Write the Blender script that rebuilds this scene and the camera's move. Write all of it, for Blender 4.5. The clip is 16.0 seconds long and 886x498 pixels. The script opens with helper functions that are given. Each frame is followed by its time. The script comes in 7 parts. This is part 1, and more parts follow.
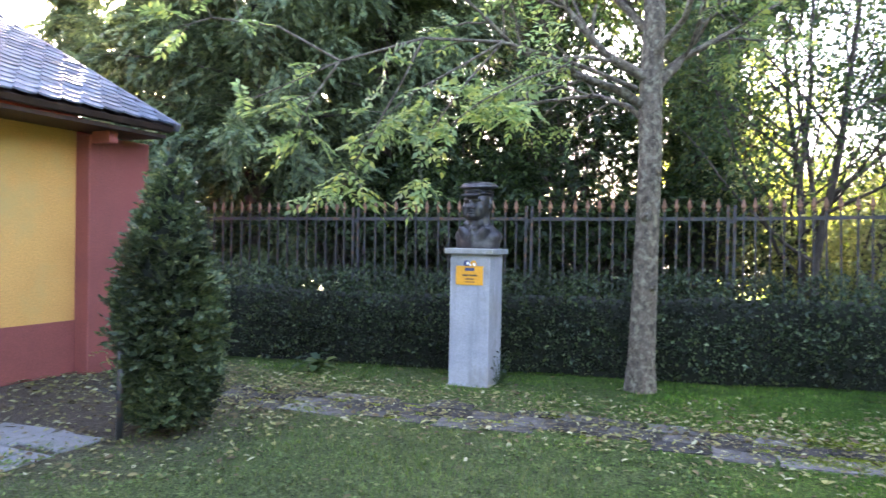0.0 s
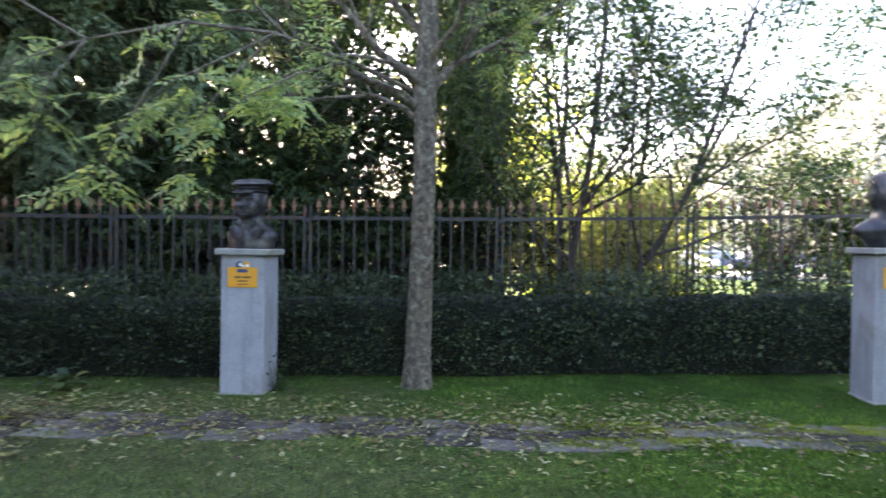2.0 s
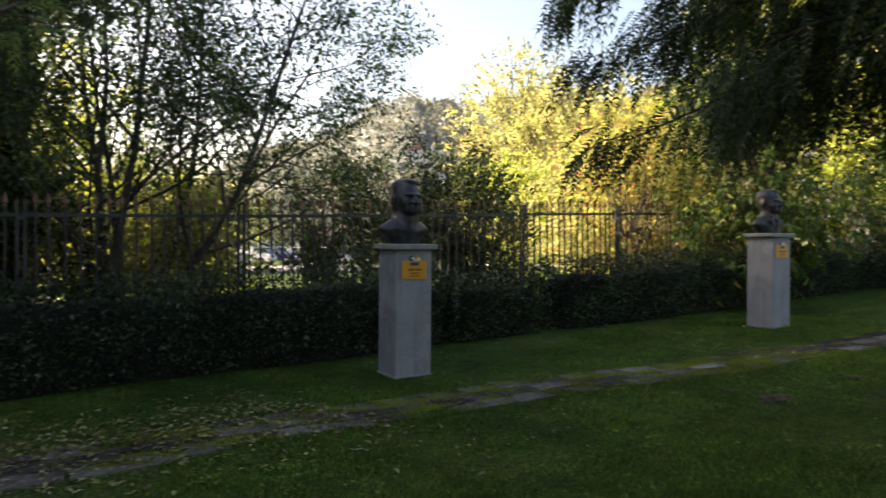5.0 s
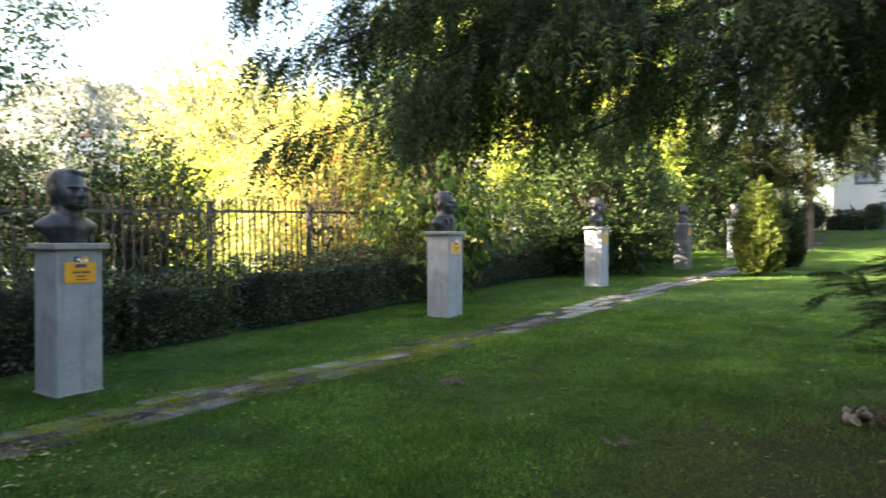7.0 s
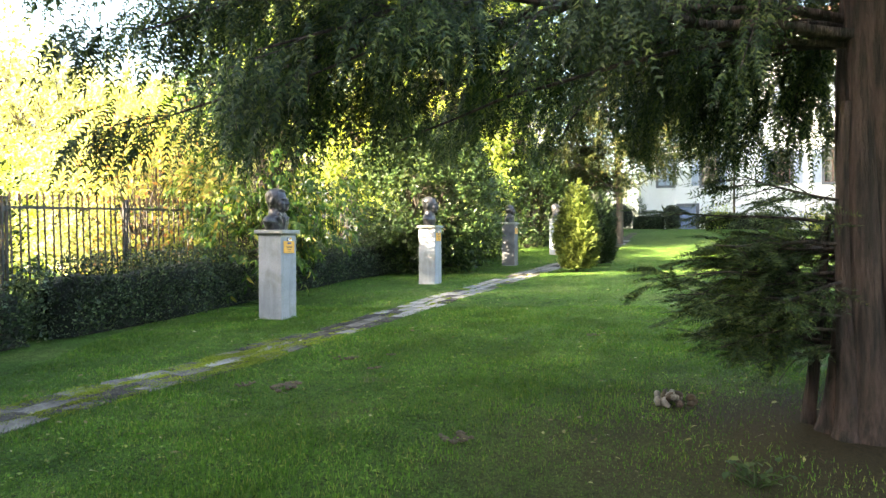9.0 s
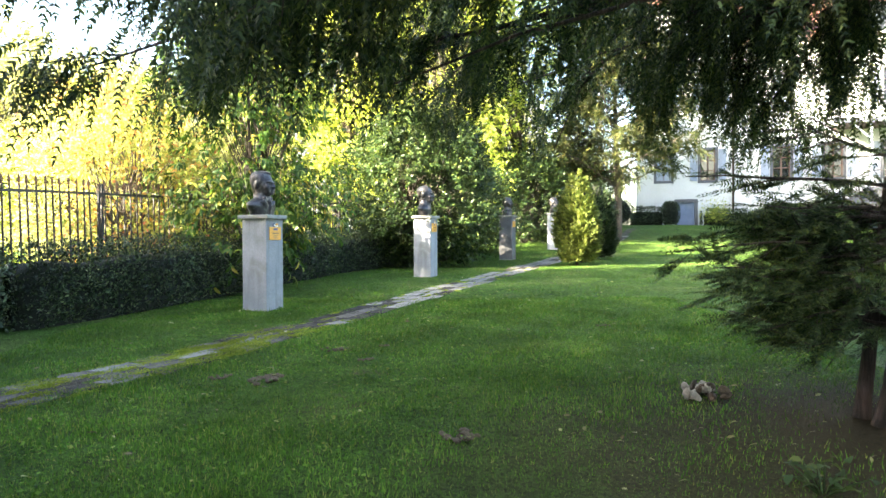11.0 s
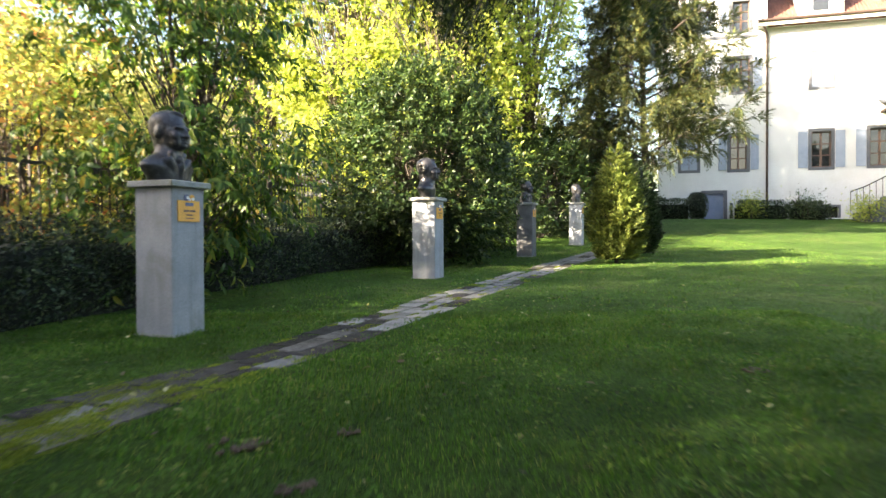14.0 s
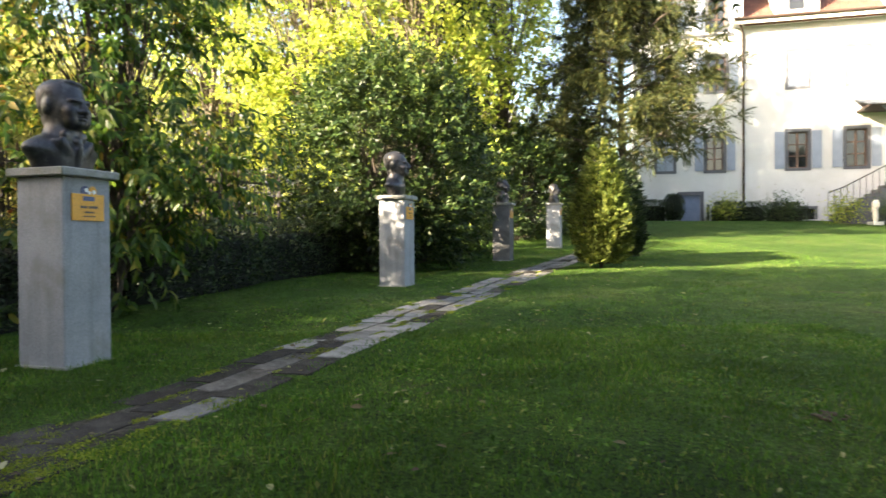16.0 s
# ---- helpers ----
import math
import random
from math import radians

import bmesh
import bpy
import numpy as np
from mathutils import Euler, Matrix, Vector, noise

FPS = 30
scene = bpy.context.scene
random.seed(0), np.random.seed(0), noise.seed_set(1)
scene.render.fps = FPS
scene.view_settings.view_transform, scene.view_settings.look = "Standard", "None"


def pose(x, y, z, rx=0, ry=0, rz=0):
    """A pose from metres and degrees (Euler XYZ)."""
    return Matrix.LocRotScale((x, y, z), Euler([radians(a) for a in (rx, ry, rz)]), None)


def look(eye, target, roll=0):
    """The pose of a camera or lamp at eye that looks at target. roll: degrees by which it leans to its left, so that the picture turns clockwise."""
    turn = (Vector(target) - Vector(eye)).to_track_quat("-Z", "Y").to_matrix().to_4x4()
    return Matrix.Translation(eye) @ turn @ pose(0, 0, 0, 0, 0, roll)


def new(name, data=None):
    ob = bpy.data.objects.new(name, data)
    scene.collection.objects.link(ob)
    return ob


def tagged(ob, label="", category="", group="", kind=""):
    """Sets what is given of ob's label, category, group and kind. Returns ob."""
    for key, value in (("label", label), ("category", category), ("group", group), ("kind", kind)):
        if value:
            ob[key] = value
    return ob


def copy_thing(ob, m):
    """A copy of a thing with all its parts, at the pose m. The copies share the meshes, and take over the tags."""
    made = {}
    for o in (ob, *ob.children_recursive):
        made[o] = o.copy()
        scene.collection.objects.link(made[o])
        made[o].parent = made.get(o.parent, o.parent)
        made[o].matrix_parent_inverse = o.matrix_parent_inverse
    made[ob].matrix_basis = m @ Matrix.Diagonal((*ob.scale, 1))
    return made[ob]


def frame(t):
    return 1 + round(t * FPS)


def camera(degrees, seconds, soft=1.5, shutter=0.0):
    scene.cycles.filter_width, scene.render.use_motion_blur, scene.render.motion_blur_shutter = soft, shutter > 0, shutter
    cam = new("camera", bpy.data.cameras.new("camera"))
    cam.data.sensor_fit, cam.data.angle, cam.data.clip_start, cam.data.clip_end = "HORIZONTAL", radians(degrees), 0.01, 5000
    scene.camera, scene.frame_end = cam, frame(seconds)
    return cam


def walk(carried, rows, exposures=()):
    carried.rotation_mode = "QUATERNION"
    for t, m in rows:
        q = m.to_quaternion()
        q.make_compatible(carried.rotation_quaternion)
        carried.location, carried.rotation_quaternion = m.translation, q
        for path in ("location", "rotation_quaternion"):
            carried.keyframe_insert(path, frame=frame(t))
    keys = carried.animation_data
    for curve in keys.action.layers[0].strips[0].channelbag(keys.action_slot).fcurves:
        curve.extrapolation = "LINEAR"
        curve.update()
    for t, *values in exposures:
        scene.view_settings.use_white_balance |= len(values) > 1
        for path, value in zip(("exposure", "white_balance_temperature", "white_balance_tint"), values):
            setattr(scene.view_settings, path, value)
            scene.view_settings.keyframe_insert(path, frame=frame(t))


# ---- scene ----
cam = camera(65.0, 16.0, shutter=0.5)
METRES, EYE, TILT, LEAN, TURN = 7.042, 1.5, 0.0, 0.0, 0.0
ROWS = [
    (0.0, 0.0, 0.0, 0.0, 0.01, -0.7, -1.07),
    (0.5, 0.0035, 0.0035, 0.0005, -3.88, -0.65, -1.05),
    (1.0, 0.0071, 0.0075, 0.001, -7.89, -0.62, -1.01),
    (1.5, 0.0104, 0.0113, 0.0017, -11.89, -0.59, -0.95),
    (2.0, 0.0157, 0.0144, 0.0025, -17.41, -0.55, -0.91),
    (2.5, 0.0207, 0.0164, 0.0031, -24.23, -0.5, -0.83),
    (3.0, 0.0241, 0.018, 0.0039, -30.84, -0.48, -0.7),
    (5.5, 0.0358, 0.0135, 0.0063, -58.42, -0.5, -0.29),
    (6.0, 0.0374, 0.0146, 0.0061, -64.99, -0.51, -0.21),
    (6.5, 0.0392, 0.0151, 0.0059, -71.49, -0.52, -0.14),
    (7.0, 0.0429, 0.0146, 0.0059, -77.42, -0.56, -0.03),
    (7.5, 0.045, 0.0152, 0.0052, -82.62, -0.59, 0.05),
    (8.0, 0.0467, 0.0161, 0.0061, -86.81, -0.66, 0.1),
    (8.5, 0.0455, 0.0183, 0.0062, -90.61, -0.69, 0.14),
    (11.0, 0.1579, 0.0249, -0.0247, -91.56, -0.67, 0.21),
    (11.5, 0.1604, 0.0257, -0.0528, -91.54, -0.69, 0.23),
    (12.0, 0.1598, 0.0277, -0.0575, -91.53, -0.73, 0.25),
    (12.5, 0.1851, 0.0299, -0.0594, -91.54, -0.72, 0.27),
    (13.0, 0.2966, 0.0326, -0.0579, -91.57, -0.7, 0.27),
    (13.5, 0.4817, 0.0312, -0.055, -91.58, -0.77, 0.22),
    (14.0, 0.7217, 0.0327, -0.0465, -91.64, -0.78, 0.23),
    (14.5, 0.8691, 0.0407, -0.0434, -91.66, -0.77, 0.18),
    (15.0, 0.9146, 0.0429, -0.0426, -91.34, -0.66, 0.34),
    (15.5, 0.9177, 0.0335, -0.0464, -91.19, -0.54, 0.42),
    (16.0, 0.9074, 0.0264, -0.0463, -94.02, -0.55, 0.39),
]
EXPOSURES = [(0.0, 5.45, 6450, 25), (1.5, 4.93, 6450, 24), (3.0, 4.28, 6500, 20), (5.3, 2.68, 7300, 17), (6.0, 2.98, 7200, 14), (7.0, 3.96, 6900, 10.5), (8.0, 4.56, 7000, 9), (8.6, 4.66, 7100, 8), (10.9, 4.6, 6650, 7), (12.5, 4.45, 6650, 7), (13.5, 4.11, 6700, 10), (14.5, 3.46, 7050, 10), (16.0, 3.51, 7150, 10)]
walk(cam, [(t, pose(0, 0, EYE, TILT, LEAN, TURN) @ pose(METRES * x, METRES * y, METRES * z, 90 + pitch, roll, yaw)) for t, x, y, z, yaw, pitch, roll in ROWS], EXPOSURES)

# ---- daylight: a low autumn sun over the fence, clear sky ----
SUN_AZ, SUN_EL = radians(-24.0), radians(21.5)
world = bpy.data.worlds.new("sky")
scene.world = world
world.use_nodes = True
wn = world.node_tree
sky = wn.nodes.new("ShaderNodeTexSky")
sky.sky_type = "NISHITA"
sky.sun_disc = False
sky.sun_elevation, sky.sun_rotation = SUN_EL, SUN_AZ
sky.air_density, sky.dust_density, sky.ozone_density = 1.0, 3.5, 0.6
wn.links.new(sky.outputs[0], wn.nodes["Background"].inputs[0])
wn.nodes["Background"].inputs[1].default_value = 0.072
sun = new("sun", bpy.data.lights.new("sun", "SUN"))
sun.data.energy, sun.data.angle, sun.data.color = 5.0, radians(0.6), (1.0, 0.86, 0.66)
sun.matrix_world = look((0, 0, 0), (-math.sin(SUN_AZ) * math.cos(SUN_EL), -math.cos(SUN_AZ) * math.cos(SUN_EL), -math.sin(SUN_EL)))

# ---- materials ----
def node_mat(name):
    m = bpy.data.materials.new(name)
    m.use_nodes = True
    nt = m.node_tree
    return m, nt, nt.nodes["Principled BSDF"]


def add_node(nt, kind, **values):
    n = nt.nodes.new(kind)
    for k, v in values.items():
        n.inputs[k.replace("_", " ")].default_value = v
    return n


def ramp(nt, fac, stops):
    n = nt.nodes.new("ShaderNodeValToRGB")
    els = n.color_ramp.elements
    while len(els) < len(stops):
        els.new(0.5)
    for e, (p, c) in zip(els, stops):
        e.position, e.color = p, (*c, 1)
    nt.links.new(fac, n.inputs[0])
    return n.outputs[0]


def mixed(nt, fac, a, b, kind="MIX"):
    n = nt.nodes.new("ShaderNodeMix")
    n.data_type, n.blend_type = "RGBA", kind
    for sock, v in ((n.inputs[0], fac), (n.inputs[6], a), (n.inputs[7], b)):
        if isinstance(v, (int, float)):
            sock.default_value = v
        elif isinstance(v, tuple):
            sock.default_value = (*v, 1)
        else:
            nt.links.new(v, sock)
    return n.outputs[2]


def noise_tex(nt, scale, detail=4.0, rough=0.55, coords="Object", stretch=None):
    tc = nt.nodes.new("ShaderNodeTexCoord")
    src = tc.outputs[coords]
    if stretch:
        mp = nt.nodes.new("ShaderNodeMapping")
        mp.inputs["Scale"].default_value = stretch
        nt.links.new(src, mp.inputs[0])
        src = mp.outputs[0]
    n = add_node(nt, "ShaderNodeTexNoise", Scale=scale, Detail=detail, Roughness=rough)
    nt.links.new(src, n.inputs["Vector"])
    return n.outputs["Fac"]


def bump(nt, bsdf, height, strength=0.3, distance=0.01):
    n = add_node(nt, "ShaderNodeBump", Strength=strength, Distance=distance)
    nt.links.new(height, n.inputs["Height"])
    nt.links.new(n.outputs[0], bsdf.inputs["Normal"])


def surface(name, stops, scale=6.0, fine=60.0, rough=0.7, metal=0.0, relief=0.3, depth=0.01, stain=None, stain_scale=1.2, per_piece=0.0, stretch=None, spec=0.4):
    """Coarse colour variation, fine grain, a bump and optional stains; per_piece varies the shade from object to object."""
    m, nt, b = node_mat(name)
    col = ramp(nt, noise_tex(nt, scale, 5, 0.6, stretch=stretch), stops)
    grain = noise_tex(nt, fine, 3, 0.7, stretch=stretch)
    g = ramp(nt, grain, [(0.3, (0.72, 0.72, 0.72)), (0.7, (1.15, 1.15, 1.15))])
    col = mixed(nt, 1.0, col, g, "MULTIPLY")
    if stain:
        f = ramp(nt, noise_tex(nt, stain_scale, 6, 0.65), [(0.5, (0, 0, 0)), (0.68, (1, 1, 1))])
        col = mixed(nt, f, col, stain)
    if per_piece:
        oi = nt.nodes.new("ShaderNodeObjectInfo")
        v = ramp(nt, oi.outputs["Random"], [(0, (1 - per_piece,) * 3), (1, (1 + per_piece,) * 3)])
        col = mixed(nt, 1.0, col, v, "MULTIPLY")
    nt.links.new(col, b.inputs["Base Color"])
    b.inputs["Roughness"].default_value, b.inputs["Metallic"].default_value = rough, metal
    b.inputs["Specular IOR Level"].default_value = spec
    bump(nt, b, grain, relief, depth)
    return m


def foliage(name, stops, glow=0.45, rough=0.5, patch=0.5, spec=0.3):
    """Leaves: the shade varies from leaf to leaf and from clump to clump; light passes through."""
    m, nt, b = node_mat(name)
    geo = nt.nodes.new("ShaderNodeNewGeometry")
    col = ramp(nt, geo.outputs["Random Per Island"], stops)
    shade = ramp(nt, noise_tex(nt, 1.1, 3), [(0.35, (1 - patch,) * 3), (0.65, (1 + patch * 0.6,) * 3)])
    col = mixed(nt, 1.0, col, shade, "MULTIPLY")
    nt.links.new(col, b.inputs["Base Color"])
    b.inputs["Roughness"].default_value = rough
    b.inputs["Specular IOR Level"].default_value = spec
    tr = nt.nodes.new("ShaderNodeBsdfTranslucent")
    warm = mixed(nt, 1.0, col, (1.15, 1.15, 0.8), "MULTIPLY")
    nt.links.new(warm, tr.inputs[0])
    mx = nt.nodes.new("ShaderNodeMixShader")
    mx.inputs[0].default_value = glow
    nt.links.new(b.outputs[0], mx.inputs[1])
    nt.links.new(tr.outputs[0], mx.inputs[2])
    nt.links.new(mx.outputs[0], nt.nodes["Material Output"].inputs[0])
    return m


M_LAWN = None
M_BLADE = foliage("grass_blades", [(0, (0.03, 0.078, 0.01)), (0.5, (0.064, 0.146, 0.018)), (0.8, (0.115, 0.2, 0.03)), (1, (0.2, 0.205, 0.06))], 0.4, 0.6, 0.35, 0.12)
M_STONE_DARK = surface("blackened_flagstone", [(0.35, (0.018, 0.016, 0.014)), (0.65, (0.055, 0.05, 0.045))], 6.0, 45, 0.92, relief=0.9, depth=0.015, per_piece=0.4, spec=0.15)
M_STONE = surface("flagstone", [(0.35, (0.05, 0.046, 0.042)), (0.65, (0.135, 0.128, 0.118))], 6.0, 45, 0.92, relief=0.9, depth=0.015, stain=(0.02, 0.017, 0.013), stain_scale=2.6, per_piece=0.5, spec=0.15)
M_MOSS = foliage("moss", [(0, (0.1, 0.15, 0.016)), (0.6, (0.2, 0.25, 0.032)), (1, (0.31, 0.33, 0.06))], 0.25, 0.8, 0.3, 0.1)
M_EVERGREEN = foliage("bronzed_evergreen_sprays", [(0, (0.018, 0.03, 0.012)), (0.5, (0.04, 0.056, 0.019)), (0.85, (0.075, 0.082, 0.027)), (1, (0.17, 0.145, 0.042))], 0.25, 0.5, 0.3, 0.2)
M_GRANITE = surface("grey_stone", [(0.3, (0.225, 0.236, 0.26)), (0.7, (0.315, 0.328, 0.355))], 2.5, 90, 0.75, relief=0.18, depth=0.004, stain=(0.19, 0.19, 0.185), stain_scale=3.0)


def streaks(m, shade, amount):
    """Rain streaks: long soft vertical stains over the colour that a material has."""
    nt = m.node_tree
    b = nt.nodes["Principled BSDF"]
    src = b.inputs["Base Color"].links[0].from_socket
    f = ramp(nt, noise_tex(nt, 9, 5, 0.65, stretch=(1, 1, 0.09)), [(0.46, (0, 0, 0)), (0.72, (amount,) * 3)])
    oi = nt.nodes.new("ShaderNodeObjectInfo")
    v = ramp(nt, oi.outputs["Random"], [(0, (0.88,) * 3), (1, (1.06,) * 3)])
    nt.links.new(mixed(nt, 1.0, mixed(nt, f, src, shade), v, "MULTIPLY"), b.inputs["Base Color"])


streaks(M_GRANITE, (0.12, 0.123, 0.13), 0.5)
# a darker version of the grey stone, for the fifth pedestal
M_GRANITE_DARK = surface("dark_grey_stone", [(0.3, (0.085, 0.087, 0.092)), (0.7, (0.14, 0.142, 0.15))], 2.5, 90, 0.8, relief=0.18, depth=0.004, stain=(0.06, 0.06, 0.06), stain_scale=3.0)
M_CAP = surface("weathered_slab", [(0.3, (0.2, 0.2, 0.19)), (0.7, (0.3, 0.3, 0.29))], 5, 80, 0.8, relief=0.3, depth=0.005, stain=(0.16, 0.17, 0.11), stain_scale=6)
M_BRONZE = surface("patinated_bronze", [(0.3, (0.028, 0.027, 0.03)), (0.65, (0.055, 0.053, 0.059))], 7, 120, 0.42, metal=0.55, relief=0.25, depth=0.004, stain=(0.1, 0.1, 0.1), stain_scale=9)
M_PLAQUE = surface("yellow_enamel", [(0.2, (0.62, 0.27, 0.02)), (0.8, (0.7, 0.33, 0.025))], 8, 90, 0.4, relief=0.05)
M_INK = surface("dark_lettering", [(0.2, (0.09, 0.06, 0.03)), (0.8, (0.11, 0.07, 0.04))], 8, 90, 0.6, relief=0.0)
M_WHITE = surface("white_enamel", [(0.2, (0.75, 0.75, 0.75)), (0.8, (0.8, 0.8, 0.8))], 8, 60, 0.4, relief=0.0)
M_BLUE = surface("dark_blue_enamel", [(0.2, (0.03, 0.04, 0.12)), (0.8, (0.04, 0.06, 0.15))], 8, 60, 0.4, relief=0.0)
M_IRON = surface("painted_iron", [(0.3, (0.02, 0.022, 0.024)), (0.7, (0.05, 0.052, 0.055))], 8, 100, 0.5, metal=0.3, relief=0.2, depth=0.003, stain=(0.09, 0.045, 0.02), stain_scale=12)
M_SPEAR = surface("rusty_gilt_tip", [(0.3, (0.1, 0.05, 0.028)), (0.7, (0.19, 0.1, 0.055))], 14, 120, 0.55, metal=0.2, relief=0.2)
M_BARK = surface("grey_bark", [(0.35, (0.04, 0.031, 0.022)), (0.65, (0.14, 0.115, 0.085))], 22, 55, 0.95, relief=1.0, depth=0.02, stain=(0.21, 0.2, 0.14), stain_scale=16, stretch=(1, 1, 0.7))
M_BARK_DARK = surface("dark_bark", [(0.3, (0.03, 0.024, 0.02)), (0.7, (0.085, 0.068, 0.055))], 5, 40, 0.9, relief=0.8, depth=0.02, stretch=(1, 1, 0.3))
M_BARK_YEW = surface("red_brown_bark", [(0.4, (0.007, 0.005, 0.004)), (0.62, (0.05, 0.034, 0.028))], 15, 40, 0.9, relief=1.0, depth=0.04, stretch=(1, 1, 0.12))
M_HEDGE = foliage("hedge_leaves", [(0, (0.01, 0.02, 0.01)), (0.55, (0.03, 0.052, 0.023)), (0.85, (0.065, 0.095, 0.042)), (1, (0.12, 0.15, 0.065))], 0.22, 0.42, 0.5, 0.32)
# near-black colour that stands in for the shade inside hedges and bushes
M_INNER_SHADE = surface("inner_shade", [(0.3, (0.003, 0.0045, 0.002)), (0.7, (0.007, 0.01, 0.004))], 9, 60, 0.95, relief=0.5)
M_YEW = foliage("yew_needles", [(0, (0.012, 0.025, 0.012)), (0.6, (0.033, 0.058, 0.022)), (1, (0.1, 0.125, 0.035))], 0.38, 0.5, 0.4, 0.2)
M_THUJA = foliage("cypress_sprays", [(0, (0.055, 0.08, 0.045)), (0.6, (0.115, 0.155, 0.075)), (1, (0.19, 0.225, 0.1))], 0.26, 0.6, 0.35, 0.2)
M_LAUREL = foliage("dark_glossy_leaves", [(0, (0.012, 0.023, 0.008)), (0.6, (0.025, 0.046, 0.014)), (1, (0.07, 0.1, 0.028))], 0.35, 0.5, 0.35, 0.2)
M_ASH = foliage("ash_leaflets", [(0, (0.14, 0.21, 0.085)), (0.6, (0.24, 0.33, 0.13)), (1, (0.42, 0.43, 0.13))], 0.5, 0.4, 0.3, 0.4)
M_GREY = foliage("grey_green_leaves", [(0, (0.03, 0.06, 0.025)), (0.6, (0.06, 0.1, 0.035)), (1, (0.14, 0.17, 0.05))], 0.45, 0.45, 0.35)
M_YELLOW = foliage("yellow_autumn_leaves", [(0, (0.17, 0.2, 0.08)), (0.5, (0.31, 0.32, 0.14)), (1, (0.46, 0.42, 0.2))], 0.6, 0.5, 0.4)
M_SHRUB = foliage("mid_green_shrub_leaves", [(0, (0.013, 0.028, 0.009)), (0.6, (0.03, 0.058, 0.016)), (0.9, (0.068, 0.105, 0.026)), (1, (0.14, 0.17, 0.04))], 0.28, 0.45, 0.4, 0.25)
M_LIME = foliage("yellow_green_leaves", [(0, (0.14, 0.21, 0.035)), (0.5, (0.31, 0.38, 0.07)), (1, (0.54, 0.54, 0.13))], 0.6, 0.5, 0.45)
M_ORANGE = foliage("orange_autumn_leaves", [(0, (0.24, 0.31, 0.09)), (0.6, (0.4, 0.42, 0.13)), (0.82, (0.48, 0.33, 0.12)), (1, (0.45, 0.15, 0.09))], 0.6, 0.5, 0.4)
M_RED = foliage("dark_red_leaves", [(0, (0.08, 0.012, 0.012)), (1, (0.2, 0.03, 0.025))], 0.4)
M_CHERRY = foliage("long_drooping_leaves", [(0, (0.03, 0.07, 0.016)), (0.7, (0.075, 0.14, 0.026)), (0.92, (0.19, 0.24, 0.045)), (1, (0.42, 0.3, 0.06))], 0.5, 0.42, 0.4, 0.3)
M_GOLD_YEW = foliage("golden_conifer_sprays", [(0, (0.04, 0.065, 0.016)), (0.5, (0.11, 0.15, 0.034)), (1, (0.25, 0.27, 0.07))], 0.35, 0.5, 0.5)
M_LITTER = foliage("fallen_leaves", [(0, (0.06, 0.038, 0.02)), (0.4, (0.13, 0.105, 0.04)), (0.8, (0.22, 0.22, 0.07)), (1, (0.32, 0.31, 0.19))], 0.15, 0.6, 0.2)
M_PLASTER = surface("white_render", [(0.3, (0.5, 0.51, 0.53)), (0.7, (0.58, 0.588, 0.6))], 0.8, 30, 0.85, relief=0.15, depth=0.005, stain=(0.46, 0.46, 0.46), stain_scale=0.5)
M_YELLOW_WALL = surface("yellow_render", [(0.3, (0.52, 0.27, 0.075)), (0.7, (0.6, 0.325, 0.095))], 1.1, 60, 0.85, relief=0.25, depth=0.004, stain=(0.42, 0.29, 0.1), stain_scale=0.9)
M_RED_WALL = surface("oxide_red_render", [(0.3, (0.2, 0.055, 0.045)), (0.7, (0.27, 0.078, 0.062))], 1.3, 60, 0.85, relief=0.25, depth=0.004, stain=(0.22, 0.055, 0.045), stain_scale=1.2)
M_SLATE = surface("blue_grey_slate", [(0.3, (0.07, 0.08, 0.1)), (0.7, (0.13, 0.145, 0.175))], 3, 60, 0.85, spec=0.08, relief=0.3, depth=0.004, per_piece=0.3)
M_DARKWOOD = surface("dark_brown_wood", [(0.3, (0.026, 0.015, 0.012)), (0.7, (0.055, 0.032, 0.024))], 4, 50, 0.7, relief=0.3, stretch=(1, 1, 0.3))
M_FRAME = surface("grey_stone_surround", [(0.3, (0.075, 0.08, 0.095)), (0.7, (0.105, 0.11, 0.13))], 3, 50, 0.8, relief=0.2)
M_SHUTTER = surface("pale_blue_grey_paint", [(0.3, (0.2, 0.24, 0.32)), (0.7, (0.25, 0.295, 0.385))], 3, 50, 0.6, relief=0.1)
M_SASH = surface("brown_window_wood", [(0.3, (0.085, 0.05, 0.038)), (0.7, (0.13, 0.075, 0.055))], 3, 50, 0.6, relief=0.1)
M_TILE = surface("red_clay_tiles", [(0.3, (0.11, 0.045, 0.034)), (0.7, (0.19, 0.085, 0.06))], 2, 30, 0.8, relief=0.5, stain=(0.08, 0.05, 0.04), stain_scale=1.5)
M_BLUE_DOOR = surface("blue_grey_door_paint", [(0.3, (0.13, 0.17, 0.27)), (0.7, (0.18, 0.22, 0.33))], 3, 50, 0.6, relief=0.2)
M_ASPHALT = surface("asphalt", [(0.3, (0.16, 0.16, 0.16)), (0.7, (0.24, 0.24, 0.235))], 0.6, 30, 0.9, relief=0.4)
M_SOIL = surface("bare_soil", [(0.3, (0.05, 0.035, 0.025)), (0.7, (0.11, 0.08, 0.055))], 8, 60, 0.95, relief=1.0, depth=0.02)
M_PALE_STONE = surface("pale_stone", [(0.3, (0.55, 0.53, 0.49)), (0.7, (0.66, 0.64, 0.6))], 5, 60, 0.8, relief=0.3)
M_RUBBER = surface("black_rubber", [(0.3, (0.012, 0.012, 0.012)), (0.7, (0.022, 0.022, 0.022))], 5, 60, 0.8, relief=0.2)
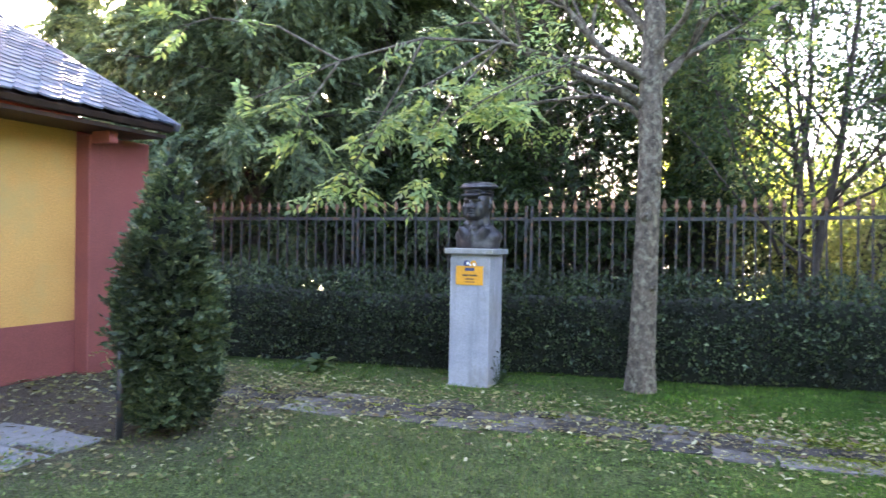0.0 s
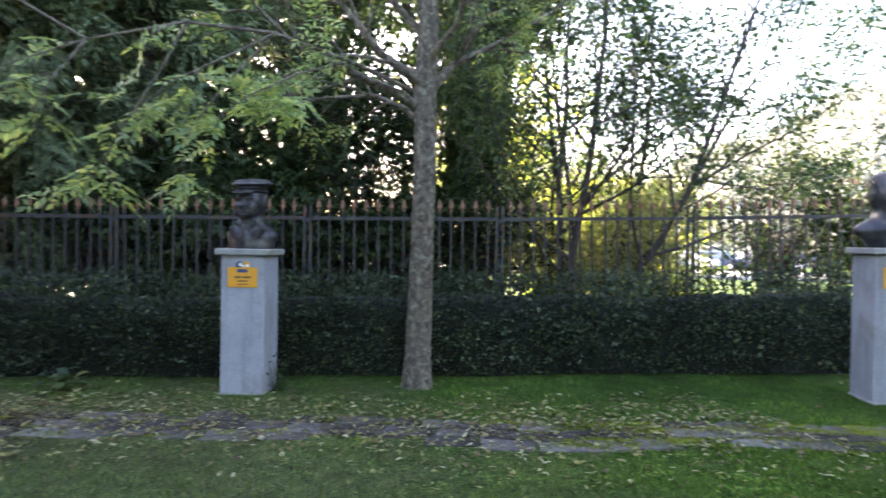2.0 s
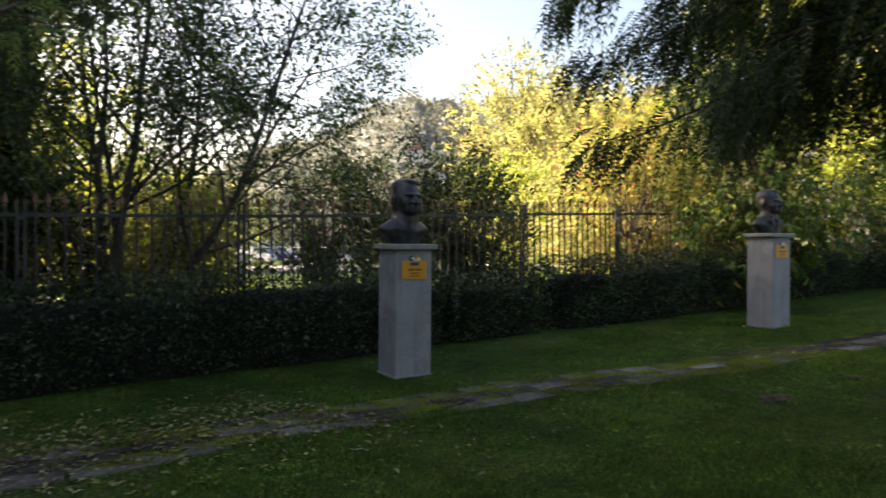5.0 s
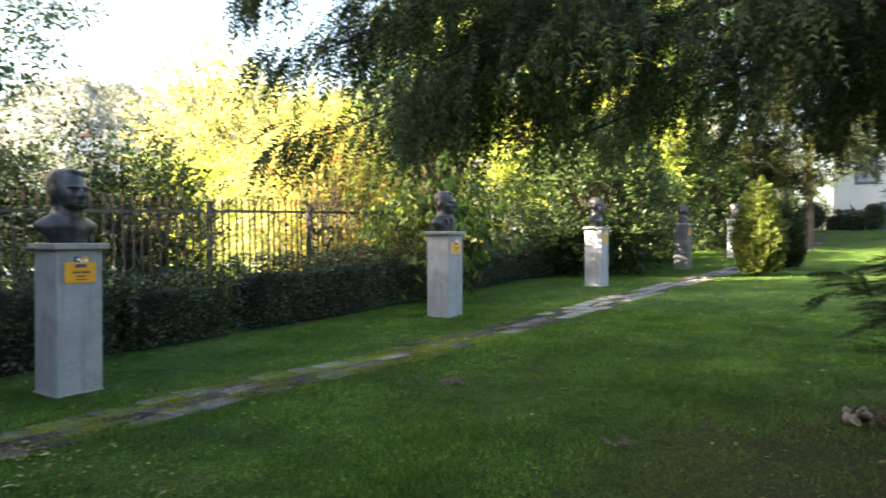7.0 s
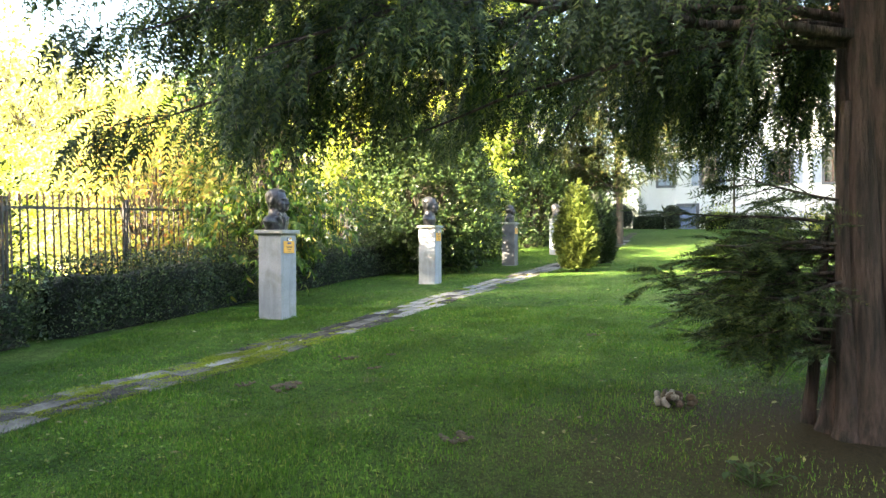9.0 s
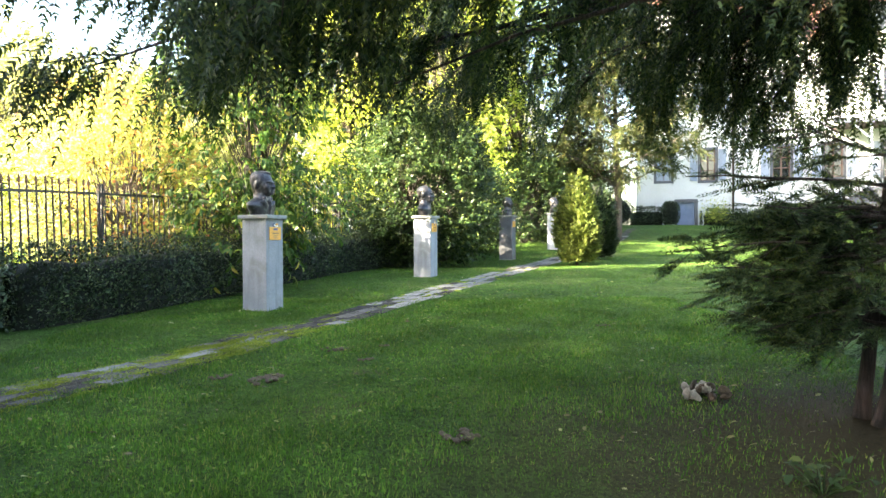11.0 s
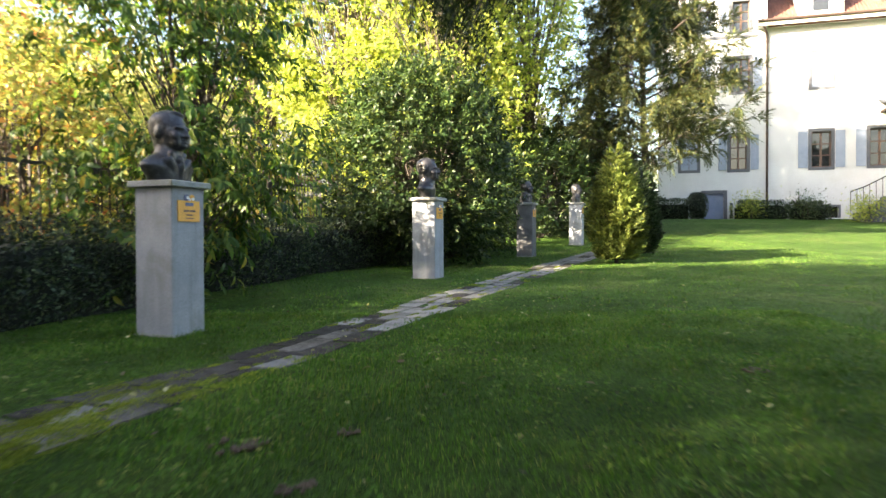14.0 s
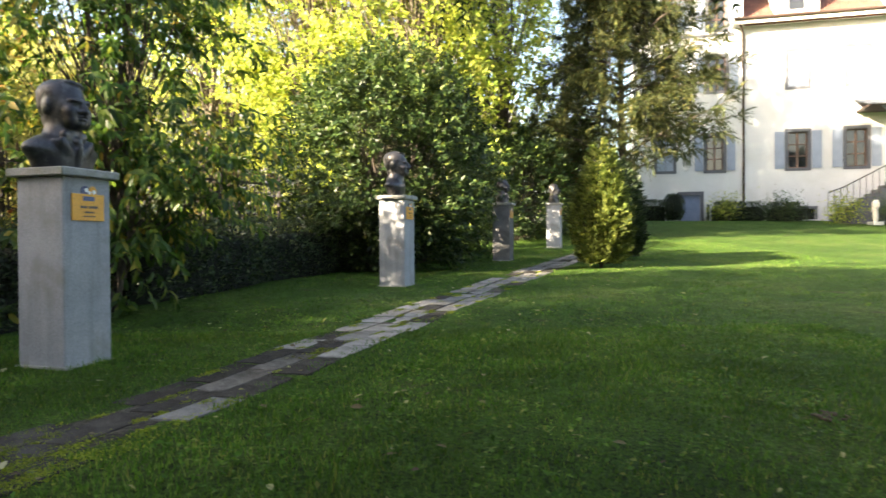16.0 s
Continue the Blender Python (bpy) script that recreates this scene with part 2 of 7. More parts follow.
M_RIM = surface("alloy", [(0.3, (0.45, 0.45, 0.46)), (0.7, (0.55, 0.55, 0.56))], 5, 60, 0.35, metal=0.8, relief=0.0)


def glass(name, tint, rough=0.03):
    m, nt, b = node_mat(name)
    b.inputs["Base Color"].default_value = (*tint, 1)
    b.inputs["Roughness"].default_value = rough
    b.inputs["Specular IOR Level"].default_value = 0.8
    return m


M_GLASS = glass("dark_window_glass", (0.02, 0.022, 0.025))


def car_paint(name, colour):
    m, nt, b = node_mat(name)
    b.inputs["Base Color"].default_value = (*colour, 1)
    b.inputs["Roughness"].default_value, b.inputs["Coat Weight"].default_value = 0.3, 1.0
    return m


def dry_turf(nt, col, tone):
    """Paler, drier turf in ragged patches on the worn part of the lawn near the small building."""
    tc = nt.nodes.new("ShaderNodeTexCoord")
    d = nt.nodes.new("ShaderNodeVectorMath")
    d.operation = "DISTANCE"
    d.inputs[1].default_value = (-1.5, 4.6, 0.0)
    nt.links.new(tc.outputs["Object"], d.inputs[0])
    w = nt.nodes.new("ShaderNodeMath")
    w.operation = "MULTIPLY_ADD"
    w.inputs[1].default_value = 6.0
    nt.links.new(noise_tex(nt, 1.1, 6, 0.75), w.inputs[0])
    nt.links.new(d.outputs["Value"], w.inputs[2])
    r = nt.nodes.new("ShaderNodeMapRange")
    r.inputs["From Min"].default_value, r.inputs["From Max"].default_value = 5.0, 7.6
    r.inputs["To Min"].default_value, r.inputs["To Max"].default_value = 0.6, 0.0
    nt.links.new(w.outputs[0], r.inputs["Value"])
    return mixed(nt, r.outputs[0], col, tone)


def lawn_material():
    m, nt, b = node_mat("lawn")
    col = ramp(nt, noise_tex(nt, 0.55, 5, 0.6), [(0.3, (0.026, 0.06, 0.01)), (0.5, (0.047, 0.097, 0.016)), (0.72, (0.088, 0.12, 0.032))])
    col = dry_turf(nt, col, (0.12, 0.13, 0.07))
    fine = noise_tex(nt, 38, 6, 0.85)
    # the darkest end of the fine noise paints shadow between grass blades
    col = mixed(nt, 1.0, col, ramp(nt, fine, [(0.38, (0.1, 0.1, 0.09)), (0.5, (0.8, 0.8, 0.75)), (0.64, (1.7, 1.7, 1.4))]), "MULTIPLY")
    col = mixed(nt, 1.0, col, ramp(nt, noise_tex(nt, 6, 4, 0.7), [(0.35, (0.65, 0.65, 0.65)), (0.65, (1.25, 1.25, 1.2))]), "MULTIPLY")
    dirt = ramp(nt, noise_tex(nt, 1.7, 6, 0.7), [(0.6, (0, 0, 0)), (0.74, (1, 1, 1))])
    col = mixed(nt, dirt, col, (0.075, 0.06, 0.035))
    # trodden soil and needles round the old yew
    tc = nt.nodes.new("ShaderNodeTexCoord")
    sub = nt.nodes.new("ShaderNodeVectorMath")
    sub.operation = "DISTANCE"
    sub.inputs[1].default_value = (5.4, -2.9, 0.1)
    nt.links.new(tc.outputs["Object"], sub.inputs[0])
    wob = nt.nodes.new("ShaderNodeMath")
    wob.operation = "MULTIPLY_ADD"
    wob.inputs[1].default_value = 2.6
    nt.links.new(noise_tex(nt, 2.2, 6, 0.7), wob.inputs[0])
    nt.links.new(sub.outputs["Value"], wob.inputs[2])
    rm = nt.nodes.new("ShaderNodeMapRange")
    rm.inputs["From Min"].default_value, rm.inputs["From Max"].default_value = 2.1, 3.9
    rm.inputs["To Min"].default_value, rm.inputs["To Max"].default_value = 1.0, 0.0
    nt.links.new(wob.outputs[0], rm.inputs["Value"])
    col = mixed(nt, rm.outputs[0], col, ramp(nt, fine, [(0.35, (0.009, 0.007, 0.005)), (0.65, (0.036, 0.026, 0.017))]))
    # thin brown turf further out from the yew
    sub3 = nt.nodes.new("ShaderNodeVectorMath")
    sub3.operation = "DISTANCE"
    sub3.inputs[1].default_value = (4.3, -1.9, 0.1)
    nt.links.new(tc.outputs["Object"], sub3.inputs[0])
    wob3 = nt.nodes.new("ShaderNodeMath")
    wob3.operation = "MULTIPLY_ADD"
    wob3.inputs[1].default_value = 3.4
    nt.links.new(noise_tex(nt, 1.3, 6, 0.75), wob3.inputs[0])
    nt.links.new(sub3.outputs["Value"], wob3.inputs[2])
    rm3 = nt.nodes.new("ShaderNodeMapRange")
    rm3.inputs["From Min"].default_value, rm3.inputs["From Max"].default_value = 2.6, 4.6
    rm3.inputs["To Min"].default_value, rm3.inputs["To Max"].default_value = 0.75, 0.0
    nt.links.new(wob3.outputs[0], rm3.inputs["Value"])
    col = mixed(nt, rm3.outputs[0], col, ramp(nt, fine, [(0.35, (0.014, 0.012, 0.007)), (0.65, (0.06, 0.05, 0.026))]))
    # earth and rotting leaves before the small building
    sub2 = nt.nodes.new("ShaderNodeVectorMath")
    sub2.operation = "DISTANCE"
    sub2.inputs[1].default_value = (-3.6, 6.1, 0.0)
    nt.links.new(tc.outputs["Object"], sub2.inputs[0])
    wob2 = nt.nodes.new("ShaderNodeMath")
    wob2.operation = "MULTIPLY_ADD"
    wob2.inputs[1].default_value = 2.0
    nt.links.new(noise_tex(nt, 1.8, 6, 0.7), wob2.inputs[0])
    nt.links.new(sub2.outputs["Value"], wob2.inputs[2])
    rm2 = nt.nodes.new("ShaderNodeMapRange")
    rm2.inputs["From Min"].default_value, rm2.inputs["From Max"].default_value = 2.5, 3.6
    rm2.inputs["To Min"].default_value, rm2.inputs["To Max"].default_value = 1.0, 0.0
    nt.links.new(wob2.outputs[0], rm2.inputs["Value"])
    col = mixed(nt, rm2.outputs[0], col, ramp(nt, fine, [(0.35, (0.04, 0.03, 0.022)), (0.65, (0.15, 0.125, 0.1))]))
    nt.links.new(col, b.inputs["Base Color"])
    b.inputs["Roughness"].default_value = 0.9
    b.inputs["Specular IOR Level"].default_value = 0.1
    bump(nt, b, fine, 1.0, 0.03)
    return m


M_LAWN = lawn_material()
_nt = M_BLADE.node_tree
_src = _nt.nodes["Principled BSDF"].inputs["Base Color"].links[0].from_socket
_nt.links.new(dry_turf(_nt, _src, (0.15, 0.165, 0.085)), _nt.nodes["Principled BSDF"].inputs["Base Color"])


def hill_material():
    m, nt, b = node_mat("haze_tinted_hill")
    # the grey-blue haze of distance is mixed into these colours
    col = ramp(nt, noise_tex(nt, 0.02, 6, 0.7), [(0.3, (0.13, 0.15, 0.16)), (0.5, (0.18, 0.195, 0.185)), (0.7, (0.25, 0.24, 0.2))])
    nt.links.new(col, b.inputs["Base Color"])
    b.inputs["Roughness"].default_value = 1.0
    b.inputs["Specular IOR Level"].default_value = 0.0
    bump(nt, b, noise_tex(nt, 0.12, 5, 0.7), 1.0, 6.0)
    return m


M_HILL = hill_material()

M_TOPIARY = foliage("dark_clipped_leaves", [(0, (0.026, 0.044, 0.022)), (0.6, (0.064, 0.098, 0.044)), (0.85, (0.13, 0.16, 0.07)), (1, (0.22, 0.24, 0.11))], 0.22, 0.45, 0.5, 0.35)

M_STONE_PALE = surface("pale_flagstone", [(0.35, (0.12, 0.116, 0.11)), (0.65, (0.24, 0.232, 0.222))], 6, 60, 0.9, relief=0.6, depth=0.01, stain=(0.05, 0.046, 0.038), stain_scale=3.6, per_piece=0.3)

# ---- builders ----
def rng_of(seed):
    return np.random.default_rng(seed)


def link(name, me, mat, parent=None, label=""):
    ob = new(name, me)
    if mat and not me.materials:
        me.materials.append(mat)
    if parent:
        ob.parent = parent
    if label:
        ob["label"] = label
    return ob


def part(name, bm, mat, parent, label="", smooth=False):
    """One mesh object under a thing or a part."""
    me = bpy.data.meshes.new(name)
    bm.to_mesh(me)
    bm.free()
    if smooth:
        me.polygons.foreach_set("use_smooth", [True] * len(me.polygons))
    return link(name, me, mat, parent, label)


def thing(name, m, label, category, group="", kind=""):
    e = new(name)
    e.empty_display_size = 0.1
    e.matrix_world = m
    return tagged(e, label, category, group, kind)


def add_box(bm, lo, hi, bevel=0.0, m=None):
    """A box from lo to hi, added to bm, with its edges rounded by bevel."""
    c = [(a + b) / 2 for a, b in zip(lo, hi)]
    s = [b - a for a, b in zip(lo, hi)]
    mat = Matrix.Translation(c) @ Matrix.Diagonal((*s, 1))
    if m is not None:
        mat = m @ mat
    vs = bmesh.ops.create_cube(bm, size=1, matrix=mat)["verts"]
    if bevel:
        es = list({e for v in vs for e in v.link_edges})
        bmesh.ops.bevel(bm, geom=es, offset=bevel, segments=1, affect="EDGES", clamp_overlap=True)


def box(lo, hi, bevel=0.0, m=None):
    bm = bmesh.new()
    add_box(bm, lo, hi, bevel, m)
    return bm


def mesh_of(name, verts, faces, smooth=False):
    """A mesh from arrays; all faces have the same number of corners."""
    verts, faces = np.asarray(verts, np.float32), np.asarray(faces, np.int32)
    me = bpy.data.meshes.new(name)
    n, k = faces.shape
    me.vertices.add(len(verts))
    me.vertices.foreach_set("co", verts.ravel())
    me.loops.add(n * k)
    me.loops.foreach_set("vertex_index", faces.ravel())
    me.polygons.add(n)
    me.polygons.foreach_set("loop_start", np.arange(0, n * k, k, dtype=np.int32))
    if smooth:
        me.polygons.foreach_set("use_smooth", np.ones(n, bool))
    me.update(calc_edges=True)
    me.validate()
    return me


def unit(a):
    return a / np.maximum(np.linalg.norm(a, axis=-1, keepdims=True), 1e-9)


def leaf_arrays(P, D, N, L, W, fold=0.25, widest=0.45):
    """Leaves folded along the midrib, as two triangles each: base points, directions, normals, lengths and widths."""
    n = len(P)
    D = unit(D)
    S = unit(np.cross(D, N))
    U = np.cross(S, D)
    L = np.broadcast_to(np.asarray(L, float), n)[:, None]
    W = np.broadcast_to(np.asarray(W, float), n)[:, None]
    mid = P + D * L * widest
    lift = U * W * fold
    V = np.stack([P, mid + S * W / 2 + lift, P + D * L, mid - S * W / 2 + lift], 1).reshape(-1, 3)
    i = np.arange(n)[:, None] * 4
    F = np.concatenate([i + [0, 1, 2], i + [0, 2, 3]], 1).reshape(-1, 3)
    return V, F


def needle_arrays(P, D, N, L, W):
    """Needles and narrow scales, as one triangle each."""
    n = len(P)
    D = unit(D)
    S = unit(np.cross(D, N)) * (np.broadcast_to(np.asarray(W, float), n)[:, None] / 2)
    L = np.broadcast_to(np.asarray(L, float), n)[:, None]
    V = np.stack([P - S, P + S, P + D * L], 1).reshape(-1, 3)
    return V, np.arange(3 * n).reshape(-1, 3)


def joined(chunks):
    V, F, o = [], [], 0
    for v, f in chunks:
        V.append(v)
        F.append(f + o)
        o += len(v)
    return np.concatenate(V), np.concatenate(F)


def fronds(rng, P, D, length, pairs, leaf, width, droop=0.15, angle=0.9, spread=0.15, fold=0.15, needles=False):
    """Twigs with leaflets or needles on both sides: origins, directions, twig length, pairs of leaflets, leaflet length and width."""
    n = len(P)
    D = unit(D)
    R = unit(rng.normal(size=(n, 3)) * 0.5 + [0, 0, 1])
    S = unit(np.cross(D, R))
    U = np.cross(S, D)
    lens = length * rng.uniform(0.7, 1.25, n)
    out = []
    for k in range(pairs):
        f = (k + 0.6) / pairs
        base = P + D * (lens * f)[:, None] + np.array([0, 0, -1.0]) * (droop * lens * f * f)[:, None]
        size = leaf * (1.0 - 0.45 * abs(f - 0.45)) * rng.uniform(0.8, 1.2, n)
        for s in (-1, 1):
            d = D * math.cos(angle) + S * (s * math.sin(angle)) + rng.normal(size=(n, 3)) * spread + [0, 0, -droop]
            nn = U + rng.normal(size=(n, 3)) * 0.3
            out.append(needle_arrays(base, d, nn, size, size * width / leaf * 1.2) if needles else leaf_arrays(base, d, nn, size, size * width / leaf, fold))
    tip = P + D * lens[:, None] + np.array([0, 0, -1.0]) * (droop * lens)[:, None]
    out.append(needle_arrays(tip, D + [0, 0, -droop], U, leaf, width) if needles else leaf_arrays(tip, D + [0, 0, -droop], U, leaf, width, fold))
    return joined(out)


def tube_arrays(paths, sides=6):
    """Tapered tubes along polylines [(points, radii)], as quads."""
    chunks = []
    ang = np.arange(sides) / sides * 2 * math.pi
    for pts, rad in paths:
        pts, rad = np.asarray(pts, float), np.asarray(rad, float)
        T = unit(np.gradient(pts, axis=0))
        ref = np.where(np.abs(T[:, 2:3]) > 0.9, [[1.0, 0, 0]], [[0, 0, 1.0]])
        A = unit(np.cross(T, ref))
        B = np.cross(T, A)
        ring = pts[:, None] + rad[:, None, None] * (A[:, None] * np.cos(ang)[None, :, None] + B[:, None] * np.sin(ang)[None, :, None])
        n = len(pts)
        i = np.arange(n - 1)[:, None] * sides
        j = np.arange(sides)[None]
        k = (j + 1) % sides
        F = np.stack([i + j, i + k, i + sides + k, i + sides + j], -1).reshape(-1, 4)
        chunks.append((ring.reshape(-1, 3), F))
    return joined(chunks)


def limb(rng, start, direction, length, r0, r1, steps=8, wobble=0.08, rise=0.0):
    """A crooked tapered limb."""
    d = np.asarray(direction, float)
    d /= np.linalg.norm(d)
    p = np.asarray(start, float)
    pts = [p]
    for _ in range(steps):
        d = d + rng.normal(size=3) * wobble + [0, 0, rise / steps]
        d /= np.linalg.norm(d)
        p = p + d * length / steps
        pts.append(p)
    return np.array(pts), np.linspace(r0, r1, steps + 1)


def branch_out(rng, path, count, frm, length, angle, rise, wobble=0.12, steps=6, thin=0.55, flat=1.0):
    """Side branches along a limb."""
    pts, rad = path
    T = unit(np.gradient(pts, axis=0))
    out = []
    for k in range(count):
        f = frm + (1 - frm) * (k + rng.uniform(0, 1)) / count
        i = min(int(f * (len(pts) - 1)), len(pts) - 2)
        u = f * (len(pts) - 1) - i
        p = pts[i] * (1 - u) + pts[i + 1] * u
        r = (rad[i] * (1 - u) + rad[i + 1] * u) * thin
        side = rng.normal(size=3) * [1, 1, flat]
        side -= T[i] * (side @ T[i])
        side /= np.linalg.norm(side)
        d = T[i] * math.cos(angle) + side * math.sin(angle)
        out.append(limb(rng, p, d, length * (1.15 - 0.6 * f) * rng.uniform(0.75, 1.25), r, max(r * 0.25, 0.003), steps, wobble, rise))
    return out


def along(rng, paths, n, frm=0.2):
    """n points, with the way of the twig, spread along the limbs."""
    P, D = [], []
    pick = rng.integers(0, len(paths), n)
    f = rng.uniform(frm, 1, n)
    for a, b in zip(pick, f):
        pts = paths[a][0]
        i = min(int(b * (len(pts) - 1)), len(pts) - 2)
        u = b * (len(pts) - 1) - i
        P.append(pts[i] * (1 - u) + pts[i + 1] * u)
        D.append(pts[i + 1] - pts[i])
    return np.array(P), unit(np.array(D))


def scatter_leaves(rng, P, per, sigma, size, width, droop=0.3, fold=0.25, axis=None):
    """Loose leaves in clumps round the points P; with an axis they face outwards from it and upwards."""
    Q = np.repeat(P, per, 0) + rng.normal(size=(len(P) * per, 3)) * sigma
    n = len(Q)
    out = np.zeros((n, 3))
    if axis is not None:
        out = unit((Q - np.asarray(axis)) * [1, 1, 0.35])
    D = rng.normal(size=(n, 3)) * 0.8 + out * 0.7 + [0, 0, -droop]
    N = rng.normal(size=(n, 3)) * 0.7 + out * 0.6 + [0, 0, 0.35]
    L = size * rng.uniform(0.6, 1.3, n)
    return leaf_arrays(Q, D, N, L, L * width / size, fold)


KX = [-60, 0, 3, 5.9, 11.5, 17.4, 23, 27.6, 33, 37, 40, 44, 60]
KZ = [0, 0, 0.03, 0.11, 0.29, 0.485, 0.69, 0.92, 1.4, 1.85, 2.15, 2.28, 2.3]


def curved_leaves(P, D, N, L, W, fold=0.2, curl=0.25):
    """Larger leaves: six-sided, folded along the midrib, with the tip bent down."""
    n = len(P)
    D = unit(D)
    S = unit(np.cross(D, N))
    U = np.cross(S, D)
    L = np.broadcast_to(np.asarray(L, float), n)[:, None]
    W = np.broadcast_to(np.asarray(W, float), n)[:, None]
    a, b = P + D * L * 0.28 - U * L * curl * 0.06, P + D * L * 0.66 - U * L * curl * 0.4
    up = U * W * fold
    V = np.stack([P, a + S * W * 0.42 + up, b + S * W * 0.46 + up, P + D * L * 0.97 - U * L * curl, b - S * W * 0.46 + up, a - S * W * 0.42 + up, P + D * L * 0.48 - U * L * curl * 0.15], 1).reshape(-1, 3)
    i = np.arange(n)[:, None] * 7
    F = np.concatenate([i + [0, 1, 6], i + [1, 2, 6], i + [2, 3, 6], i + [3, 4, 6], i + [4, 5, 6], i + [5, 0, 6]], 1).reshape(-1, 3)
    return V, F


def leafy_twigs(rng, C, D, length, count, size, width, droop=0.3, angle=0.9, jitter=0.25, fold=0.2, curved=False):
    """Twigs from C along D, set with leaves in a spiral; the leaves hang by droop."""
    n = len(C)
    T = unit(D)
    S = unit(np.cross(T, rng.normal(size=(n, 3))))
    U = np.cross(S, T)
    ln = length * rng.uniform(0.6, 1.3, n)
    turn = rng.uniform(0, 6.28, n)
    base, way, face = [], [], []
    for k in range(count):
        f = (k + 0.7) / count
        a = turn + 2.4 * k
        side = S * np.cos(a)[:, None] + U * np.sin(a)[:, None]
        spread = angle * (1.1 - 0.5 * f)
        d = unit(T * math.cos(spread) + side * math.sin(spread) + rng.normal(size=(n, 3)) * jitter + [0, 0, -droop])
        base.append(C + T * (ln * f)[:, None] + np.array([0, 0, -1.0]) * (droop * 0.5 * ln * f * f)[:, None])
        way.append(d)
        face.append(T + np.array([0, 0, 0.6]) + rng.normal(size=(n, 3)) * 0.35)
    P, D, N = np.concatenate(base), np.concatenate(way), np.concatenate(face)
    L = size * rng.uniform(0.65, 1.25, len(P))
    if curved:
        return curved_leaves(P, D, N, L, L * width / size, fold, 0.2 + droop * 0.3)
    return leaf_arrays(P, D, N, L, L * width / size, fold)


def smoothstep(a, b, x):
    t = np.clip((np.asarray(x, float) - a) / (b - a), 0, 1)
    return t * t * (3 - 2 * t)


def ground_z(x, y):
    """The lawn rises towards the white house and falls a little beyond the fence."""
    x, y = np.asarray(x, float), np.asarray(y, float)
    out = smoothstep(10, 34, y + 0.3 * x)
    z = np.interp(x, KX, KZ) * (1 - out) - 0.35 * out
    return z + 0.012 * np.sin(x * 1.7 + y) * np.sin(y * 1.3 - x * 0.4)


def gz(x, y):
    return float(ground_z(x, y))


ROW = math.degrees(math.atan2(-0.41, 1.0))
U2 = np.array([0.925, -0.38])
V2 = np.array([0.38, 0.925])


def fence_y(x):
    return 9.1 - 0.3 * x


def tree_thing(name, paths, crown, bark, leaf_mat, base, label, category="tree", group="", sides=6, crown_name="crown", bark_label="", trunk_paths=None):
    """A tree as a thing with a trunk, limbs and a crown."""
    t = thing(name, Matrix.Translation(base), label, category, group)
    b = np.array(base)
    if trunk_paths:
        V, F = tube_arrays(trunk_paths, 12)
        link("trunk", mesh_of("trunk", V - b, F, True), bark, t)
    if paths:
        V, F = tube_arrays(paths, sides)
        link("branchwork", mesh_of("branchwork", V - b, F, True), bark, t)
    V, F = crown
    link(crown_name, mesh_of(crown_name, V - b, F), leaf_mat, t)
    return t

# ---- ground ----
def spaced(fine_lo, fine_hi, step, far_lo, far_hi):
    a = np.arange(fine_lo, fine_hi + 1e-6, step)
    lo = fine_lo - np.geomspace(step * 2, fine_lo - far_lo, 14)[::-1]
    hi = fine_hi + np.geomspace(step * 2, far_hi - fine_hi, 14)
    return np.concatenate([lo, a, hi])


def build_ground():
    xs, ys = spaced(-8, 46, 0.5, -1500, 2500), spaced(-26, 14, 0.5, -1500, 2500)
    X, Y = np.meshgrid(xs, ys, indexing="ij")
    Z = ground_z(X, Y)
    V = np.stack([X, Y, Z], -1).reshape(-1, 3)
    a, b = len(xs), len(ys)
    i = (np.arange(a - 1)[:, None] * b + np.arange(b - 1)[None]).ravel()
    F = np.stack([i, i + b, i + b + 1, i + 1], -1)
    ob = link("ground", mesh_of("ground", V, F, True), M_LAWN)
    tagged(ob, "short green lawn with bare and mossy patches", "lawn", kind="structure")


build_ground()


# ---- hill in the distance, with woods and a few houses ----
def hill_height(bearing, dist):
    crest = 127 * smoothstep(18, 54, bearing) + 6 * np.sin(bearing * 0.55) + 3 * np.sin(bearing * 1.9 + 1)
    return -6 + crest * smoothstep(260, 620, dist)


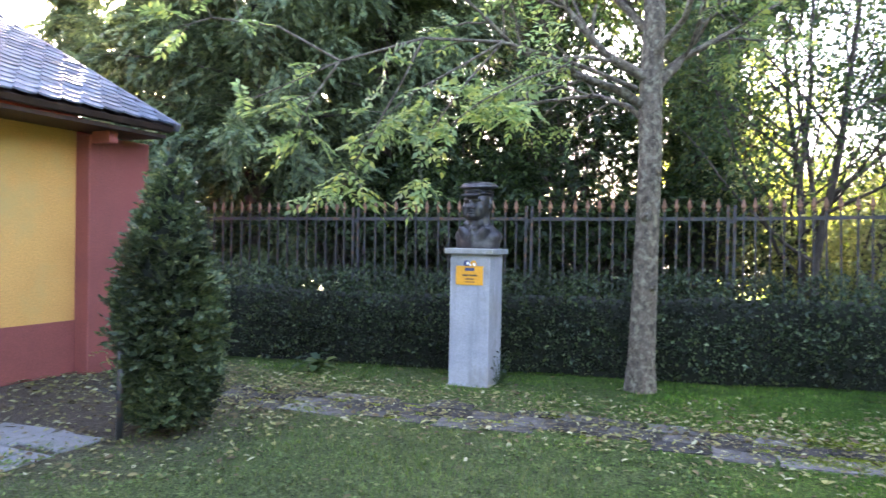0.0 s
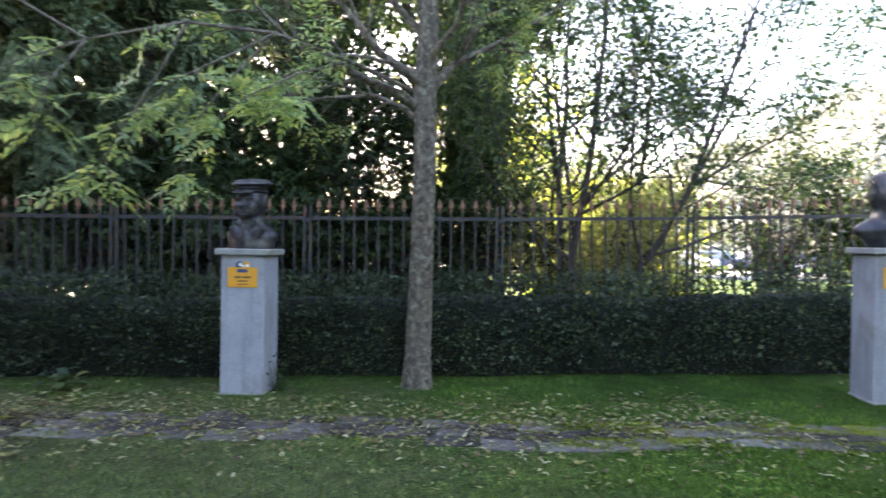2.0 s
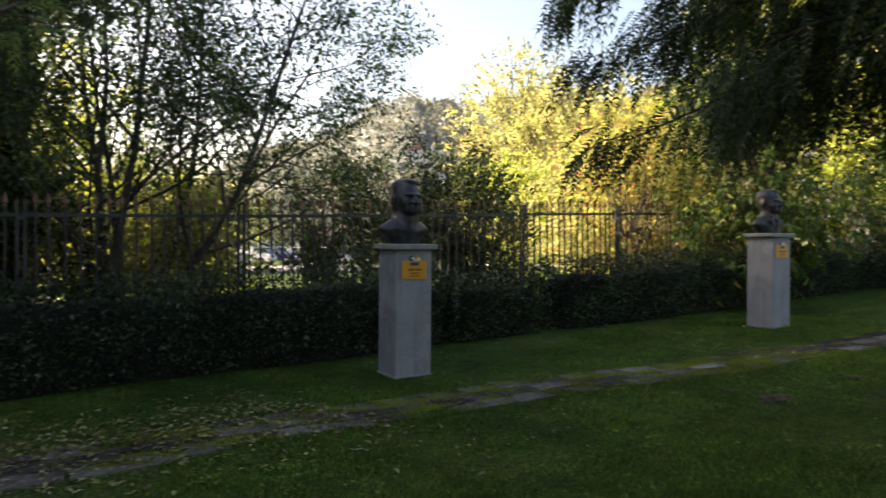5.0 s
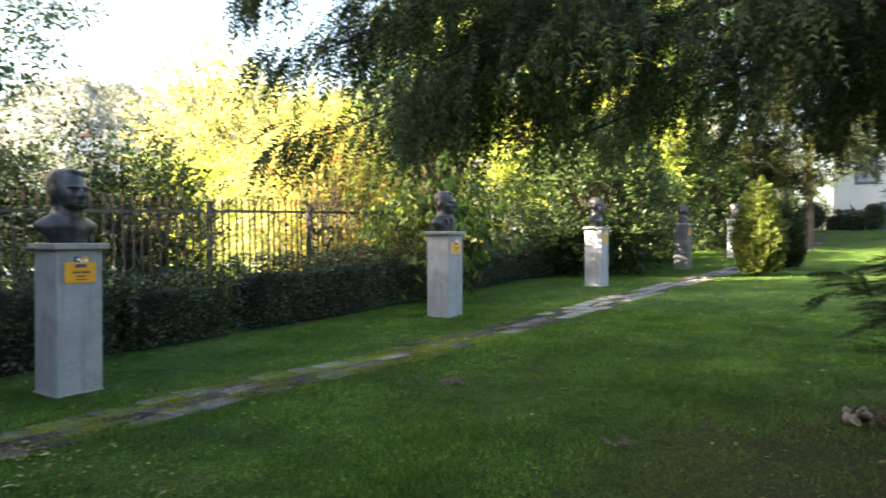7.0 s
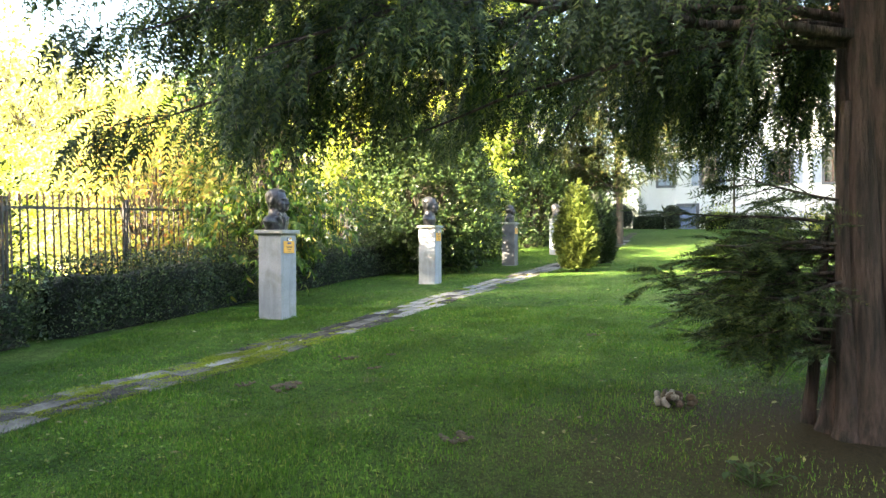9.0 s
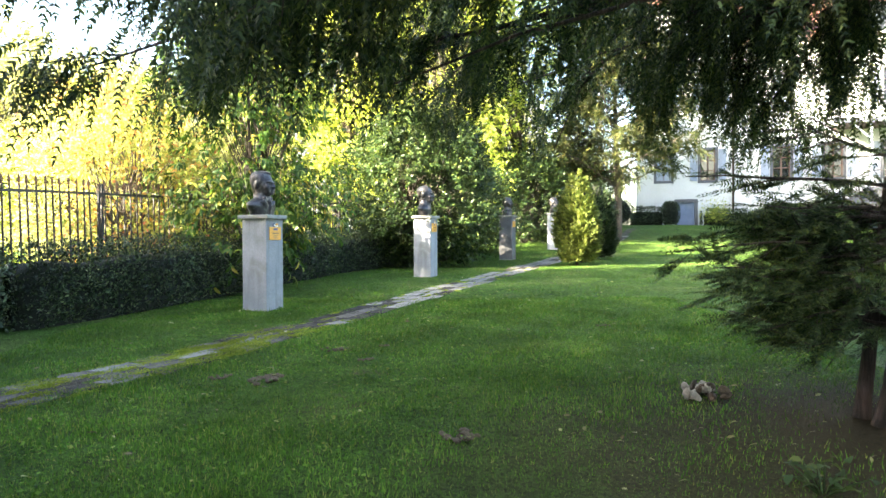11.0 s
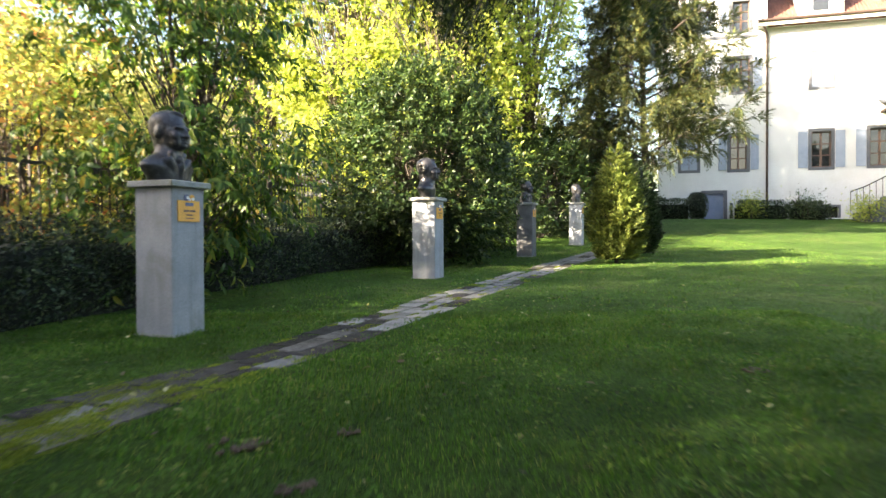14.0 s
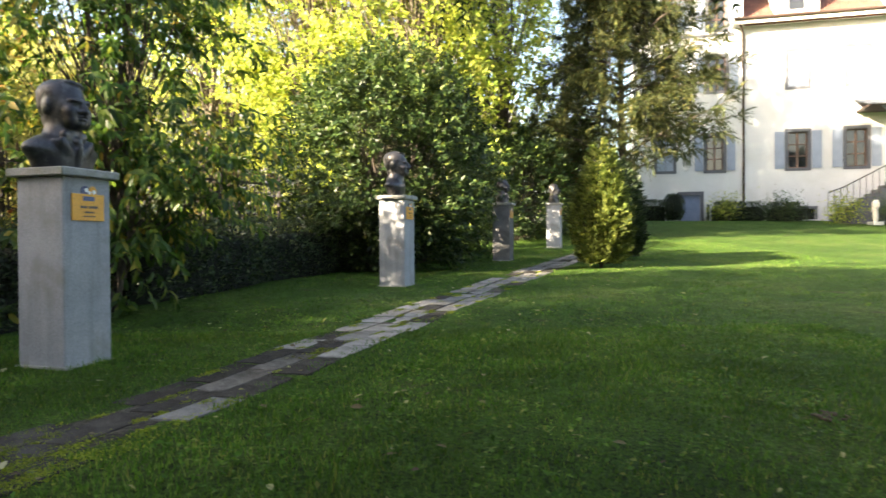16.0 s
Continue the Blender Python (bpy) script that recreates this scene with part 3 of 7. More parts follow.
def build_hill():
    bs = np.linspace(5, 100, 96)
    ds = np.linspace(200, 700, 34)
    B, R = np.meshgrid(bs, ds, indexing="ij")
    Z = hill_height(B, R)
    V = np.stack([R * np.sin(np.radians(B)), R * np.cos(np.radians(B)), Z], -1).reshape(-1, 3)
    i = (np.arange(95)[:, None] * 34 + np.arange(33)[None]).ravel()
    F = np.stack([i, i + 1, i + 35, i + 34], -1)
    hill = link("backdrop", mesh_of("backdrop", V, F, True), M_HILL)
    tagged(hill, "hazy wooded hill far beyond the fence", "hill", kind="structure")
    rng = rng_of(5)
    b, r = rng.uniform(28, 80, 2600), rng.uniform(300, 640, 2600)
    P = np.stack([r * np.sin(np.radians(b)), r * np.cos(np.radians(b)), hill_height(b, r) + 2], -1)
    V, F = scatter_leaves(rng, P, 9, 4.0, 3.4, 2.8, 0.0, 0.4)
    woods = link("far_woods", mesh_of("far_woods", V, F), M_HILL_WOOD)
    tagged(woods, "hazy autumn woods on the far hillside", "woods", kind="stuff")
    for b, r, c in ((50.5, 430, M_PLASTER), (53.0, 400, M_PLASTER), (54.5, 455, M_YELLOW_WALL), (47.8, 380, M_PLASTER), (56.5, 420, M_PLASTER)):
        z = float(hill_height(b, r))
        x, y = r * math.sin(radians(b)), r * math.cos(radians(b))
        h = thing("far_house", pose(x, y, z, 0, 0, -b), "pale small house with a pitched roof on the hillside", "house", "houses on the hillside")
        part("wall", box((-6, -4, -3), (6, 4, 6)), c, h)
        bm = bmesh.new()
        add_box(bm, (-6.6, -4.6, 6), (6.6, 4.6, 6.3))
        for v in bmesh.ops.create_cone(bm, segments=4, radius1=7.5, radius2=1.0, depth=3.2, cap_ends=True, matrix=pose(0, 0, 7.9, 0, 0, 45))["verts"]:
            v.co.y *= 0.8
        part("roof", bm, M_TILE, h)


# greyed leaf colours, with the distant haze painted in
M_HILL_WOOD = foliage("haze_tinted_leaves", [(0, (0.14, 0.16, 0.165)), (0.6, (0.18, 0.195, 0.185)), (1, (0.24, 0.235, 0.2))], 0.2, 0.9, 0.15, 0.0)
build_hill()


# ---- road and car park beyond the fence ----
def strip(name, pts, width, mat, lift, label, category):
    pts = np.array(pts, float)
    T = unit(np.gradient(pts, axis=0))
    N = np.stack([-T[:, 1], T[:, 0]], -1)
    rows = []
    for s in (-0.5, 0.5):
        q = pts + N * width * s
        rows.append(np.column_stack([q, ground_z(q[:, 0], q[:, 1]) + lift]))
    n = len(pts)
    V = np.concatenate(rows + [r - [0, 0, 0.08] for r in rows])
    i = np.arange(n - 1)
    F = np.concatenate([np.stack([i + n, i, i + 1, i + n + 1], -1)[:, ::-1], np.stack([i, i + 1, i + 2 * n + 1, i + 2 * n], -1), np.stack([i + n + 1, i + n, i + 3 * n, i + 3 * n + 1], -1)])
    ob = link(name, mesh_of(name, V, F), mat)
    return tagged(ob, label, category, kind="structure")


ROAD = [(8 + k * 2.0, 54 - k * 1.25) for k in range(26)]
strip("road", ROAD, 15, M_ASPHALT, 0.05, "sunlit grey asphalt car park beyond the lawn", "road")

PAINTS = [car_paint("dark_blue_paint", (0.02, 0.035, 0.09)), car_paint("silver_paint", (0.45, 0.46, 0.48)), car_paint("white_paint", (0.75, 0.75, 0.75)), car_paint("teal_paint", (0.03, 0.14, 0.17)), car_paint("black_paint", (0.015, 0.015, 0.018))]


def car(m, paint, label):
    c = thing("car", m, label, "car", "cars in the car park")
    prof = [(-2.1, 0.35), (-2.15, 0.75), (-1.95, 0.95), (-1.55, 1.0), (-1.0, 1.42), (0.35, 1.46), (1.0, 1.02), (1.9, 0.88), (2.1, 0.65), (2.08, 0.35)]
    bm = bmesh.new()
    rows = []
    for y, inset in ((-0.86, 0.06), (-0.78, 0.0), (0.78, 0.0), (0.86, 0.06)):
        rows.append([bm.verts.new((x, y * (0.86 if z > 1.2 else 1.0), z - (inset if z > 0.5 else 0))) for x, z in prof])
    for a, b in zip(rows, rows[1:]):
        for k in range(len(prof)):
            bm.faces.new((a[k], a[(k + 1) % len(prof)], b[(k + 1) % len(prof)], b[k]))
    bm.faces.new(rows[0][::-1]), bm.faces.new(rows[-1])
    bmesh.ops.recalc_face_normals(bm, faces=bm.faces)
    part("body", bm, paint, c, smooth=False)
    for s in (-1, 1):
        bm = bmesh.new()
        q = [bm.verts.new((x, s * 0.765, z)) for x, z in ((-1.35, 1.0), (-0.95, 1.34), (0.3, 1.37), (0.8, 1.02))]
        bm.faces.new(q if s < 0 else q[::-1])
        bmesh.ops.solidify(bm, geom=bm.faces[:], thickness=0.12 * 1)
        part("side_window", bm, M_GLASS, c)
    for x0, z0, x1, z1, nm in ((0.42, 1.43, 0.98, 1.06, "windscreen"), (-1.06, 1.4, -1.5, 1.04, "rear_window")):
        sx = 0.03 if x0 > 0 else -0.03
        bm = bmesh.new()
        q = [bm.verts.new(p) for p in ((x0 + sx, -0.58, z0), (x0 + sx, 0.58, z0), (x1 + sx, 0.7, z1), (x1 + sx, -0.7, z1))]
        bm.faces.new(q)
        bmesh.ops.solidify(bm, geom=bm.faces[:], thickness=0.02)
        part(nm, bm, M_GLASS, c)
    for s in (-1, 1):
        part("headlight", box((2.0, s * 0.62 - 0.16, 0.62), (2.11, s * 0.62 + 0.16, 0.76), 0.03), M_WHITE, c)
        part("tail_light", box((-2.17, s * 0.68 - 0.11, 0.7), (-2.06, s * 0.68 + 0.11, 0.86), 0.03), M_RED_LENS, c)
    part("number_plate", box((2.08, -0.25, 0.42), (2.12, 0.25, 0.53)), M_WHITE, c)
    for x in (-1.3, 1.3):
        for s in (-1, 1):
            bm = bmesh.new()
            bmesh.ops.create_cone(bm, segments=20, radius1=0.33, radius2=0.33, depth=0.22, cap_ends=True, matrix=pose(x, s * 0.78, 0.33, 90))
            w = part("wheel", bm, M_RUBBER, c)
            bm = bmesh.new()
            bmesh.ops.create_cone(bm, segments=16, radius1=0.2, radius2=0.2, depth=0.24, cap_ends=True, matrix=pose(x, s * 0.78, 0.33, 90))
            part("rim", bm, M_RIM, w)
    return c


M_RED_LENS = car_paint("red_lens", (0.4, 0.02, 0.02))
CAR_NAMES = ["dark blue", "silver", "white", "teal", "black"]
for k, (pa, off, turn) in enumerate([(4, 0, -70), (3, 0.4, -66), (0, 0.0, -35), (4, 1.1, -60), (2, 0.2, -64), (0, 0.5, -66), (1, 0.1, -62), (2, 0.6, -66), (4, 0.2, -60)]):
    d = 2.0 + k * 2.15
    x, y = 26 + d * 0.845, 51.5 - d * 0.53 + off
    car(pose(x, y, gz(x, y) + 0.05, 0, 0, turn), PAINTS[pa], f"{CAR_NAMES[pa]} hatchback parked in the sunlit car park")


# ---- the white house ----
HC = np.array([42.7, -12.6])
HOUSE_M = Matrix(((-0.318, 0.948, 0, 42.7), (-0.948, -0.318, 0, -12.6), (0, 0, 1, 0), (0, 0, 0, 1)))  # x along the facade, y into the house


def build_house():
    h = thing("white_house", HOUSE_M, "large white rendered house with pale blue-grey shutters", "house")
    base, length, deep = 1.9, 21.0, 9.0
    holes = []  # x0, x1, z0, z1
    wins = [(1.02, 2.15, 4.69, 6.76, "closed"), (3.49, 4.61, 4.66, 6.73, "open"), (7.37, 8.59, 4.66, 6.78, "open"), (10.02, 11.25, 4.66, 6.82, "open"), (12.9, 14.1, 4.66, 6.82, "open"), (15.6, 16.8, 4.66, 6.82, "open"), (18.4, 19.6, 4.66, 6.82, "open"),
            (1.05, 2.2, 8.76, 10.8, "open"), (3.6, 4.75, 8.76, 10.8, "open"), (7.38, 8.6, 8.76, 10.86, "closed"), (10.08, 11.35, 8.76, 10.9, "closed"), (12.9, 14.1, 8.76, 10.9, "open"), (15.6, 16.8, 8.76, 10.9, "closed"), (18.4, 19.6, 8.76, 10.9, "open"),
            (1.1, 2.2, 11.96, 13.8, "open"), (3.6, 4.74, 11.96, 13.8, "open")]
    for w in wins:
        holes.append(w[:4])
    holes.append((2.36, 3.32, base, 3.55))
    holes.append((8.15, 8.75, 2.2, 2.75))
    # facade, built as a grid of thick blocks with the openings left out
    xs = sorted({-0.0, 5.42, length, *[a for q in holes for a in q[:2]]})
    zs = sorted({base, 12.3, 15.2, *[a for q in holes for a in q[2:]]})
    bm = bmesh.new()
    for x0, x1 in zip(xs, xs[1:]):
        run = None
        for z0, z1 in zip(zs, zs[1:]):
            cx, cz = (x0 + x1) / 2, (z0 + z1) / 2
            open_ = any(a < cx < b and c < cz < d for a, b, c, d in holes) or (cz > 12.3 and cx > 5.42)
            if not open_:
                run = (run[0], z1) if run else (z0, z1)
            if open_ or z1 == zs[-1]:
                if run:
                    add_box(bm, (x0, 0, run[0]), (x1, 0.4, run[1]))
                run = None
    part("front_wall", bm, M_PLASTER, h)
    bm = bmesh.new()
    add_box(bm, (0, 0.402, base), (0.4, deep, 15.2))
    add_box(bm, (length - 0.4, 0.402, base), (length, deep, 12.3))
    add_box(bm, (0.402, deep - 0.4, base), (length - 0.402, deep, 12.3))
    add_box(bm, (5.02, 0.402, 12.3), (5.42, deep, 15.2))
    part("side_wall", bm, M_PLASTER, h)
    bm = bmesh.new()
    for z in (4.0, 8.0, 12.0):
        add_box(bm, (0.402, 0.402, z), (length - 0.402, deep - 0.402, z + 0.15))
    part("floor_slab", bm, M_DARKWOOD, h)
    for x0, x1, z0, z1, state in wins:
        w = part("window", box((x0 + 0.16, 0.2, z0 + 0.14), (x1 - 0.16, 0.215, z1 - 0.14)), M_GLASS, h)
        bm = bmesh.new()
        for a in ((x0, z0, x1, z0 + 0.15), (x0, z1 - 0.15, x1, z1), (x0, z0 + 0.15, x0 + 0.15, z1 - 0.15), (x1 - 0.15, z0 + 0.15, x1, z1 - 0.15)):
            add_box(bm, (a[0], -0.025, a[1]), (a[2], 0.25, a[3]))
        part("stone_surround", bm, M_FRAME, w)
        bm = bmesh.new()
        cx = (x0 + x1) / 2
        add_box(bm, (cx - 0.045, 0.14, z0 + 0.15), (cx + 0.045, 0.199, z1 - 0.15))
        for a in (x0 + 0.15, x1 - 0.21):
            add_box(bm, (a, 0.15, z0 + 0.15), (a + 0.06, 0.199, z1 - 0.15))
        for k in range(4):
            z = z0 + 0.15 + (z1 - z0 - 0.36) * k / 3
            add_box(bm, (x0 + 0.21, 0.16, z), (x1 - 0.21, 0.199, z + 0.05))
        part("sash", bm, M_SASH, w)
        half = (x1 - x0) / 2 - 0.15
        for s in (-1, 1):
            if state == "open":
                a = x0 - half - 0.02 if s < 0 else x1 + 0.02
                y = -0.07
            else:
                a = cx - half if s < 0 else cx + 0.01
                y = 0.03
            bm = bmesh.new()
            add_box(bm, (a, y, z0 + 0.12), (a + half - 0.01, y + 0.04, z1 - 0.12), 0.006)
            n = 3
            for k in range(n):
                zz = z0 + 0.3 + (z1 - z0 - 0.5) * k / (n - 1)
                add_box(bm, (a + 0.03, y - 0.015, zz - 0.04), (a + half - 0.04, y - 0.001, zz + 0.04))
            part("shutter", bm, M_SHUTTER, w)
    # cellar door with its stone surround
    d = part("door", box((2.36, 0.12, base), (3.32, 0.18, 3.55)), M_BLUE_DOOR, h, "blue-grey painted cellar door")
    bm = bmesh.new()
    for a in ((2.2, base, 2.36, 3.55), (3.32, base, 3.5, 3.55), (2.2, 3.55, 3.5, 3.73)):
        add_box(bm, (a[0], -0.04, a[1]), (a[2], 0.11, a[3]))
    part("door_surround", bm, M_FRAME, d)
    bm = bmesh.new()
    for k in range(5):
        add_box(bm, (2.38 + k * 0.19, 0.1, base), (2.38 + k * 0.19 + 0.17, 0.119, 3.53))
    part("door_board", bm, M_BLUE_DOOR, d)
    c = part("cellar_window", box((8.15, 0.15, 2.2), (8.75, 0.18, 2.75)), M_GLASS, h)
    bm = bmesh.new()
    for a in ((8.03, 2.2, 8.15, 2.87), (8.75, 2.2, 8.87, 2.87), (8.15, 2.75, 8.75, 2.87)):
        add_box(bm, (a[0], -0.03, a[1]), (a[2], 0.14, a[3]))
    part("stone_surround", bm, M_FRAME, c)
    # rainwater pipe
    V, F = tube_arrays([([(5.2, -0.5, 12.1), (5.25, -0.5, 12.0), (5.42, -0.1, 11.75), (5.42, -0.08, 11.0), (5.42, -0.08, 6), (5.42, -0.08, 2.0)], [0.06] * 6)], 10)
    link("drainpipe", mesh_of("drainpipe", V, F, True), M_DARKWOOD, h)
    for z in (4, 6.6, 9.2, 11.4):
        part("pipe_clip", box((5.34, -0.16, z), (5.5, 0.0, z + 0.05)), M_DARKWOOD, h)
    # eaves and roof of the long wing
    bm = bmesh.new()
    add_box(bm, (4.9, -0.62, 12.1), (length + 0.5, 0.0, 12.2))
    add_box(bm, (4.9, -0.62, 12.2), (length + 0.5, -0.5, 12.36))
    part("eave_board", bm, M_PALE_STONE, h)
    V, F = tube_arrays([([(4.9, -0.68, 12.35), (12, -0.68, 12.35), (length + 0.5, -0.68, 12.35)], [0.075] * 3)], 8)
    link("gutter", mesh_of("gutter", V, F, True), M_DARKWOOD, h)
    roof = part("roof", box((5.43, -0.55, -0.06), (length + 0.5, 6.2, 0.0), 0, Matrix.Translation((0, 0, 12.42)) @ pose(0, -0.0, 0, 38)), M_TILE, h, "weathered red clay tile roof")
    bm = bmesh.new()
    m = Matrix.Translation((0, 0, 12.42)) @ pose(0, 0, 0, 38)
    for k in range(24):
        add_box(bm, (5.43, -0.62 + k * 0.28, 0.001), (length + 0.5, -0.62 + k * 0.28 + 0.3, 0.03 + 0.004 * (k % 2)), 0, m)
    part("tile_course", bm, M_TILE, roof)
    bm = bmesh.new()
    for k in range(90):
        add_box(bm, (5.45 + k * 0.178, -0.6, 0.03), (5.45 + k * 0.178 + 0.07, 6.2, 0.06), 0, m)
    part("tile_ridge", bm, M_TILE, roof)
    for x in (6.95, 12.0, 17.0):
        do = part("dormer", box((x, 0.3, 12.6), (x + 2.1, 3.0, 14.3)), M_PLASTER, h)
        part("dormer_window", box((x + 0.7, 0.27, 12.9), (x + 1.4, 0.305, 14.1)), M_GLASS, do)
        part("dormer_shutter", box((x + 0.32, 0.25, 12.9), (x + 0.66, 0.298, 14.1)), M_SHUTTER, do)
        part("dormer_shutter", box((x + 1.44, 0.25, 12.9), (x + 1.78, 0.298, 14.1)), M_SHUTTER, do)
        part("dormer_roof", box((x - 0.2, 0.0, 14.302), (x + 2.3, 3.2, 14.45)), M_TILE, do)
    part("tower_roof", box((-0.5, -0.6, 15.2), (5.9, deep + 0.4, 15.5)), M_TILE, h)
    part("string_course", box((0.002, -0.05, 11.72), (5.0, -0.002, 11.86)), M_FRAME, h)
    # porch canopy over the stair
    cp = part("porch_canopy", box((10.6, -2.2, 7.42), (14.2, 0.0, 7.52)), M_DARKWOOD, h, "dark timber porch canopy on slim posts")
    bm = bmesh.new()
    add_box(bm, (0, -1.25, 0), (3.9, 1.25, 0.06), 0, Matrix.Translation((10.5, -1.1, 7.75)) @ pose(0, 0, 0, 14))
    part("canopy_roof", bm, M_SLATE, cp)
    for x in (11.95, 14.0):
        part("canopy_post", box((x - 0.05, -2.05, 4.2), (x + 0.05, -1.95, 7.42), 0.01), M_SHUTTER, cp)
    for x in (11.95, 14.0):
        part("brace", box((-0.03, -0.03, 0), (0.03, 0.03, 1.2), 0, Matrix.Translation((x, -2.0, 6.6)) @ pose(0, 0, 0, 0, -45)), M_SHUTTER, cp)


build_house()


def porch_stair():
    """Stone steps along the facade with an iron handrail."""
    st = thing("porch_stair", HOUSE_M, "grey stone stair with an iron handrail beside the house", "stair")
    for k in range(9):
        part("step", box((9.3 + k * 0.3, -1.9, 1.9), (9.3 + k * 0.3 + 0.31, -0.45, 2.42 + k * 0.19), 0.015), M_FRAME, st)
    part("landing", box((12.02, -1.9, 1.9), (14.3, -0.45, 4.1), 0.015), M_FRAME, st)
    V, F = tube_arrays([([(8.85, -1.95, 3.4), (9.5, -1.95, 3.65), (11.9, -1.95, 4.95), (14.2, -1.95, 5.0)], [0.028] * 4)], 8)
    r = link("handrail", mesh_of("handrail", V, F, True), M_IRON, st)
    for k in range(13):
        x = 8.85 + k * 0.27
        top = np.interp(x, [8.85, 9.5, 11.9], [3.4, 3.65, 4.95])
        zb = 2.2 if x < 9.3 else 2.42 + int((x - 9.3) / 0.3) * 0.19 - 0.05
        part("baluster", box((x - 0.012, -1.962, zb), (x + 0.012, -1.938, float(top)), 0), M_IRON, st)


porch_stair()


# ---- the small yellow and red building ----
def build_lodge():
    # x along the wall away from the camera, y out of the wall's face
    m = Matrix(((0.38, 0.925, 0, -3.78), (0.925, -0.38, 0, 7.42), (0, 0, 1, 0), (0, 0, 0, 1)))
    h = thing("garden_building", m, "small yellow and oxide red building with a slate roof", "building")
    part("yellow_panel", box((-6.5, -0.5, 0.57), (0, -0.2, 2.6)), M_YELLOW_WALL, h)
    part("red_dado", box((-6.5, -0.5, -0.3), (0, -0.185, 0.57)), M_RED_WALL, h, "oxide red painted plinth band")
    part("corner_pilaster", box((0.0, -0.6, -0.3), (0.82, 0.0, 2.56), 0.01), M_RED_WALL, h)
    part("gable_wall", box((0.5, -5.5, -0.3), (0.82, -0.602, 2.55)), M_RED_WALL, h)
    part("back_wall", box((-6.5, -5.8, -0.3), (0.82, -5.5, 2.55)), M_RED_WALL, h)
    part("end_wall", box((-6.8, -5.5, -0.3), (-6.502, -0.2, 2.55)), M_RED_WALL, h)
    part("soffit", box((-6.9, -0.2, 2.6), (0.7, 0.37, 2.64)), M_DARKWOOD, h)
    part("fascia", box((-6.9, 0.372, 2.66), (0.72, 0.42, 2.74), 0.005), M_DARKWOOD, h)
    part("rafter_end", box((0.02, 0.0, 2.47), (0.13, 0.26, 2.598), 0.006), M_RED_WALL, h)
    bm = bmesh.new()
    for x in (0.7, -6.6):
        q = [bm.verts.new((x, y, z)) for y, z in ((-5.5, 2.55), (-0.3, 2.55), (-2.9, 3.95))]
        f = bm.faces.new(q)
        bmesh.ops.solidify(bm, geom=[f], thickness=0.15)
    part("gable", bm, M_RED_WALL, h)
    pitch = 27.5
    slope = Matrix.Translation((0, 0.48, 2.74)) @ pose(0, 0, 0, -pitch)  # y runs down the slope
    roof = part("roof", box((-7.0, -3.95, -0.08), (0.72, 0.0, -0.02), 0, slope), M_DARKWOOD, h)
    back = Matrix.Translation((0, -6.52, 2.74)) @ pose(0, 0, 0, pitch)
    part("back_slope", box((-7.0, 0.0, -0.08), (0.72, 3.95, -0.02), 0, back), M_SLATE, roof)
    part("verge_trim", box((0.72, -3.95, -0.06), (0.79, 0.02, 0.035), 0.01, slope), M_FRAME, roof, "pale metal verge strip")
    # rounded slates, laid in courses and proud of one another
    def slate_mesh(w=0.228, l=0.31):
        bm = bmesh.new()
        pts = [(-w / 2, 0), (-w / 2, l * 0.66), (-w * 0.42, l * 0.82), (-w * 0.24, l * 0.95), (0, l), (w * 0.24, l * 0.95), (w * 0.42, l * 0.82), (w / 2, l * 0.66), (w / 2, 0)]
        f = bm.faces.new([bm.verts.new((x, y, 0)) for x, y in pts][::-1])
        r = bmesh.ops.extrude_face_region(bm, geom=[f])
        for v in r["geom"]:
            if isinstance(v, bmesh.types.BMVert):
                v.co.z += 0.02
        bmesh.ops.recalc_face_normals(bm, faces=bm.faces)
        me = bpy.data.meshes.new("slate")
        bm.to_mesh(me)
        bm.free()
        me.materials.append(M_SLATE)
        return me
    me = slate_mesh()
    rng = rng_of(8)
    rest = bmesh.new()
    count = 0
    for r in range(22):
        y = -0.26 - r * 0.165
        for k in range(34):
            x = 0.6 - k * 0.24 - (0.12 if r % 2 else 0)
            if x < -6.9:
                continue
            mm = slope @ pose(x, y, 0.004, 4.0 + rng.normal() * 0.4, rng.normal() * 0.6, rng.normal() * 0.8)
            if count < 300 and k < 15 and r < 20:
                ob = new("slate", me)
                ob.parent = roof
                ob.matrix_local = mm
                count += 1
            else:
                w, l = 0.235, 0.3
                rest.faces.new([rest.verts.new(mm @ Vector((a, b, 0.012))) for a, b in [(-w / 2, 0), (-w / 2, l * 0.72), (0, l), (w / 2, l * 0.72), (w / 2, 0)]][::-1])
    ob = part("upper_slates", rest, M_SLATE, roof)
    ob["kind"] = "stuff"


build_lodge()

# ---- iron fence ----
FX0, FDX = 1.08, 2.27  # first post and spacing along x


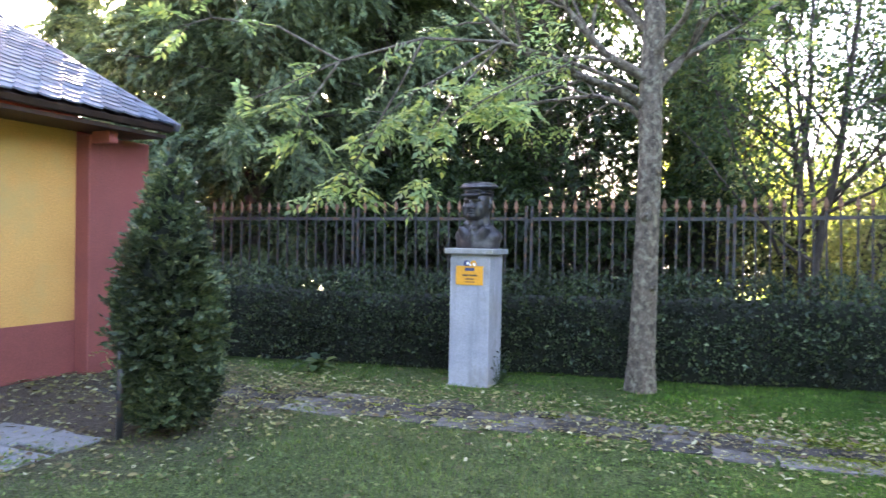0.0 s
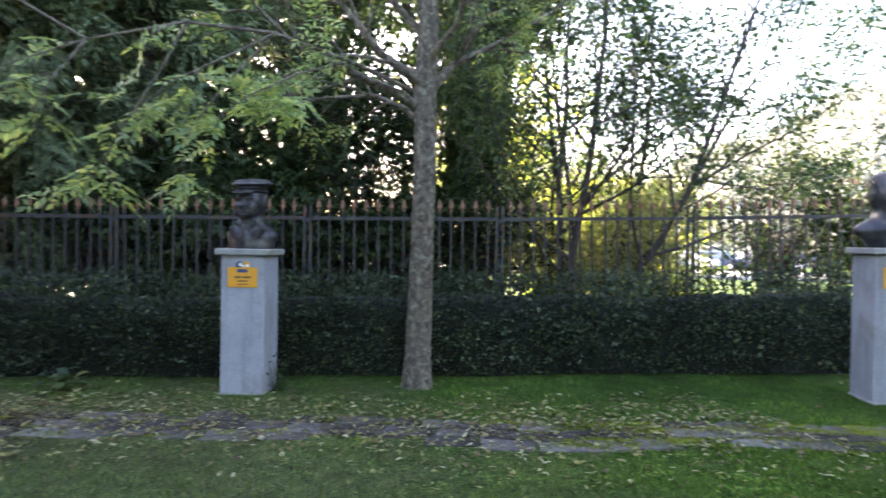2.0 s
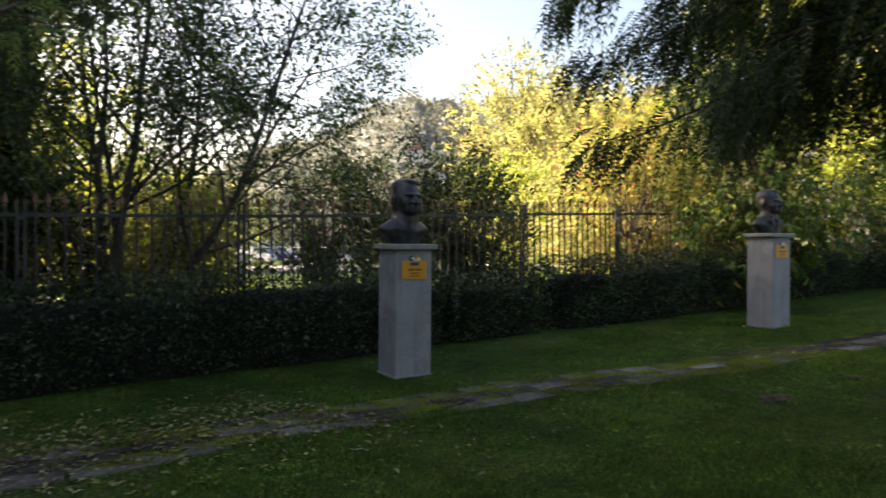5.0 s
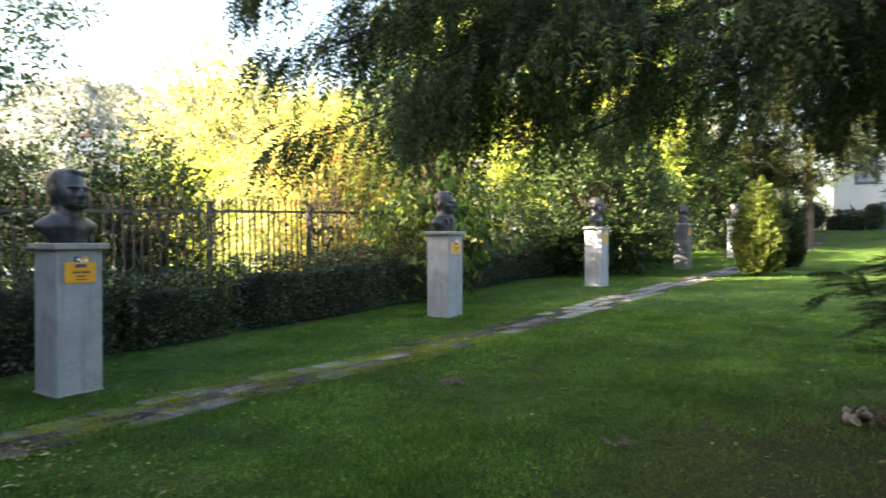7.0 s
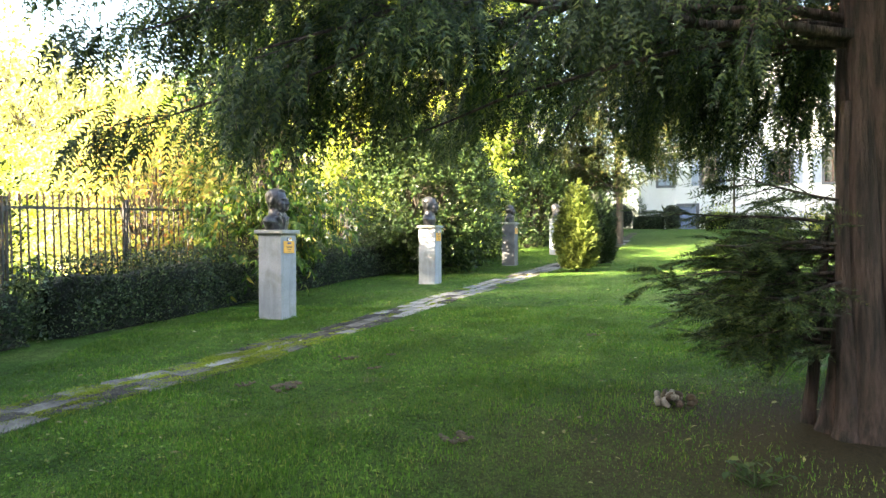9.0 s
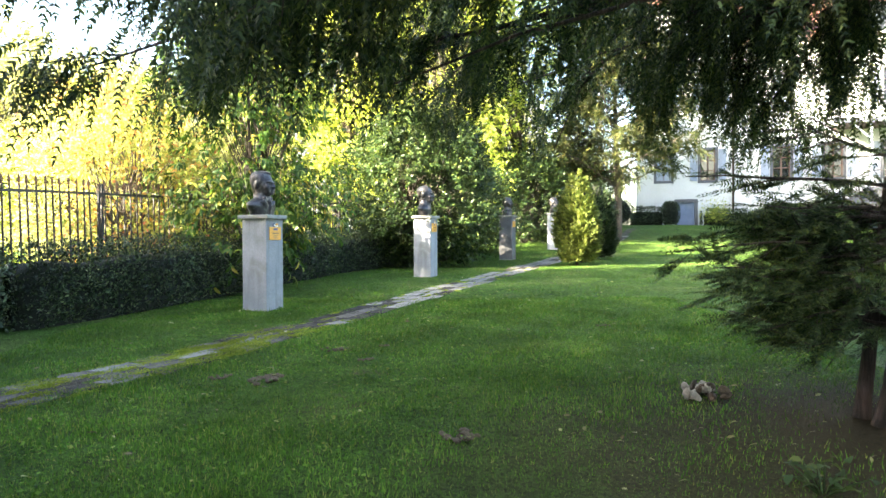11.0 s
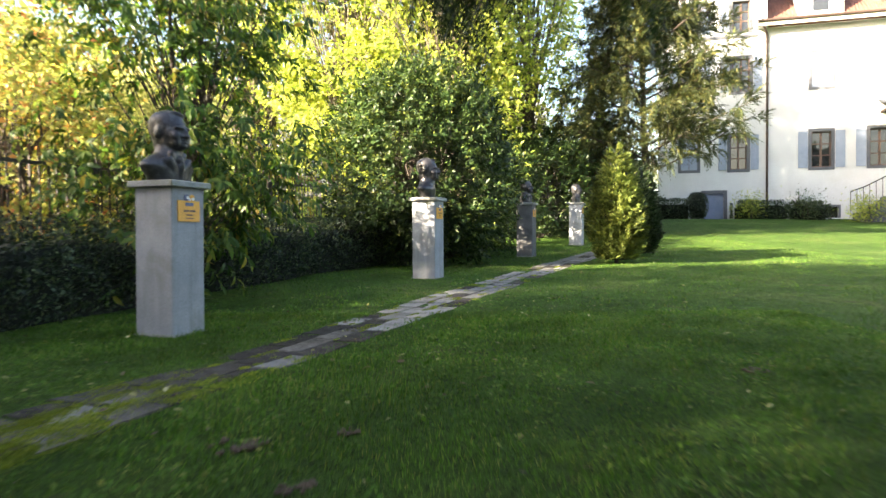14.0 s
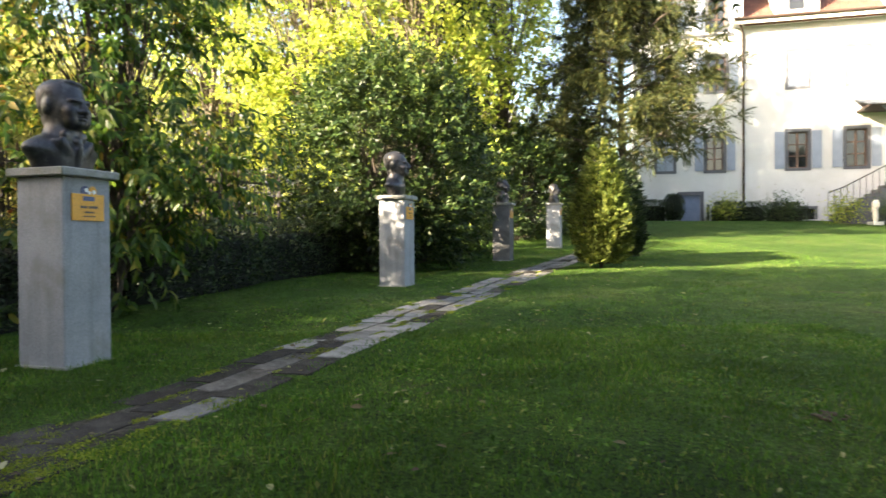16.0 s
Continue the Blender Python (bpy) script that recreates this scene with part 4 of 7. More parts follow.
def build_fence():
    ang = math.degrees(math.atan2(-0.3, 1))
    f = thing("iron_fence", pose(0, 0, 0), "dark iron railing fence with rusty spear-tipped pickets", "fence")
    k2 = math.hypot(1, 0.3)
    post_bm = box((-0.055, -0.02, -0.2), (-0.018, 0.02, 1.93), 0.004)
    add_box(post_bm, (0.018, -0.02, -0.2), (0.055, 0.02, 1.93), 0.004)
    for zc in (0.3, 1.0, 1.72):
        add_box(post_bm, (-0.017, -0.014, zc), (0.017, 0.014, zc + 0.05))
    pm = bpy.data.meshes.new("post")
    post_bm.to_mesh(pm)
    pm.materials.append(M_IRON)
    bm = box((-0.01, -0.01, 0.12), (0.01, 0.01, 1.85))
    pk = bpy.data.meshes.new("picket")
    bm.to_mesh(pk)
    pk.materials.append(M_IRON)
    bm = bmesh.new()
    prof = [(0.011, 1.85), (0.022, 1.865), (0.011, 1.88), (0.032, 1.905), (0.022, 1.955), (0.0, 2.02)]
    rings = [[bm.verts.new((r * math.cos(a) * (1 if i % 1 == 0 else 1), r * math.sin(a) * 0.55, z)) for i, a in enumerate(np.arange(6) / 6 * 2 * math.pi)] for r, z in prof[:-1]]
    for a, b in zip(rings, rings[1:]):
        for k in range(6):
            bm.faces.new((a[k], a[(k + 1) % 6], b[(k + 1) % 6], b[k]))
    top = bm.verts.new((0, 0, prof[-1][1]))
    for k in range(6):
        bm.faces.new((rings[-1][k], rings[-1][(k + 1) % 6], top))
    sp = bpy.data.meshes.new("spear_tip")
    bm.to_mesh(sp)
    sp.materials.append(M_SPEAR)
    rng = rng_of(3)
    for n in range(-5, 10):
        x = FX0 + n * FDX
        z = gz(x, fence_y(x))
        o = link("post", pm, None, f)
        o.matrix_local = pose(x, fence_y(x), z, 0, 0, ang)
        if n == 9:
            break
        x1 = x + FDX
        z1 = gz(x1, fence_y(x1))
        tilt = math.degrees(math.atan2(z1 - z, FDX * k2))
        m = pose(x, fence_y(x), z, 0, 0, ang) @ pose(0, 0, 0, 0, -tilt)
        for h in (0.22, 1.77):
            part("rail", box((0.04, -0.012, h - 0.02), (FDX * k2 - 0.04, 0.012, h + 0.02), 0, m), M_IRON, f)
        cnt = 15
        for k in range(1, cnt + 1):
            u = FDX * k2 * k / (cnt + 1)
            o = link("picket", pk, None, f)
            o.matrix_local = m @ pose(u, 0, 0, rng.normal() * 0.3, rng.normal() * 0.3, 0)
            t = link("spear_tip", sp, None, o)


build_fence()


# ---- clipped hedges ----
def hedge(name, pts, half, height, seed, label, density=400, leaf=0.052, mat=None):
    """A clipped hedge along a line on the plan: a near-black core painted as inner shade and a coat of small leaves."""
    rng = rng_of(seed)
    pts = np.array(pts, float)
    seg = np.diff(pts, axis=0)
    lens = np.linalg.norm(seg, axis=1)
    total = lens.sum()
    base = (*pts[0], gz(*pts[0]))
    t = thing(name, Matrix.Translation(base), label, "hedge", "clipped hedges")
    cum = np.concatenate([[0], np.cumsum(lens)])

    def frame_at(s):
        i = np.clip(np.searchsorted(cum, s, side="right") - 1, 0, len(seg) - 1)
        d = seg[i] / lens[i][:, None]
        p = pts[i] + d * (s - cum[i])[:, None]
        return p, d, np.stack([-d[:, 1], d[:, 0]], -1)

    def swell(s, q):
        return 1 + 0.06 * np.sin(s * 2.1 + seed) + 0.05 * np.sin(s * 4.7 + q * 3) + 0.03 * np.sin(s * 9.3 + q * 5)
    # outline of the section, as a loop over the angle
    ns, na = int(total / 0.25) + 2, 18
    S = np.linspace(0, total, ns)
    A = np.linspace(0, math.pi, na)

    def section(s, a, shrink):
        ca, sa = np.cos(a), np.sin(a)
        w = np.sign(ca) * np.abs(ca) ** 0.35 * half * (0.9 + 0.14 * (1 - np.abs(ca)))
        h = np.abs(sa) ** 0.4 * height
        k = swell(s, a) * shrink
        end = np.sqrt(np.clip(np.minimum(s, total - s) / 0.22, 0.15, 1))
        return w * k * end, h * (0.5 + 0.5 * k) * (0.75 + 0.25 * end)
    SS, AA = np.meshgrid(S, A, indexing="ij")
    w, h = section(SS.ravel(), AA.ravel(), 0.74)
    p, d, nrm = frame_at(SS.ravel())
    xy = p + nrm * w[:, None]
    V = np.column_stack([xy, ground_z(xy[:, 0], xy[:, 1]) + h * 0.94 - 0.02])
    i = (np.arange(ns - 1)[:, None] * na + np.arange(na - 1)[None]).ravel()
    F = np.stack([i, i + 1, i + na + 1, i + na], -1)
    link("inside", mesh_of("inside", V - base, F, True), M_INNER_SHADE, t)
    area = total * (height * 2 + half * 2)
    n = int(area * density)
    s = rng.uniform(0, total, n)
    a = np.arccos(np.clip(rng.uniform(-1, 1, n), -1, 1)) * 1.0
    pick = rng.random(n)
    a = np.where(pick < 0.45, rng.uniform(0.0, 0.35, n) ** 1.5 * 2.2, np.where(pick < 0.6, math.pi - rng.uniform(0, 0.35, n), a))
    w, h = section(s, a, 1.0)
    depth = rng.uniform(0.76, 1.03, n)
    p, d, nrm = frame_at(s)
    xy = p + nrm * (w * depth)[:, None]
    hz = h * depth
    Q = np.column_stack([xy, ground_z(xy[:, 0], xy[:, 1]) + hz])
    # the two flanks, evenly from foot to top
    m = int(n * 1.1)
    s2 = rng.uniform(0, total, m)
    z2 = rng.uniform(0.03, 0.97, m)
    sg = np.where(rng.random(m) < 0.7, -1.0, 1.0)
    p2, d2, n2 = frame_at(s2)
    end = np.sqrt(np.clip(np.minimum(s2, total - s2) / 0.22, 0.15, 1))
    w2 = sg * half * (0.86 + 0.14 * np.sin(z2 * math.pi) ** 0.7) * swell(s2, z2 * 4) * end * rng.uniform(0.74, 1.06, m)
    xy2 = p2 + n2 * w2[:, None]
    Q2 = np.column_stack([xy2, ground_z(xy2[:, 0], xy2[:, 1]) + z2 * height * 0.97])
    O1 = np.column_stack([nrm * np.cos(a)[:, None], np.sin(a)])
    O2 = np.column_stack([n2 * sg[:, None], np.full(m, 0.25)])
    Q, O = np.concatenate([Q, Q2]), np.concatenate([O1, O2])
    # the two ends
    ne = int(density * half * height * 4)
    for s0, sg0 in ((0.0, -1.0), (total, 1.0)):
        pe, de, nn = frame_at(np.full(ne, s0))
        we, ze = rng.uniform(-1, 1, ne) * half * 0.8, rng.uniform(0.03, 0.95, ne)
        xye = pe + nn * we[:, None] + de * (sg0 * (0.1 + 0.1 * rng.random(ne)) * np.sqrt(np.clip(1 - (we / half) ** 2, 0, 1)))[:, None]
        Q = np.concatenate([Q, np.column_stack([xye, ground_z(xye[:, 0], xye[:, 1]) + ze * height])])
        O = np.concatenate([O, np.column_stack([de * sg0, np.full(ne, 0.2)])])
    D = O * 0.8 + rng.normal(size=Q.shape) * 0.65 + [0, 0, 0.25]
    L = leaf * rng.uniform(0.6, 1.35, len(Q))
    V, F = leaf_arrays(Q, D, rng.normal(size=Q.shape) + O, L, L * 0.55, 0.3)
    # young shoots that stand up from the clipped top
    ns = int(total * 55)
    s3 = rng.uniform(0.1, total - 0.1, ns)
    p3, d3, n3 = frame_at(s3)
    xy3 = p3 + n3 * (rng.uniform(-0.85, 0.8, ns) * half)[:, None]
    P3 = np.column_stack([xy3, ground_z(xy3[:, 0], xy3[:, 1]) + height * rng.uniform(0.9, 1.0, ns)])
    shoots = leafy_twigs(rng, P3, rng.normal(size=(ns, 3)) * 0.35 + [0, 0, 1], 0.13, 6, leaf, leaf * 0.5, 0.1)
    V, F = joined([(V, F), shoots])
    link("leaves", mesh_of("leaves", V - base, F), mat or M_HEDGE, t)
    return t


hedge("hedge", [(-5.5, 10.15), (-2.4, 9.0), (1.08, 8.25), (4.0, 7.4), (6.4, 6.52), (7.8, 6.02)], 0.5, 1.06, 1, "dense dark green clipped hedge in front of the fence")
hedge("hedge", [(7.9, 6.0), (9.5, 5.45)], 0.34, 0.86, 6, "thin ragged stretch of hedge with gaps", 330, 0.058)
hedge("hedge", [(9.8, 5.35), (11.8, 4.6), (14.3, 3.8)], 0.42, 1.02, 2, "low dark clipped hedge beside the railings")
hedge("hedge", [(15.2, 3.6), (18.5, 2.6), (22.5, 0.6), (26.5, -1.4)], 0.5, 1.0, 3, "dark clipped hedge in the shade of shrubs", 220, 0.06)


# ---- pedestals with bronze busts ----
PEDESTALS = [(0.36, 7.33), (6.05, 5.08), (11.73, 2.62), (17.5, 0.14), (23.6, -2.53), (28.4, -4.94)]


def pedestal(x, y, label, stone):
    z = gz(x, y)
    p = thing("pedestal", pose(x, y, z, 0, 0, ROW), label, "pedestal", "pedestals along the path")
    part("shaft", box((-0.215, -0.215, -0.1), (0.215, 0.215, 1.36), 0.008), stone, p)
    part("footing", box((-0.232, -0.232, -0.12), (0.232, 0.232, 0.008), 0.004), M_CAP, p)
    part("cap_slab", box((-0.265, -0.265, 1.36), (0.265, 0.265, 1.42), 0.008), M_CAP, p)
    q = part("plaque", box((-0.147, -0.225, 1.045), (0.147, -0.2155, 1.24), 0.002), M_PLAQUE, p, "small yellow enamel plaque")
    def disc(cx, cz, r, y, mat, name):
        bm = bmesh.new()
        bmesh.ops.create_cone(bm, segments=20, radius1=r, radius2=r, depth=0.004, cap_ends=True, matrix=pose(cx, y, cz, 90))
        part(name, bm, mat, q)
    disc(-0.03, 1.262, 0.036, -0.222, M_BLUE, "emblem_disc")
    disc(0.042, 1.262, 0.036, -0.2225, M_PLAQUE, "emblem_disc")
    disc(-0.018, 1.268, 0.016, -0.226, M_WHITE, "emblem_patch")
    disc(0.05, 1.256, 0.016, -0.2262, M_WHITE, "emblem_patch")
    disc(0.008, 1.25, 0.012, -0.2264, M_WHITE, "emblem_patch")
    part("emblem_bar", box((-0.05, -0.2285, 1.19), (0.055, -0.226, 1.222)), M_BLUE, q)
    for i, (a, b, z, hgt) in enumerate(((-0.075, -0.01, 1.135, 0.018), (0.0, 0.085, 1.135, 0.018), (-0.04, 0.05, 1.1, 0.013), (-0.05, 0.06, 1.072, 0.009))):
        part("lettering_bar", box((a, -0.2275, z), (b, -0.2255, z + hgt)), M_INK, q)
    return p


for k, (x, y) in enumerate(PEDESTALS):
    pedestal(x, y, ("pale grey stone pedestal with yellow plaque beside the path", "grey stone pedestal with yellow plaque before the hedge", "grey stone pedestal with yellow plaque before a leafy shrub", "grey stone pedestal dappled with sunlight", "darker grey stone pedestal", "grey stone pedestal near the cone-shaped conifers")[k], M_GRANITE_DARK if k == 4 else M_GRANITE)


def bust_mesh(cap=False, hair=0.0, wide=1.0, coat=True, stout=1.0, taper=1.0):
    """Head, neck and shoulders of a larger than life bust, facing -y, as one skin: the outermost surface of softly blended ellipsoids."""
    prims = []

    def ell(c, r, rot=(0, 0, 0), soft=0.006):
        m = np.array(Euler([radians(a) for a in rot]).to_matrix())
        prims.append((np.array(c, float), np.array(r, float), m, soft))

    w = wide
    # chest and shoulders, cut off straight below
    ell((0, 0.015, 0.03), (0.262 * w, 0.155, 0.2), soft=0.015)
    ell((0, 0.025, 0.12), (0.29 * w, 0.13, 0.1), soft=0.015)
    ell((0, 0.035, 0.18), (0.19 * w, 0.095, 0.07), soft=0.018)
    ell((0, 0.01, 0.24), (0.12 * stout, 0.122, 0.14), soft=0.014)
    if coat:
        for s in (-1, 1):
            ell((s * 0.09, -0.105, 0.115), (0.045, 0.024, 0.11), (10, s * 26, s * 14), 0.004)
            ell((s * 0.13, -0.092, 0.165), (0.055, 0.02, 0.03), (0, s * -34, s * 22), 0.004)
            ell((s * 0.066, -0.08, 0.215), (0.03, 0.026, 0.055), (16, s * 34, 0), 0.004)
        ell((0, -0.122, 0.195), (0.026, 0.024, 0.026), soft=0.004)
        ell((0, -0.135, 0.09), (0.028, 0.016, 0.11), (3, 0, 0), 0.004)
    # head
    ell((0, 0.02, 0.495), (0.13, 0.15, 0.128), soft=0.01)
    ell((0, -0.02, 0.43), (0.12 * stout, 0.14, 0.14), soft=0.01)
    ell((0, -0.055, 0.34), (0.094 * stout, 0.1, 0.066), soft=0.01)
    ell((0, 0.04, 0.365), (0.108 * stout, 0.105, 0.1), soft=0.012)
    ell((0, -0.14, 0.314), (0.04, 0.033, 0.03))
    ell((0, -0.143, 0.466), (0.092, 0.026, 0.018))
    for s in (-1, 1):
        ell((s * 0.066, -0.118, 0.39), (0.042, 0.042, 0.045), soft=0.009)
        ell((s * 0.066, -0.125, 0.335), (0.03, 0.032, 0.04), soft=0.009)
        ell((s * 0.046, -0.146, 0.44), (0.024, 0.014, 0.011), soft=0.004)
        ell((s * 0.134, 0.02, 0.425), (0.015, 0.036, 0.055), (14, 0, s * 16), 0.004)
        ell((s * 0.02, -0.175, 0.392), (0.014, 0.018, 0.013), soft=0.004)
    ell((0, -0.178, 0.412), (0.018, 0.026, 0.046), (-20, 0, 0), 0.005)
    ell((0, -0.168, 0.362), (0.038, 0.016, 0.009), soft=0.004)
    ell((0, -0.163, 0.343), (0.032, 0.018, 0.01), soft=0.004)
    if hair:
        ell((0, 0.035, 0.52), (0.136, 0.148, 0.112), soft=0.008)
        ell((0, 0.07, 0.45), (0.122, 0.098, 0.1), soft=0.01)
        ell((0.02, -0.06, 0.592), (0.085, 0.055, 0.032 * hair), (0, 8, 0), 0.006)
        for s in (-1, 1):
            ell((s * 0.122, 0.0, 0.485), (0.012, 0.045, 0.05), soft=0.004)
    if cap:
        for zc, r in ((0.53, 0.155), (0.555, 0.16)):
            ell((0, 0.01, zc), (r * 0.93, r * 1.08, 0.022), soft=0.004)
        ell((0, 0.02, 0.6), (0.19, 0.195, 0.032), (4, 0, 0), 0.005)
        ell((0, 0.02, 0.625), (0.165, 0.17, 0.028), (4, 0, 0), 0.005)
        ell((0, -0.175, 0.516), (0.11, 0.06, 0.009), (16, 0, 0), 0.003)

    carved = []
    for s in (-1, 1):
        carved.append((np.array((s * 0.05, -0.17, 0.437)), np.array((0.021, 0.02, 0.012)), np.eye(3), 0.005))
        carved.append((np.array((s * 0.04, -0.175, 0.372)), np.array((0.006, 0.02, 0.03)), np.eye(3), 0.003))
    carved.append((np.array((0, -0.19, 0.3525)), np.array((0.026, 0.014, 0.003)), np.eye(3), 0.003))
    top = 0.66 if cap else (0.665 if hair else 0.64)
    levels, turns, steps = 118, 104, 84
    Z = np.concatenate([np.linspace(0.0, 0.3, 46, endpoint=False), np.linspace(0.3, top, levels - 46)])
    A = np.arange(turns) / turns * 2 * math.pi
    R = np.linspace(0.0, 0.33, steps)
    ZZ, AA, RR = np.meshgrid(Z, A, R, indexing="ij")
    P = np.stack([RR * np.cos(AA), RR * np.sin(AA), ZZ], -1).astype(np.float32)
    acc = np.zeros(P.shape[:3], np.float32)
    for c, r, m, k in prims:
        q = (P - c.astype(np.float32)) @ m.astype(np.float32) / r.astype(np.float32)
        d = (np.sqrt((q * q).sum(-1)) - 1) * float(min(r) * 0.6 + np.mean(r) * 0.4)
        acc += np.exp(np.clip(-d / k, -30, 30))
    for c, r, m, k in carved:
        q = (P - c.astype(np.float32)) / r.astype(np.float32)
        d = (np.sqrt((q * q).sum(-1)) - 1) * float(min(r) * 0.6 + np.mean(r) * 0.4)
        acc -= np.exp(np.clip(-d / k, -30, 4))
    inside = acc > 1.0
    last = steps - 1 - np.argmax(inside[:, :, ::-1], axis=2)
    last = np.where(inside.any(2), last, 0)
    lo = np.take_along_axis(acc, last[..., None], 2)[..., 0]
    hi = np.take_along_axis(acc, np.minimum(last + 1, steps - 1)[..., None], 2)[..., 0]
    f = np.log(np.maximum(lo, 1.0)) / np.maximum(np.log(np.maximum(lo, 1.0)) - np.log(np.clip(hi, 1e-9, 1.0)), 1e-6)
    rad = (last + np.clip(f, 0, 1)) * (R[1] - R[0])
    rad = np.where(inside.any(2), rad, 0.0)
    rad = rad * (taper + (1 - taper) * smoothstep(0.0, 0.17, Z))[:, None]
    V = np.stack([rad * np.cos(A)[None], rad * np.sin(A)[None], np.repeat(Z[:, None], turns, 1)], -1).reshape(-1, 3)
    i = np.arange(levels - 1)[:, None] * turns
    j = np.arange(turns)[None]
    kk = (j + 1) % turns
    F = np.stack([i + j, i + kk, i + turns + kk, i + turns + j], -1).reshape(-1, 4)
    V = np.concatenate([V, [[0, 0, 0]], [[0, 0, top]]])
    n = levels * turns
    ends = np.concatenate([np.stack([np.full(turns, n), kk[0], j[0], j[0]], -1), np.stack([np.full(turns, n + 1), n - turns + j[0], n - turns + kk[0], n - turns + kk[0]], -1)])
    me = bpy.data.meshes.new("bust")
    me.from_pydata(V.tolist(), [], F.tolist() + [t[:3] for t in ends.tolist()])
    me.polygons.foreach_set("use_smooth", [True] * len(me.polygons))
    me.validate()
    me.materials.append(M_BRONZE)
    return me


BUSTS = [(dict(cap=True, wide=0.84), 1.08, "dark bronze bust of a figure in a peaked cap", -6), (dict(hair=1.0, wide=1.0, coat=False, stout=1.05, taper=0.62), 1.14, "dark bronze bust with broad bare shoulders", 8), (dict(hair=0.8, wide=1.08, taper=0.84), 1.07, "dark bronze bust in a suit and tie", 3), (dict(hair=0.4, wide=0.95, coat=False, taper=0.7), 1.13, "bronze bust with a sunlit head", 6), (dict(hair=0.8, wide=0.9), 0.95, "blackened bronze bust in the shade", -6), (dict(hair=0.6, wide=0.95), 0.98, "dark bronze bust beside the far hedge", 5)]
for (kw, size, label, turn), (x, y) in zip(BUSTS, PEDESTALS):
    b = new("bust", bust_mesh(**kw))
    b.matrix_world = pose(x, y, gz(x, y) + 1.418, 0, 0, ROW + turn) @ Matrix.Diagonal((size, size, size, 1))
    tagged(b, label, "bust", "busts on pedestals")
    sm = b.modifiers.new("soften", "SMOOTH")
    sm.factor, sm.iterations = 0.35, 1


# ---- path of broken flagstones ----
PATH_X = [-4.0, -2.0, 0.0, 2.0, 4.0, 6.0, 8.0, 10.0, 12.0, 14.0, 17.0, 21.0, 24.0, 30.0, 40.0]
PATH_Y = [7.2, 6.65, 6.05, 5.2, 4.5, 3.6, 2.55, 1.68, 0.83, 0.02, -1.24, -3.0, -4.4, -7.4, -11.9]


def path_centre(x):
    return float(np.interp(x, PATH_X, PATH_Y))


def irregular(rng, w, l, rough=0.03):
    """A broken slab: seven-sided, thick, with worn edges."""
    bm = bmesh.new()
    pts = []
    for a, b in ((-1, -1), (0.1, -1), (1, -1), (1, 0.2), (1, 1), (-0.2, 1), (-1, 1)):
        pts.append((a * w / 2 + rng.normal() * rough, b * l / 2 + rng.normal() * rough))
    top = [bm.verts.new((x * 0.97, y * 0.97, 0.0)) for x, y in pts]
    low = [bm.verts.new((x, y, -0.012)) for x, y in pts]
    deep = [bm.verts.new((x, y, -0.06)) for x, y in pts]
    bm.faces.new(top)
    for a, b in ((top, low), (low, deep)):
        for i in range(7):
            j = (i + 1) % 7
            bm.faces.new((a[i], b[i], b[j], a[j]))
    me = bpy.data.meshes.new("flagstone")
    bm.to_mesh(me)
    bm.free()
    me.materials.append(M_STONE)
    return me


